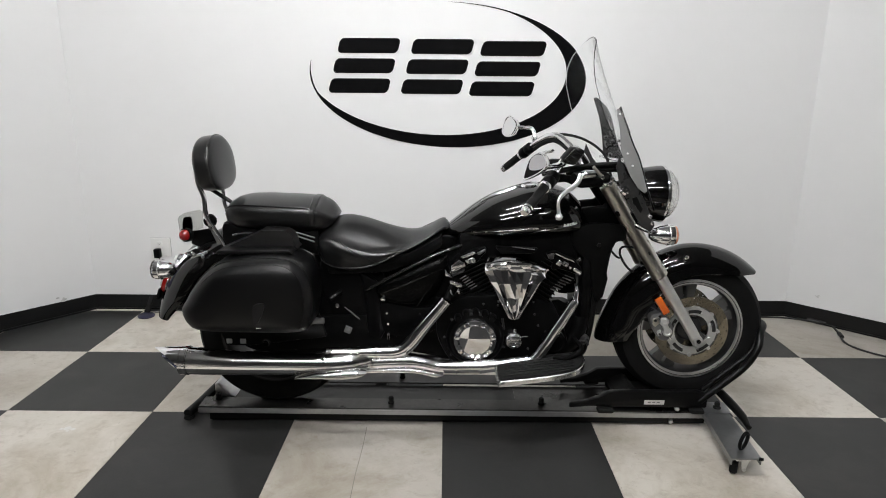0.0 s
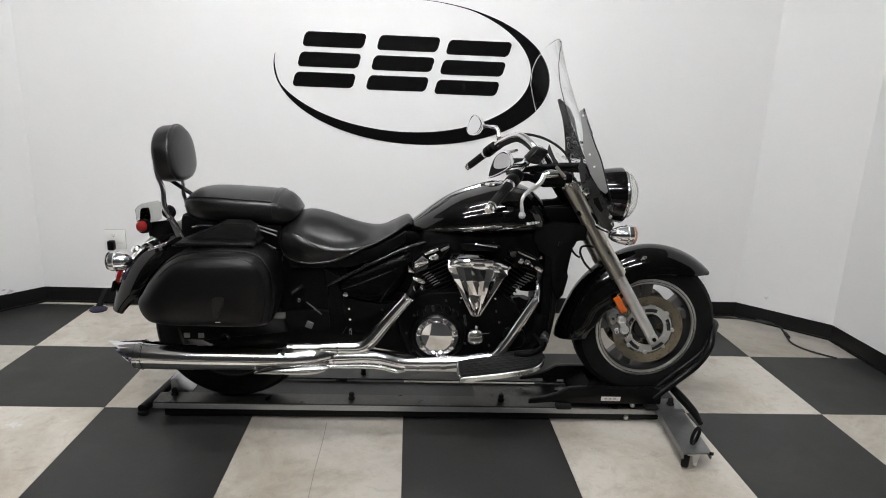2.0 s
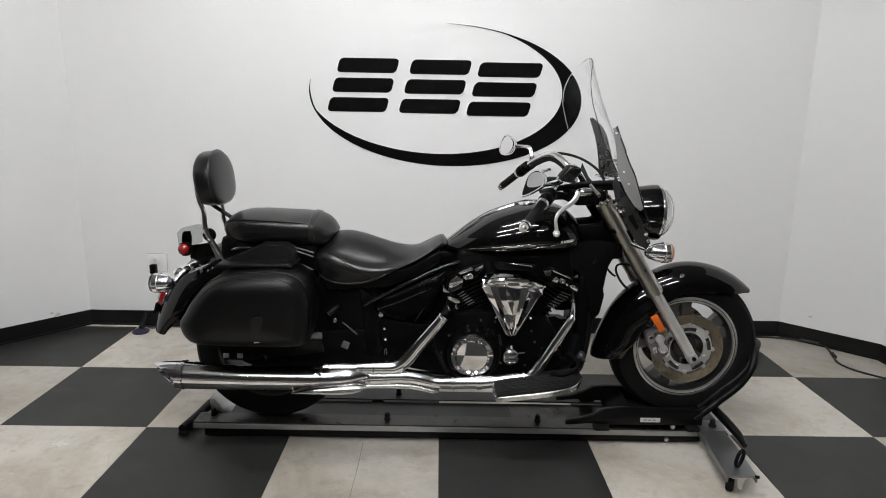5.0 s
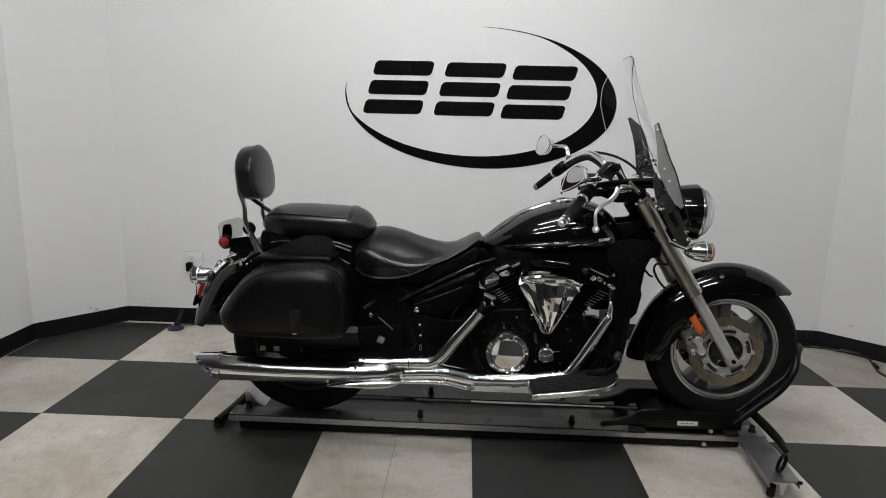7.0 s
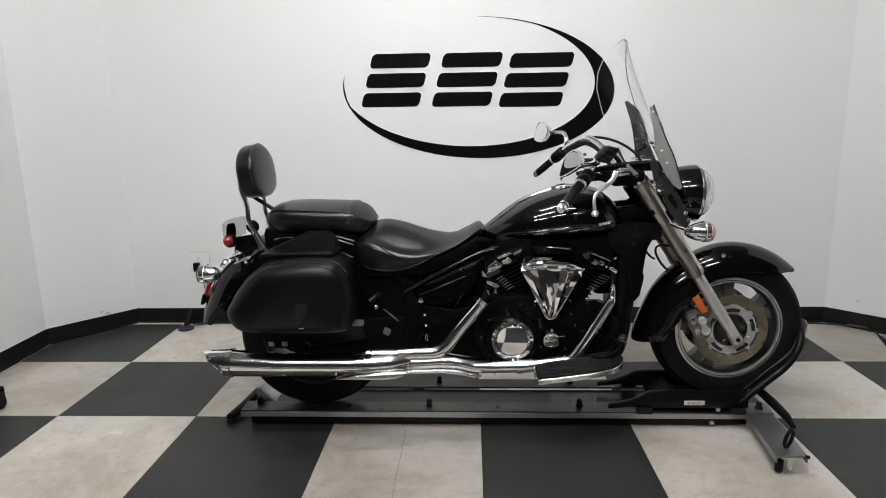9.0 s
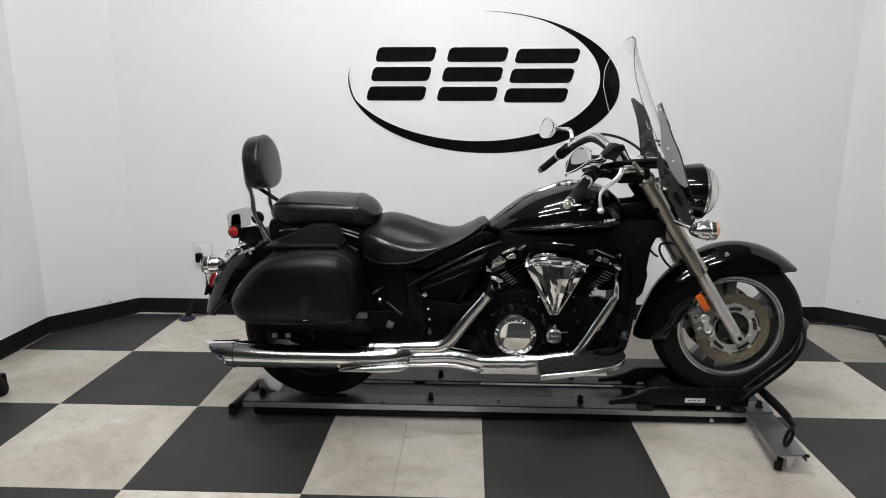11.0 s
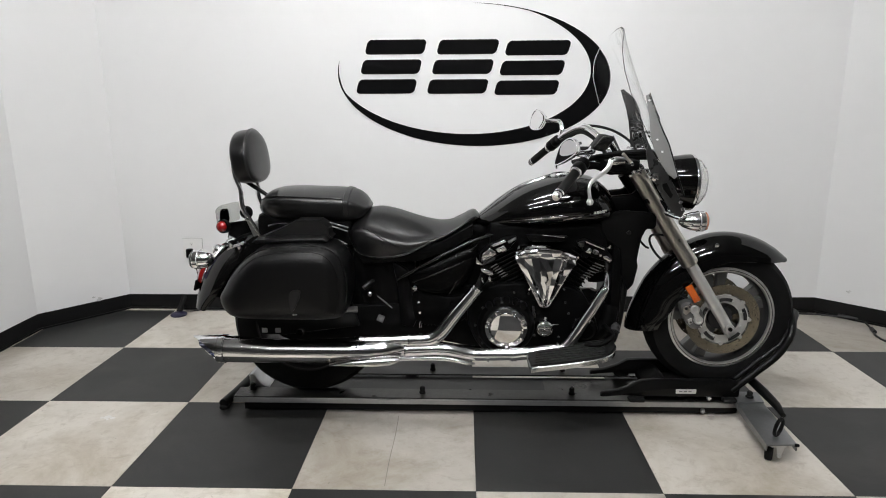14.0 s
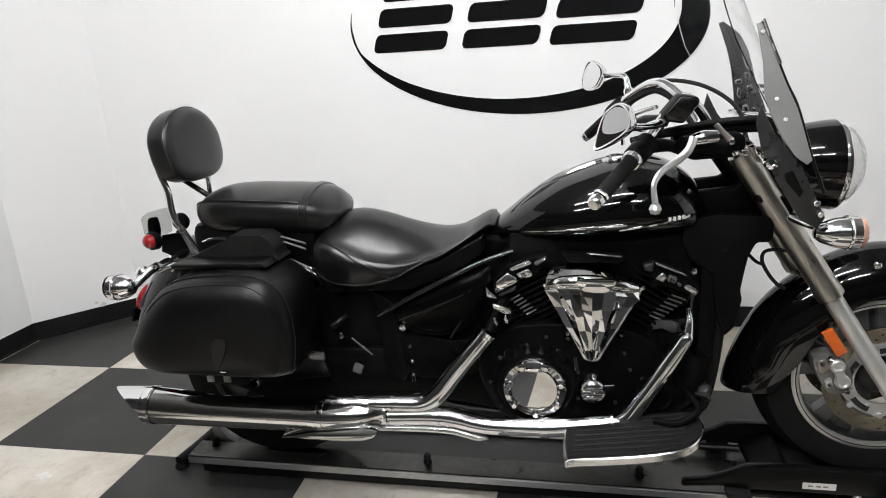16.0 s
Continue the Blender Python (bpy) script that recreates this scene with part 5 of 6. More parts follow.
# ---- exhaust ----
b = tube([(-0.455, 0.370, 0.332), (-0.75, 0.370, 0.332), (-0.88, 0.370, 0.338), (-0.965, 0.370, 0.341)], [0.0435, 0.0440, 0.0500, 0.0525], 40, 0, None, True)
ex = part("muffler", b, M_PIPE, bike, "long chrome muffler with a slash-cut tip")
rings = []
for t in np.linspace(0, 1, 8):
    ring = []
    for k in range(40):
        a = 2 * math.pi * k / 40
        z = 0.0535 * math.sin(a)
        x_end = max(-1.066, -1.020 - 0.066 * math.cos(a - radians(38)))
        ring.append((-0.935 + (x_end + 0.935) * t, 0.370 + 0.0535 * (1 - 0.06 * t) * math.cos(a), 0.341 + z * (1 - 0.10 * t)))
    rings.append(ring)
inner = [[(x + 0.003, 0.370 + (y - 0.370) * 0.93, 0.340 + (z - 0.340) * 0.93) for x, y, z in r] for r in (rings[-1], rings[5], rings[2])]
part("muffler_tip", loft(rings + inner[:1], caps=False), M_CHROME, ex, "slash-cut chrome tip")
part("tip_bore", loft(inner, caps=False), M_BORE, ex, "inside of the tip, blue reflection in its colour")
part("muffler_core", tube([(-0.942, 0.370, 0.340), (-0.936, 0.370, 0.340)], 0.050, 24, 0), M_STEEL, ex)
for x, r in ((-0.944, 0.0548), (-0.448, 0.0470)):
    part("muffler_band", turn([(r - 0.006, -0.006), (r, -0.005), (r, 0.005), (r - 0.006, 0.006)], (x, 0.370, 0.341 if x < -0.9 else 0.332), "x", 36), M_CHROME, ex, "chrome band")
part("collector", tube([(-0.465, 0.370, 0.332), (-0.40, 0.370, 0.333), (-0.34, 0.374, 0.337), (-0.305, 0.380, 0.341), (-0.270, 0.388, 0.343)], [0.0455, 0.0465, 0.0455, 0.038, 0.026], 32, 5), M_CHROME, ex, "chrome exhaust collector")
# Lower half of the collector, added as a bulge for its pale floor reflection.
sh = loft([[(x, 0.338 + 0.030 * math.cos(a), 0.306 + dz + h * math.sin(a)) for a in np.linspace(0, 2 * math.pi, 20, endpoint=False)]
           for x, h, dz in ((-0.535, 0.002, -0.008), (-0.505, 0.009, -0.005), (-0.45, 0.017, -0.001), (-0.36, 0.022, 0.002), (-0.31, 0.021, 0.006), (-0.282, 0.014, 0.012), (-0.270, 0.005, 0.018))])
part("collector_underside", sh, M_PIPE, ex, "chrome lower half of the collector")
part("underside_slot", box(-0.445, -0.425, 0.312, 0.320, 0.295, 0.308, 0.001), M_STEEL, ex)
up = tube([(-0.425, 0.380, 0.372), (-0.306, 0.382, 0.372), (-0.215, 0.388, 0.372), (-0.160, 0.392, 0.375), (-0.120, 0.396, 0.400), (-0.065, 0.405, 0.468), (0.020, 0.412, 0.572)], [0.018, 0.020, 0.024, 0.026, 0.028, 0.027, 0.021], 24, 6)
part("exhaust_pipe", up, M_CHROME, ex, "chrome rear header pipe")
part("exhaust_pipe", tube([(0.020, 0.412, 0.572), (0.034, 0.43, 0.602), (0.050, 0.47, 0.628), (0.06, 0.50, 0.64)], [0.014, 0.012, 0.012, 0.014], 18, 5), M_MATT, ex, "black port elbow")
for x, z, dx, dz in ((0.010, 0.562, 0.62, 0.78), (0.018, 0.572, 0.62, 0.78)):
    part("pipe_clamp", turn([(0.018, -0.004), (0.0245, -0.003), (0.0245, 0.003), (0.018, 0.004)], (x, 0.411, z), (dx, 0, dz), 24), M_CHROME, ex)
lo = tube([(-0.300, 0.388, 0.330), (-0.245, 0.392, 0.331), (-0.110, 0.398, 0.333), (-0.010, 0.40, 0.312), (0.060, 0.40, 0.309)], [0.024, 0.027, 0.027, 0.024, 0.023], 24, 6)
part("exhaust_pipe", lo, M_CHROME, ex, "chrome lower header pipe")
lo = tube([(0.055, 0.40, 0.309), (0.140, 0.40, 0.311), (0.150, 0.40, 0.311), (0.250, 0.40, 0.322), (0.325, 0.40, 0.333)], [0.0225, 0.0225, 0.0250, 0.0250, 0.0245], 24, 5)
part("exhaust_pipe", lo, M_CHROME, ex, "chrome lower header pipe")
lo = tube([(0.318, 0.40, 0.331), (0.345, 0.40, 0.338), (0.367, 0.401, 0.358), (0.390, 0.402, 0.394), (0.440, 0.405, 0.478), (0.488, 0.410, 0.560), (0.496, 0.414, 0.580), (0.499, 0.420, 0.612), (0.500, 0.440, 0.630)], [0.0215, 0.0215, 0.0215, 0.021, 0.0205, 0.018, 0.012, 0.008, 0.006], 24, 6)
part("exhaust_pipe", lo, M_CHROME, ex, "chrome front header pipe")
for p, d, r in (((-0.262, 0.389, 0.343), (1, 0, 0), 0.0290), ((-0.256, 0.391, 0.331), (1, 0, 0), 0.0300), ((-0.118, 0.398, 0.333), (1, 0, -0.05), 0.0295), ((-0.240, 0.386, 0.373), (1, 0, 0), 0.0265)):
    part("pipe_joint", turn([(r - 0.004, -0.0045), (r, -0.0035), (r, -0.0010), (r - 0.0035, 0.0), (r, 0.0010), (r, 0.0035), (r - 0.004, 0.0045)], p, d, 28), M_CHROME, ex, "chrome pipe joint")
part("pipe_lip", tube([(-0.29, 0.378, 0.300), (-0.11, 0.388, 0.298), (-0.02, 0.388, 0.280), (0.01, 0.388, 0.278)], [0.008, 0.010, 0.009, 0.003], 12, 5), M_CHROME, ex)
for x, z in ((0.058, 0.309), (0.150, 0.311), (0.162, 0.312), (0.324, 0.336)):
    part("pipe_clamp", turn([(0.020, -0.004), (0.0272, -0.003), (0.0272, 0.003), (0.020, 0.004)], (x, 0.40, z), (1, 0, 0.08), 28), M_CHROME, ex)
part("pipe_sleeve", turn([(0, 0.0), (0.017, 0.0), (0.022, 0.006), (0.0225, 0.100), (0.0205, 0.106), (0, 0.106)], (-0.409, 0.376, 0.370), (1, 0, 0), 28), M_CHROME, ex, "chrome sleeve with a closed end")

# ---- footboard and pedals ----
def board_plan(k, n=5):
    c = (0.37, 0.335)
    return [(c[0] + (x - c[0]) * k, c[1] + (y - c[1]) * (1 - (1 - k) * 2)) for x, y in spline([(0.205, 0.262), (0.24, 0.250), (0.40, 0.250), (0.49, 0.275), (0.530, 0.345), (0.528, 0.405), (0.49, 0.42), (0.23, 0.42), (0.207, 0.40)], n)]


def board_z(x):
    return 0.306 + (x - 0.20) * 0.135


for s in (-1, 1):
    yy = lambda y: y if s < 0 else 2 * Y0 - y
    fb = part("floorboard", loft([[(x, yy(y), board_z(x) + dz) for x, y in board_plan(k)] for dz, k in ((-0.006, 0.97), (-0.004, 1.0), (0.012, 1.0), (0.015, 0.985))]), M_POLISH, bike, "polished-edged rider floorboard")
    part("rubber_pad", loft([[(x, yy(y), board_z(x) + dz) for x, y in board_plan(k)] for dz, k in ((0.0135, 0.965), (0.021, 0.965), (0.023, 0.955))]), M_RUBBER, fb, "ribbed black rubber pad")
    for k in range(7):
        y = 0.275 + 0.021 * k
        part("pad_rib", tube([(0.225 + 0.003 * k, yy(y), board_z(0.225) + 0.0235), (0.475 + 0.004 * k, yy(y), board_z(0.475 + 0.004 * k) + 0.0235)], 0.003, 6, 0), M_RUBBER, fb)
    part("board_bracket", tube([(0.30, yy(0.34), 0.31), (0.30, yy(0.46), 0.31)], 0.012, 10, 0), M_STEEL, fb)
    part("board_bracket", tube([(0.46, yy(0.34), 0.335), (0.44, yy(0.46), 0.32)], 0.012, 10, 0), M_STEEL, fb)
part("brake_pedal", tube([(0.42, 0.37, 0.365), (0.47, 0.35, 0.372), (0.52, 0.37, 0.40), (0.50, 0.43, 0.42)], 0.009, 10), M_MATT, bike, "black brake pedal")

# ---- frame, covers, swingarm ----
fr = part("frame", tube([(0.600, 0.60, 0.86), (0.598, 0.545, 0.78), (0.590, 0.53, 0.56), (0.566, 0.52, 0.37), (0.52, 0.52, 0.31), (0.30, 0.52, 0.285), (-0.10, 0.52, 0.29), (-0.22, 0.53, 0.36)], 0.018, 14), M_STEEL, bike, "black steel frame")
part("frame_tube", tube([mir(p) for p in [(0.600, 0.60, 0.86), (0.598, 0.545, 0.78), (0.590, 0.53, 0.56), (0.566, 0.52, 0.37), (0.52, 0.52, 0.31), (0.30, 0.52, 0.285), (-0.10, 0.52, 0.29), (-0.22, 0.53, 0.36)]], 0.018, 14), M_STEEL, fr)
for s in (-1, 1):
    part("frame_tube", tube([(-0.29, Y0 + s * 0.160, 0.586), (-0.254, Y0 + s * 0.165, 0.608), (-0.138, Y0 + s * 0.165, 0.671), (-0.082, Y0 + s * 0.163, 0.699), (0.0, Y0 + s * 0.145, 0.735), (0.10, Y0 + s * 0.11, 0.760)], [0.005, 0.0065, 0.007, 0.007, 0.007, 0.007], 14), M_SATIN, fr, "satin black frame tube")
    co = spline([(-0.245, 0.608), (-0.15, 0.655), (-0.05, 0.700), (0.02, 0.712), (0.01, 0.64), (-0.03, 0.56), (-0.12, 0.525), (-0.225, 0.545)], 4)
    cover = loft([[(-0.11 + (x + 0.11) * k, Y0 + s * d, 0.61 + (z - 0.61) * k) for x, z in co] for d, k in ((0.12, 1.0), (0.145, 1.0), (0.157, 0.95), (0.164, 0.85), (0.169, 0.65), (0.172, 0.4), (0.173, 0.1))])
    sc_ = part("side_cover", cover, M_SIDE, bike, "gloss black side cover")
    part("cover_screw", bolt(-0.221, Y0 + s * 0.166, 0.556, 0.010, 0.006, (0, s, 0)), M_CHROME, sc_)
    for pts in (((-0.232, 0.168, 0.577), (-0.143, 0.172, 0.612), (-0.050, 0.170, 0.653)), ((-0.092, 0.166, 0.527), (-0.076, 0.168, 0.554), (-0.053, 0.167, 0.592)), ((-0.023, 0.160, 0.678), (-0.002, 0.160, 0.704), (0.020, 0.160, 0.727)), ((-0.045, 0.166, 0.640), (-0.035, 0.166, 0.662), (-0.022, 0.164, 0.684))):
        part("cover_ridge", tube([(x, Y0 + s * y, z) for x, y, z in pts], [0.0022, 0.0048, 0.0022], 10), M_SATIN, sc_, "glossy raised ridge")
    lower = slab(spline([(-0.23, 0.535), (-0.10, 0.515), (0.0, 0.52), (0.0, 0.45), (-0.08, 0.40), (-0.22, 0.41)], 3), Y0 + s * 0.10, Y0 + s * 0.150, 0.010)
    lc = part("lower_cover", lower, M_PLASTIC, bike, "satin black lower cover")
    for x, z in ((-0.208, 0.495), (-0.204, 0.452), (-0.203, 0.412), (-0.082, 0.492), (-0.045, 0.575), (0.0, 0.47)):
        part("cover_screw", bolt(x, Y0 + s * 0.152, z, 0.006, 0.007, (0, s, 0)), M_CHROME, lc)
    part("cover_post", tube([(-0.2025, Y0 + s * 0.16, 0.392), (-0.2025, Y0 + s * 0.16, 0.412)], 0.006, 10, 0), M_CHROME, lc)
    part("swingarm", tube([(-0.16, Y0 + s * 0.09, 0.42), (-0.30, Y0 + s * 0.09, 0.43), (-0.50, Y0 + s * 0.092, 0.40), (-0.70, Y0 + s * 0.095, 0.376)], [0.035, 0.034, 0.030, 0.028], 16, 4, None, True, 0.7), M_STEEL, bike, "black swingarm")
    part("rear_axle", turn([(0, 0.03), (0.012, 0.03), (0.018, 0.02), (0.02, 0), (0, 0)], (RW.x, Y0 + s * 0.15, RW.z), (0, s, 0), 20), M_CHROME, bike, "chrome rear axle nut")
    inner = slab(spline([(-0.46, 0.70), (-0.25, 0.69), (-0.22, 0.60), (-0.23, 0.42), (-0.32, 0.38), (-0.42, 0.46)], 3), Y0 + s * 0.085, Y0 + s * 0.125, 0.01)
    part("battery_cover", inner, M_PLASTIC, bike, "satin black inner cover")
    rib = slab([(-0.31, 0.66), (-0.245, 0.62), (-0.215, 0.42), (-0.235, 0.38), (-0.285, 0.40), (-0.29, 0.55)], Y0 + s * 0.12, Y0 + s * 0.15, 0.012)
    part("frame_plate", rib, M_PLASTIC, bike, "black frame side plate")
    part("passenger_peg", tube([(-0.385, Y0 + s * 0.14, 0.575), (-0.40, Y0 + s * 0.16, 0.568), (-0.42, Y0 + s * 0.17, 0.555)], 0.010, 10), M_STEEL, bike)
    part("peg_bar", tube([(-0.366, Y0 + s * 0.172, 0.524), (-0.336, Y0 + s * 0.175, 0.500), (-0.310, Y0 + s * 0.175, 0.477)], [0.0018, 0.0032, 0.0022], 8), M_FIN, bike, "dark alloy link rod")
    part("peg_end", turn([(0, 0.01), (0.008, 0.008), (0.010, 0), (0, 0)], (-0.394, Y0 + s * 0.172, 0.531), (0, s, 0.3), 12), M_CHROME, bike)
    blk = box(-0.013, 0.013, -0.006, 0.006, -0.013, 0.013, 0.003)
    bmesh.ops.transform(blk, matrix=Matrix.Translation((-0.356, Y0 + s * 0.172, 0.433)) @ Matrix.Rotation(0.4, 4, "Y"), verts=blk.verts[:])
    part("peg_bracket", blk, M_FIN, bike, "small grey alloy bracket")
    part("peg_bracket", box(-0.492, -0.440, Y0 + s * 0.195 - 0.004, Y0 + s * 0.195 + 0.004, 0.464, 0.490, 0.006), M_FIN, bike, "small grey plate")
    for x in (-0.816, -0.763):
        part("shock_mount", box(x - 0.011, x + 0.011, Y0 + s * 0.170 - 0.003, Y0 + s * 0.170 + 0.003, 0.372, 0.391, 0.002), M_CAST, bike, "small grey mounting plate")
rad = part("radiator", box(0.535, 0.575, 0.50, 0.76, 0.40, 0.76, 0.008), M_PLASTIC, bike, "black radiator between the frame tubes")
for k in range(24):
    z = 0.42 + 0.0135 * k
    part("radiator_fin", box(0.575, 0.580, 0.515, 0.745, z - 0.0015, z + 0.0015), M_STEEL, rad)
for s in (-1, 1):
    c = slab([(0.490, 0.832), (0.560, 0.850), (0.640, 0.845), (0.690, 0.840), (0.692, 0.790), (0.684, 0.779), (0.656, 0.778), (0.641, 0.745), (0.635, 0.710), (0.628, 0.656), (0.634, 0.633), (0.620, 0.560), (0.598, 0.535), (0.572, 0.60), (0.560, 0.70), (0.510, 0.735), (0.485, 0.78)], Y0 + s * 0.115, Y0 + s * 0.135, 0.006)
    rc = part("radiator_cover", c, M_MATT, rad, "satin black radiator cover")
    part("cover_screw", bolt(0.590, Y0 + s * 0.136, 0.765, 0.009, 0.004, (0, s, 0)), M_STEEL, rc)
    part("head_cover", slab([(0.505, 0.895), (0.61, 0.905), (0.63, 0.93), (0.655, 0.93), (0.69, 0.86), (0.66, 0.79), (0.52, 0.79)], Y0 + s * 0.06, Y0 + s * 0.09, 0.008), M_PLASTIC, bike, "black steering head cover")
part("air_box", box(0.06, 0.52, 0.50, 0.76, 0.60, 0.81, 0.03), M_PLASTIC, bike, "black air box under the tank")
part("seat_base", box(-0.06, 0.09, 0.56, 0.70, 0.72, 0.790, 0.02), M_PLASTIC, bike, "black seat nose base")
part("tail_frame", box(-0.84, -0.46, 0.515, 0.745, 0.70, 0.838, 0.03), M_PLASTIC, bike, "black seat frame")
part("drive_case", slab(spline([(-0.80, 0.40), (-0.70, 0.455), (-0.45, 0.475), (-0.25, 0.48), (-0.14, 0.45), (-0.14, 0.36), (-0.40, 0.345), (-0.72, 0.33)], 4), 0.49, 0.53, 0.012), M_PLASTIC, bike, "black swingarm cover")
part("bag_support", slab([(-0.88, 0.50), (-0.47, 0.50), (-0.44, 0.40), (-0.74, 0.36), (-0.83, 0.362)], 0.463, 0.484, 0.006), M_STEEL, bike, "black bag support plate")
part("inner_fender", slab([(-0.56, 0.64), (-0.40, 0.66), (-0.36, 0.40), (-0.44, 0.385), (-0.56, 0.42)], 0.508, 0.520, 0.004), M_PLASTIC, bike, "black inner panel behind the saddlebag")
part("inner_panel", slab([(-0.10, 0.60), (-0.02, 0.70), (0.06, 0.76), (0.16, 0.76), (0.10, 0.62), (0.02, 0.52), (-0.10, 0.50)], 0.515, 0.530, 0.004), M_PLASTIC, bike, "black inner frame panel")
cb = turn([(0.0465, -0.007), (0.0490, -0.006), (0.0490, 0.006), (0.0465, 0.007)], (-0.432, 0.370, 0.333), "x", 36)
cl_ = part("muffler_clamp", cb, M_CHROME, ex, "chrome muffler clamp")
part("clamp_bolt", bolt(-0.432, 0.330, 0.366, 0.005, 0.008, (0, -0.6, 0.8)), M_STEEL, cl_)
part("swingarm_cover", slab([(-0.80, 0.46), (-0.20, 0.48), (-0.16, 0.33), (-0.30, 0.296), (-0.64, 0.296), (-0.76, 0.34)], 0.496, 0.506, 0.004), M_PLASTIC, bike, "black lower swingarm cover")

bike.matrix_basis = Matrix.Translation((-0.0081, 0.0057, 0.0045)) @ Matrix.Scale(0.991, 4)

# ---- wheel dolly ----
# Rail tops: dark reflections are put into the aluminium colour; edges stay lighter.
M_DECK = mat("worn_deck_with_reflection", (0.062, 0.061, 0.059), 0.30, 0.9, var=0.45, scale=6, bump=0.05, bscale=160, rvar=0.5)
# Tray and far rail: the shade under the bike is put into the colour.
M_TRAY = mat("shaded_worn_tray", (0.012, 0.012, 0.012), 0.40, 0.3, var=0.4, scale=6, bump=0.05, bscale=160, rvar=0.4)
M_EDGE = mat("bright_aluminium_edge", (0.46, 0.465, 0.47), 0.36, 0.9, var=0.15, scale=7, bump=0.05, bscale=160, rvar=0.3)
dolly = new("wheel_dolly")
tagged(dolly, "aluminium motorcycle dolly with a black wheel chock, under the motorcycle", "motorcycle dolly")
skew = lambda x: -0.012 * (x + 0.99) / 2.05


def rail(name, y0, y1, z0, z1, x0, x1, label):
    b = bmesh.new()
    pl = [(x0, y0 + skew(x0)), (x1, y0 + skew(x1)), (x1, y1 + skew(x1)), (x0, y1 + skew(x0))]
    prism(pl, z0, z1, b)
    bmesh.ops.bevel(b, geom=b.edges[:], offset=0.003, segments=2, affect="EDGES")
    return part(name, b, M_DECK if name == "side_rail" else M_PLATE, dolly, label)


rail("side_rail", 0.522, 0.612, 0.066, 0.072, -0.99, 1.06, "brushed aluminium rail top")
rail("side_rail_face", 0.522, 0.528, 0.044, 0.0672, -0.99, 1.06, "bright aluminium rail edge").data.materials[0] = M_EDGE
# The far rail top takes the shaded tray colour.
rail("side_rail", 0.755, 0.845, 0.066, 0.072, -0.97, 1.06, "worn rail top, shade in its colour").data.materials[0] = M_TRAY
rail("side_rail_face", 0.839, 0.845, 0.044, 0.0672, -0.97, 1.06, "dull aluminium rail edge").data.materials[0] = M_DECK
# One tray in two tones: shaded under the bike, paler in front.
rail("tray", 0.606, 0.760, 0.052, 0.058, -0.955, 0.36, "worn wheel tray, shade in its colour").data.materials[0] = M_TRAY
rail("tray", 0.606, 0.760, 0.052, 0.059, 0.30, 1.02, "worn aluminium wheel tray").data.materials[0] = M_DECK
part("end_stop", slab([(-0.952, 0.058), (-0.952, 0.124), (-0.936, 0.128), (-0.905, 0.085), (-0.87, 0.060)], 0.62, 0.76, 0.004), M_EDGE, dolly, "bent aluminium rear stop")
part("cross_foot", tube([(-1.046, 0.556, 0.021), (-1.020, 0.66, 0.030), (-0.992, 0.86, 0.036), (-1.0, 0.93, 0.024)], 0.021, 10), M_STEEL, dolly, "black rear cross foot")
part("rubber_foot", turn([(0, 0), (0.020, 0), (0.022, 0.004), (0.020, 0.012), (0, 0.014)], (-1.044, 0.560, 0.0), "z", 20), M_RUBBER, dolly)
part("cross_tube", box(-0.955, -0.905, 0.545, 0.86, 0.024, 0.070, 0.006), M_STEEL, dolly)
part("cross_tube", box(-0.30, -0.25, 0.575, 0.835, 0.012, 0.052, 0.006), M_STEEL, dolly)
part("cross_tube", box(0.95, 1.0, 0.575, 0.835, 0.012, 0.052, 0.006), M_STEEL, dolly)
# Black strip that gives the dark shadow band below the near rail.
part("under_rail_shade", box(-0.95, 1.065, 0.535, 0.600, 0.008, 0.050, 0.004), M_STEEL, dolly, "black strip for the shade under the rail")
for x, y in ((-0.926, 0.588), (-0.212, 0.568), (0.403, 0.568), (-0.18, 0.80), (0.40, 0.80)):
    kn = turn([(0, 0), (0.013, 0), (0.013, 0.006), (0.010, 0.010), (0.011, 0.024), (0.008, 0.029), (0, 0.029)], (x, y, 0.071), "z", 16)
    part("knob", kn, M_RUBBER, dolly, "black clamp knob")
for s in (-1, 1):
    y = Y0 + s * 0.108
    side = slab([(0.505, 0.088), (0.510, 0.104), (0.575, 0.116), (0.625, 0.134), (0.665, 0.158), (0.720, 0.162), (1.020, 0.162), (1.055, 0.150), (1.055, 0.092), (0.68, 0.092), (0.60, 0.096)], y - 0.014, y + 0.014, 0.006)
    part("chock_side", side, M_STEEL, dolly, "black steel chock side")
    part("chock_pad", box(0.615, 0.680, y - 0.02 + s * 0.02, y + 0.02 + s * 0.02, 0.076, 0.094, 0.008), M_RUBBER, dolly, "black rubber clamp pad")
    part("chock_pad", box(0.985, 1.040, y - 0.02 + s * 0.02, y + 0.02 + s * 0.02, 0.076, 0.094, 0.008), M_RUBBER, dolly, "black rubber clamp pad")
loop = [(1.025, Y0 - 0.112, 0.118), (1.108, Y0 - 0.112, 0.192), (1.190, Y0 - 0.112, 0.270), (1.232, Y0 - 0.108, 0.345), (1.255, Y0 - 0.07, 0.395)]
loop = loop + [(1.292, Y0, 0.408)] + [mir(p) for p in loop[::-1]]
part("wheel_loop", tube(loop, 0.0145, 14), M_STEEL, dolly, "bent black tube loop round the tyre")
part("loop_brace", tube([(1.05, Y0 - 0.075, 0.150), (1.13, Y0 - 0.075, 0.225), (1.22, Y0 - 0.070, 0.305), (1.256, Y0 - 0.05, 0.375)], 0.010, 12), M_STEEL, dolly)
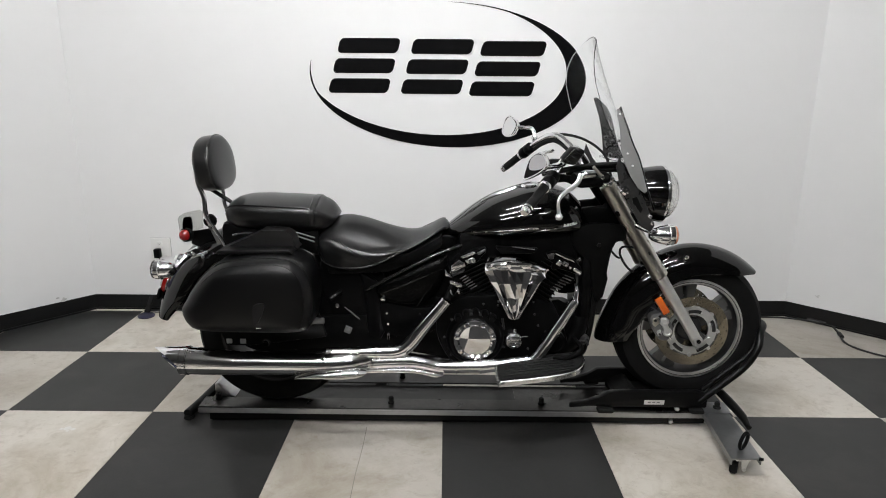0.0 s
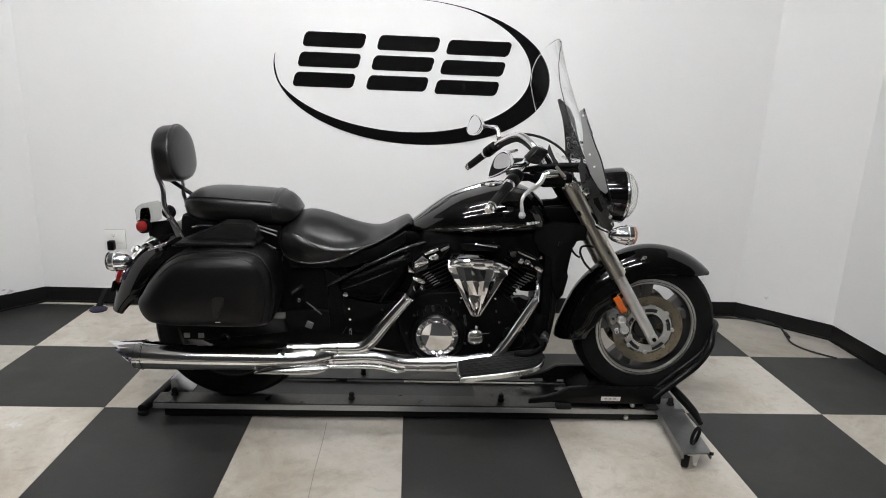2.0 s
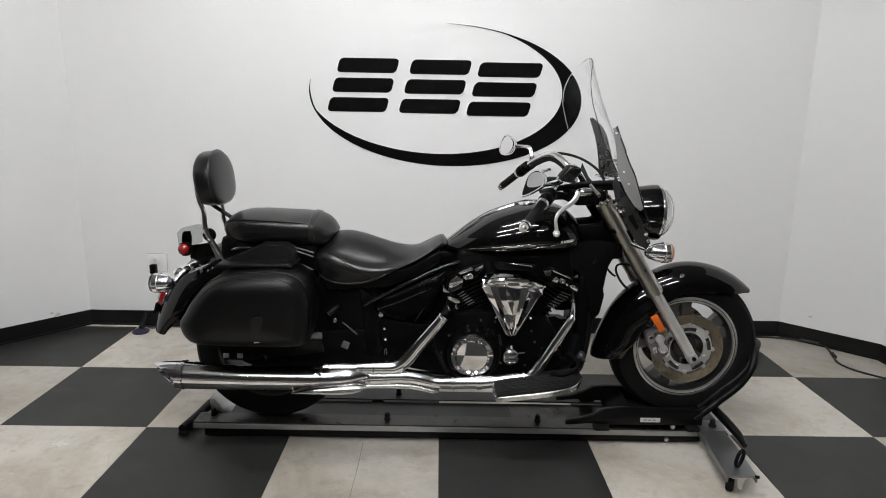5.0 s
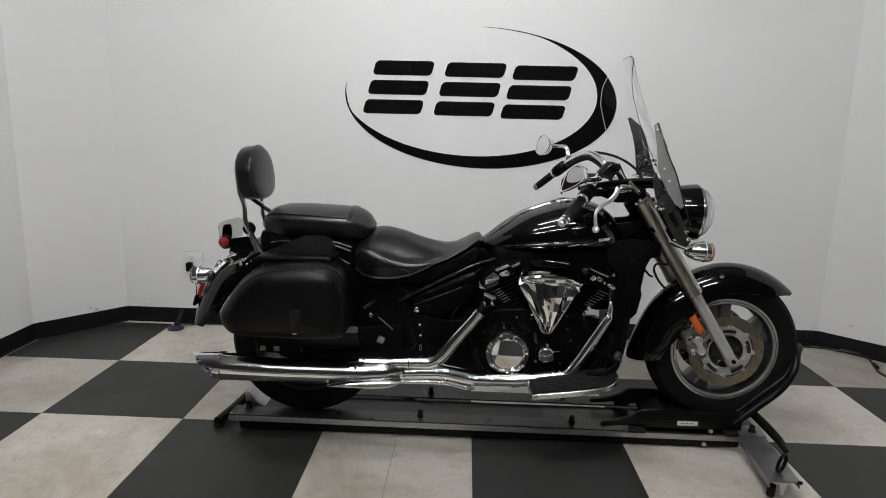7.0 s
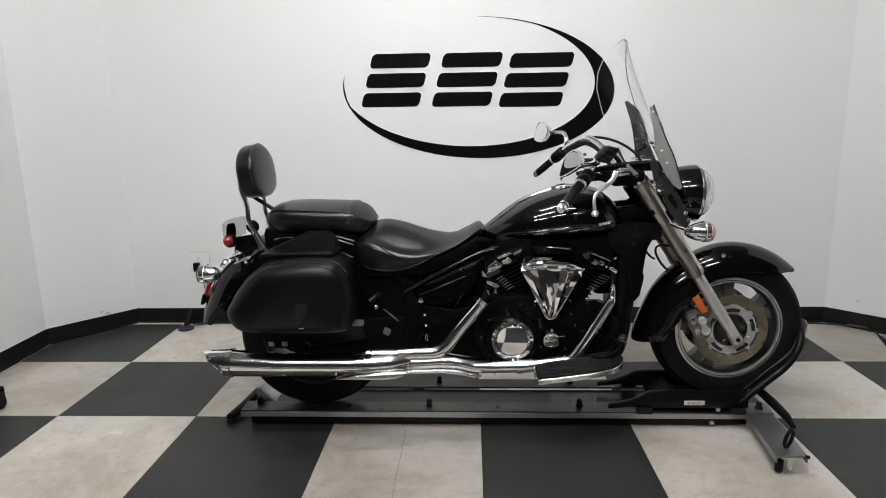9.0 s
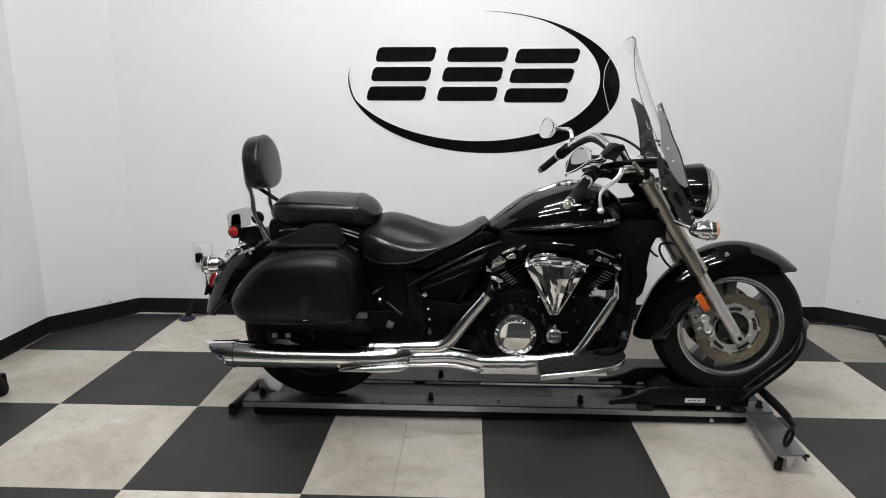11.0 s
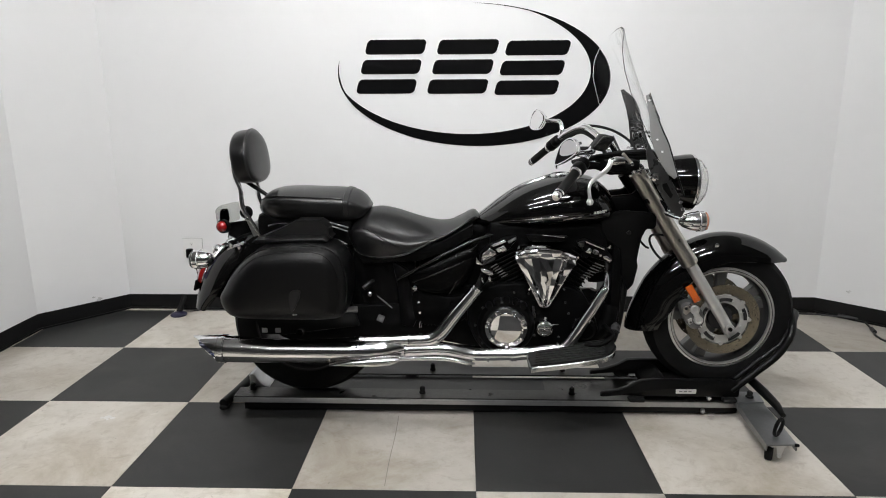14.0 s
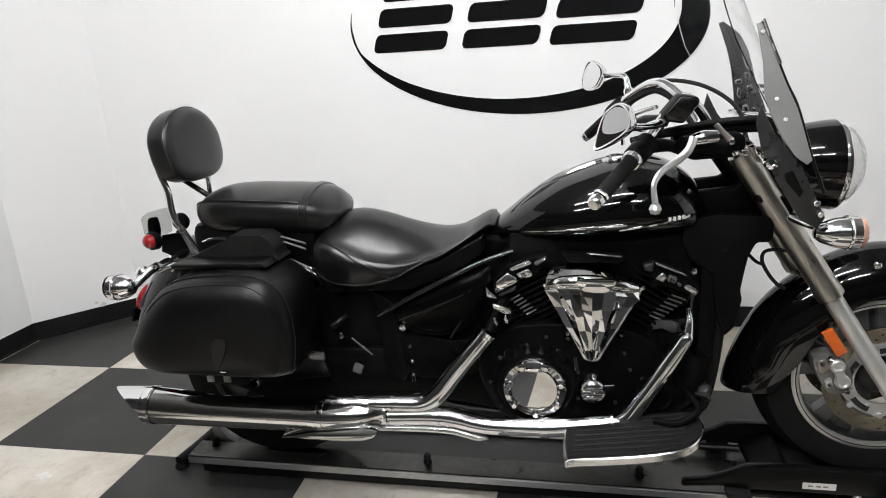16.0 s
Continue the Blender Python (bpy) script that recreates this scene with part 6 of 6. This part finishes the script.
part("loop_brace", tube([mir(p) for p in [(1.05, Y0 - 0.075, 0.150), (1.13, Y0 - 0.075, 0.225), (1.22, Y0 - 0.070, 0.305), (1.256, Y0 - 0.05, 0.375)]], 0.010, 12), M_STEEL, dolly)
part("wheel_rest", slab([(0.70, 0.110), (0.77, 0.140), (0.79, 0.132), (0.74, 0.088), (0.70, 0.088)], Y0 - 0.095, Y0 + 0.095, 0.004), M_MATT, dolly)
part("wheel_rest", box(0.70, 1.04, Y0 - 0.095, Y0 + 0.095, 0.086, 0.1035, 0.004), M_RUBBER, dolly, "black steel wheel rest")
st = part("sticker", box(0.803, 0.883, Y0 - 0.1245, Y0 - 0.1225, 0.107, 0.126, 0.0008, 1), M_LABEL, dolly, "pale warning sticker")
for k in range(3):
    part("print_bar", box(0.816 + 0.018 * k, 0.828 + 0.018 * k, Y0 - 0.1255, Y0 - 0.1244, 0.115, 0.119), M_INK, st)
for x, y, z in ((0.940, 0.522, 0.084), (0.925, 0.536, 0.020)):
    part("bolt_head", bolt(x, y, z, 0.010, 0.012), M_CAST, dolly)
# the outrigger that carries a caster
arm = bmesh.new()
prism([(1.038, 0.520), (1.139, 0.520), (1.111, 0.170), (1.004, 0.165)], 0.078, 0.084, arm)
prism([(1.048, 0.565), (1.149, 0.565), (1.137, 0.475), (1.036, 0.470)], 0.0845, 0.090, arm)
part("outrigger", arm, M_PLATE, dolly, "brushed aluminium outrigger plate", smooth=False)
for x0, x1, y1 in ((1.006, 1.038, 0.505), (1.108, 1.132, 0.42)):
    eb = bmesh.new()
    prism([(x0, 0.170), (x0 + 0.005, 0.170), (x1 + 0.005, y1), (x1, y1)], 0.058, 0.0785, eb)
    part("outrigger_edge", eb, M_PLATE, dolly, smooth=False)
part("outrigger_lip", tube([(1.103, 0.172, 0.080), (1.117, 0.168, 0.080)], 0.006, 8, 0), M_STEEL, dolly)
part("knob", turn([(0, 0), (0.015, 0), (0.015, 0.006), (0.010, 0.010), (0.011, 0.022), (0.008, 0.027), (0, 0.027)], (1.098, 0.515, 0.089), "z", 16), M_RUBBER, dolly, "black clamp knob")
hk = [(1.070 + 0.014 * math.cos(a) + 0.006 * math.sin(a), 0.224 + 0.006 * math.cos(a), 0.119 + 0.032 * math.sin(a)) for a in np.linspace(0, 2 * math.pi, 25)]
part("tie_ring", tube(hk, 0.0065, 8, 0), M_STEEL, dolly, "black oval tie ring")
part("diagonal_bar", tube([(1.110, 0.60, 0.150), (1.135, 0.50, 0.128), (1.155, 0.42, 0.106), (1.155, 0.36, 0.092)], [0.016, 0.018, 0.016, 0.010], 12), M_STEEL, dolly, "black diagonal bar")
cas = part("caster", turn([(0, -0.013), (0.022, -0.013), (0.0275, -0.009), (0.0275, 0.009), (0.022, 0.013), (0, 0.013)], (1.040, 0.212, 0.0278), (0.85, -0.5, 0), 24), M_RUBBER, dolly, "black rubber caster wheel")
cb = box(1.028, 1.080, 0.176, 0.240, 0.066, 0.078, 0.003)
slab([(1.050, 0.070), (1.080, 0.070), (1.068, 0.024), (1.056, 0.024)], 0.184, 0.188, 0.001, 1, cb)
turn([(0, 0), (0.007, 0), (0.007, 0.005), (0, 0.005)], (1.062, 0.184, 0.030), (0, -1, 0), 6, cb)
part("caster_fork", cb, M_CAST, cas, "zinc caster fork")

# ---- small things on the floor ----
cw = new("caster_wheel")
tagged(cw, "black rubber caster wheel on the floor by the side wall", "caster")
for nm, bm_, mt in (("tyre", turn([(0.022, -0.014), (0.040, -0.014), (0.045, -0.008), (0.046, 0), (0.045, 0.008), (0.040, 0.014), (0.022, 0.014)], (-2.135, 0.668, 0.0465), (0.35, 1, 0), 28), M_RUBBER),
                    ("hub", turn([(0, -0.012), (0.024, -0.012), (0.024, 0.012), (0, 0.012)], (-2.135, 0.668, 0.0465), (0.35, 1, 0), 20), M_PLASTIC),
                    ("fork", box(-2.19, -2.12, 0.645, 0.693, 0.094, 0.102, 0.002), M_STEEL)):
    part(nm, bm_, mt, cw)
part("fork_leg", box(-2.150, -2.120, 0.640, 0.646, 0.045, 0.096, 0.001, 1), M_STEEL, cw)
part("fork_leg", box(-2.150, -2.120, 0.692, 0.698, 0.045, 0.096, 0.001, 1), M_STEEL, cw)

ft = new("rubber_stop")
tagged(ft, "small dark blue-black rubber stop on the floor by the baseboard", "door stop")
part("base", turn([(0, 0.0), (0.045, 0.0), (0.048, 0.008), (0.040, 0.016), (0.022, 0.022), (0, 0.024)], (-1.765, 1.735, 0.0), "z", 28), M_BLUE, ft)
part("post", tube([(-1.765, 1.745, 0.020), (-1.760, 1.785, 0.065), (-1.755, 1.815, 0.10)], [0.016, 0.014, 0.014], 14), M_RUBBER, ft)

wire = new("power_cable")
tagged(wire, "black power cable with inline plugs on the floor", "cable")
P = [(1.55, 1.80), (1.75, 1.797), (1.94, 1.797), (2.07, 1.782), (2.175, 1.729), (2.245, 1.670), (2.23, 1.58), (2.20, 1.495), (2.175, 1.42), (2.18, 1.35), (2.22, 1.28), (2.30, 1.20)]
part("cord", tube([(x, y, 0.0055) for x, y in P], 0.0055, 8, 8), M_CABLE, wire)
part("plug", tube([(2.150, 1.742, 0.012), (2.230, 1.685, 0.012)], 0.012, 12, 0), M_CABLE, wire, "black inline plug")
part("plug", tube([(2.212, 1.530, 0.011), (2.196, 1.475, 0.011)], 0.011, 12, 0), M_CABLE, wire, "black inline plug")

# ---- the wall outlet and its hanging cord ----
outlet = new("wall_outlet")
tagged(outlet, "white wall outlet plate with a black plug and hanging cord", "wall outlet")
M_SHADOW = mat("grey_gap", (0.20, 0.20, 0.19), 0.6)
M_OUTLET = mat("white_outlet_plastic", (0.80, 0.80, 0.785), 0.35, var=0.02)
# A grey slab behind the plate stands in for its thin shadow outline.
part("gasket", box(-1.7432, -1.6238, 1.8635, 1.8675, 0.3328, 0.4452, 0.0), M_SHADOW, outlet, "thin grey slab for the shadow outline of the plate")
part("plate", box(-1.742, -1.625, 1.859, 1.8645, 0.334, 0.444, 0.002), M_OUTLET, outlet)
for z in (0.412, 0.364):
    face = part("socket", box(-1.706, -1.674, 1.8575, 1.860, z - 0.013, z + 0.013, 0.001), M_OUTLET, outlet)
    for x in (-1.697, -1.684):
        part("slot", box(x - 0.0010, x + 0.0010, 1.8570, 1.8577, z - 0.001, z + 0.006), M_SHADOW, face)
    part("slot", turn([(0, 0), (0.0028, 0), (0.0028, 0.0008), (0, 0.0008)], (-1.690, 1.8577, z - 0.007), (0, -1, 0), 10), M_INK, face)
part("plug", box(-1.716, -1.679, 1.822, 1.857, 0.328, 0.384, 0.006), M_PLASTIC, outlet, "black plug-in adapter")
part("cord", tube([(-1.692, 1.84, 0.330), (-1.684, 1.845, 0.290), (-1.670, 1.850, 0.250), (-1.667, 1.852, 0.205)], 0.003, 8, 6), M_CABLE, outlet, "thin black cord")
part("cord", tube([(-1.660, 1.850, 0.142), (-1.652, 1.848, 0.09), (-1.645, 1.838, 0.03), (-1.650, 1.815, 0.006), (-1.690, 1.785, 0.005), (-1.725, 1.765, 0.012)], 0.003, 8, 6), M_CABLE, outlet, "thin black cord")
part("cord_end", tube([(-1.667, 1.851, 0.208), (-1.664, 1.850, 0.175), (-1.660, 1.850, 0.140)], [0.006, 0.010, 0.007], 12, 4), M_CABLE, outlet, "black cord connector")

outlet.matrix_basis = Matrix.Translation((-0.012, 0.004, 0.004))

# ---- scuffs on the side walls, and a paper strip ----
M_SMUDGE = mat("grey_scuff", (0.58, 0.58, 0.57), 0.6, var=0.2, scale=40)


def scuff(x, y, z, along, spread):
    """A few thin uneven streaks on a wall."""
    rnd = random.Random(int(z * 1000))
    b = bmesh.new()
    d = Vector(along).normalized()
    out = Vector((-d.y, d.x, 0))
    if out.y > 0:
        out = -out
    for k in range(5):
        c = Vector((x, y, z)) + d * rnd.uniform(-1, 1) * spread + Vector((0, 0, rnd.uniform(-0.5, 0.6) * spread)) + out * 0.0008
        L, h = rnd.uniform(0.3, 0.8) * spread, rnd.uniform(0.25, 0.5) * spread
        ring = [c + d * L * math.cos(a) * rnd.uniform(0.75, 1.1) + Vector((0, 0, h * math.sin(a) * rnd.uniform(0.7, 1.2))) for a in np.linspace(0, 2 * math.pi, 12, endpoint=False)]
        loft([[p for p in ring], [c + (p - c) * 0.8 + out * 0.0004 for p in ring]], b)
    tagged(obj("wall_scuff", b, M_SMUDGE), "faint grey scuff low on the white wall", "wall mark", kind="structure")


scuff(-2.407, 1.545, 0.120, (0.70, 0.72, 0), 0.018)
scuff(-2.244, 1.712, 0.110, (0.70, 0.72, 0), 0.020)
scuff(2.162, 1.691, 0.175, (0.70, -0.71, 0), 0.012)
strip = tagged(obj("paper_strip", prism([(-2.331, 1.640), (-2.323, 1.637), (-2.307, 1.700), (-2.315, 1.702)], 0.0, 0.0015), M_LABEL, smooth=False), "thin white paper strip on the floor by the baseboard", "paper strip")

# ---- the wall emblem ----
emblem = new("wall_emblem")
tagged(emblem, "black oval swoosh emblem with slanted bars on white wall", "wall emblem")


def wall_y(x):
    return BL.y + (x - BL.x) * (BR.y - BL.y) / (BR.x - BL.x)


def decal(name, outline, holes=(), lift=0.003):
    """A flat cut vinyl piece on the wall, with holes."""
    b = bmesh.new()
    edges = []
    for loop_ in [outline, *holes]:
        vs = [b.verts.new((x, wall_y(x) - lift, z)) for x, z in loop_]
        edges += [b.edges.new((vs[i], vs[(i + 1) % len(vs)])) for i in range(len(vs))]
    bmesh.ops.triangle_fill(b, edges=edges, use_beauty=True, use_dissolve=False)
    r = bmesh.ops.extrude_face_region(b, geom=b.faces[:])
    for v in r["geom"]:
        if isinstance(v, bmesh.types.BMVert):
            v.co.y += 0.002
    return part(name, b, M_VINYL, emblem, "matt black cut vinyl", smooth=False)


def ellipse(c, ax, turned, a):
    """A point of a turned ellipse."""
    u, v, q = ax[0] * math.cos(a), ax[1] * math.sin(a), radians(turned)
    return Vector((c[0] + u * math.cos(q) - v * math.sin(q), c[1] + u * math.sin(q) + v * math.cos(q)))


# the crescent between two ovals that touch at its tips
OUT_C, OUT_AX, OUT_T = (0.0128, 1.3889), (0.7712, 0.3906), -1.91
IN_C, IN_AX, IN_T = (-0.0586, 1.4344), (0.7304, 0.3670), -2.66
ow, iw = [], []
for t in np.linspace(0, 1, 120):
    p = ellipse(OUT_C, OUT_AX, OUT_T, radians(171 + 280 * t))
    d = p - Vector(IN_C)
    q = radians(-IN_T)
    u, v = d.x * math.cos(q) - d.y * math.sin(q), d.x * math.sin(q) + d.y * math.cos(q)
    k = math.hypot(u / IN_AX[0], v / IN_AX[1])
    e = Vector(IN_C) + d / max(k, 1.0)
    w = max((p - e).length, 0.009 * min(1.0, t / 0.05, (1 - t) / 0.12)) + 0.0008
    e = p - d.normalized() * w
    ow.append((p.x, p.y))
    iw.append((e.x, e.y))
b = bmesh.new()
va = [b.verts.new((x, wall_y(x) - 0.003, z)) for x, z in ow]
vb = [b.verts.new((x, wall_y(x) - 0.003, z)) for x, z in iw]
vc = [b.verts.new((x, wall_y(x) - 0.001, z)) for x, z in ow]
vd = [b.verts.new((x, wall_y(x) - 0.001, z)) for x, z in iw]
for i in range(len(ow) - 1):
    b.faces.new((va[i], va[i + 1], vb[i + 1], vb[i]))
    b.faces.new((va[i], vc[i], vc[i + 1], va[i + 1]))
    b.faces.new((vb[i], vb[i + 1], vd[i + 1], vd[i]))
part("swoosh", b, M_VINYL, emblem, "black crescent swoosh", smooth=False)


def rounded(x0, x1, z0, z1, r, shear, n=5, zref=1.28):
    out = []
    for cx, cz, a0 in ((x1 - r, z1 - r, 0), (x0 + r, z1 - r, 90), (x0 + r, z0 + r, 180), (x1 - r, z0 + r, 270)):
        for k in range(n + 1):
            a = radians(a0 + 90 * k / n)
            x, z = cx + r * math.cos(a), cz + r * math.sin(a)
            out.append((x + (z - zref) * shear, z))
    return out


for x0, x1, dz in ((-0.664, -0.330, 0.006), (-0.258, 0.077, 0.003), (0.126, 0.478, -0.006)):
    zb, h = 1.290 + dz, 0.294
    for lo, hi in ((0.0, 0.27), (0.365, 0.635), (0.73, 1.0)):
        decal("emblem_bar", rounded(x0, x1, zb + h * lo, zb + h * hi, 0.024, 0.27))

# ---- floor tiles ----
floor = obj("floor", box(-5.7, 5.7, FRONT - 0.1, 2.05, -0.06, -0.004), M_TILE_D, smooth=False)
tagged(floor, "checkered floor of large charcoal and cream tiles", "floor", kind="structure")


def tile_mesh(material, name):
    b = box(-S / 2 + 0.0006, S / 2 - 0.0006, -S / 2 + 0.0006, S / 2 - 0.0006, -0.004, 0.0, 0.0008, 1)
    me = bpy.data.meshes.new(name)
    b.to_mesh(me)
    b.free()
    me.materials.append(material)
    return me


T_D, T_L = tile_mesh(M_TILE_D, "dark_tile"), tile_mesh(M_TILE_L, "light_tile")
for i in range(-5, 4):
    for j in range(-8, 4):
        dark = (i + j) % 2 == 0
        o = new("tile", T_D if dark else T_L)
        o.parent = floor
        o.location = ((i + 0.5) * S, (j + 0.5) * S, 0)
        o["label"] = "charcoal floor tile" if dark else "cream floor tile, lightly stained"
M_SEAM = mat("tile_seam", (0.20, 0.185, 0.16), 0.7)
M_SPOT = mat("white_paint_spot", (0.64, 0.63, 0.60), 0.3, var=0.05, scale=30)
crack = tagged(obj("floor_crack", tube([(-0.305, 0.50, 0.0002), (-0.303, 0.35, 0.0002), (-0.306, 0.18, 0.0002), (-0.304, 0.02, 0.0002)], 0.0011, 6, 3), M_SEAM), "hairline crack across a cream floor tile", "floor crack", kind="structure")
spot = bmesh.new()
for x, y, r in ((-1.495, 0.470, 0.015), (-1.470, 0.464, 0.010), (-1.516, 0.464, 0.007), (-1.485, 0.450, 0.006)):
    turn([(0, 0.0006), (r * 0.8, 0.0005), (r, 0.0)], (x, y, 0.0), "z", 14, spot)
tagged(obj("floor_spot", spot, M_SPOT), "glossy white scuff on a cream floor tile", "floor mark", kind="structure")
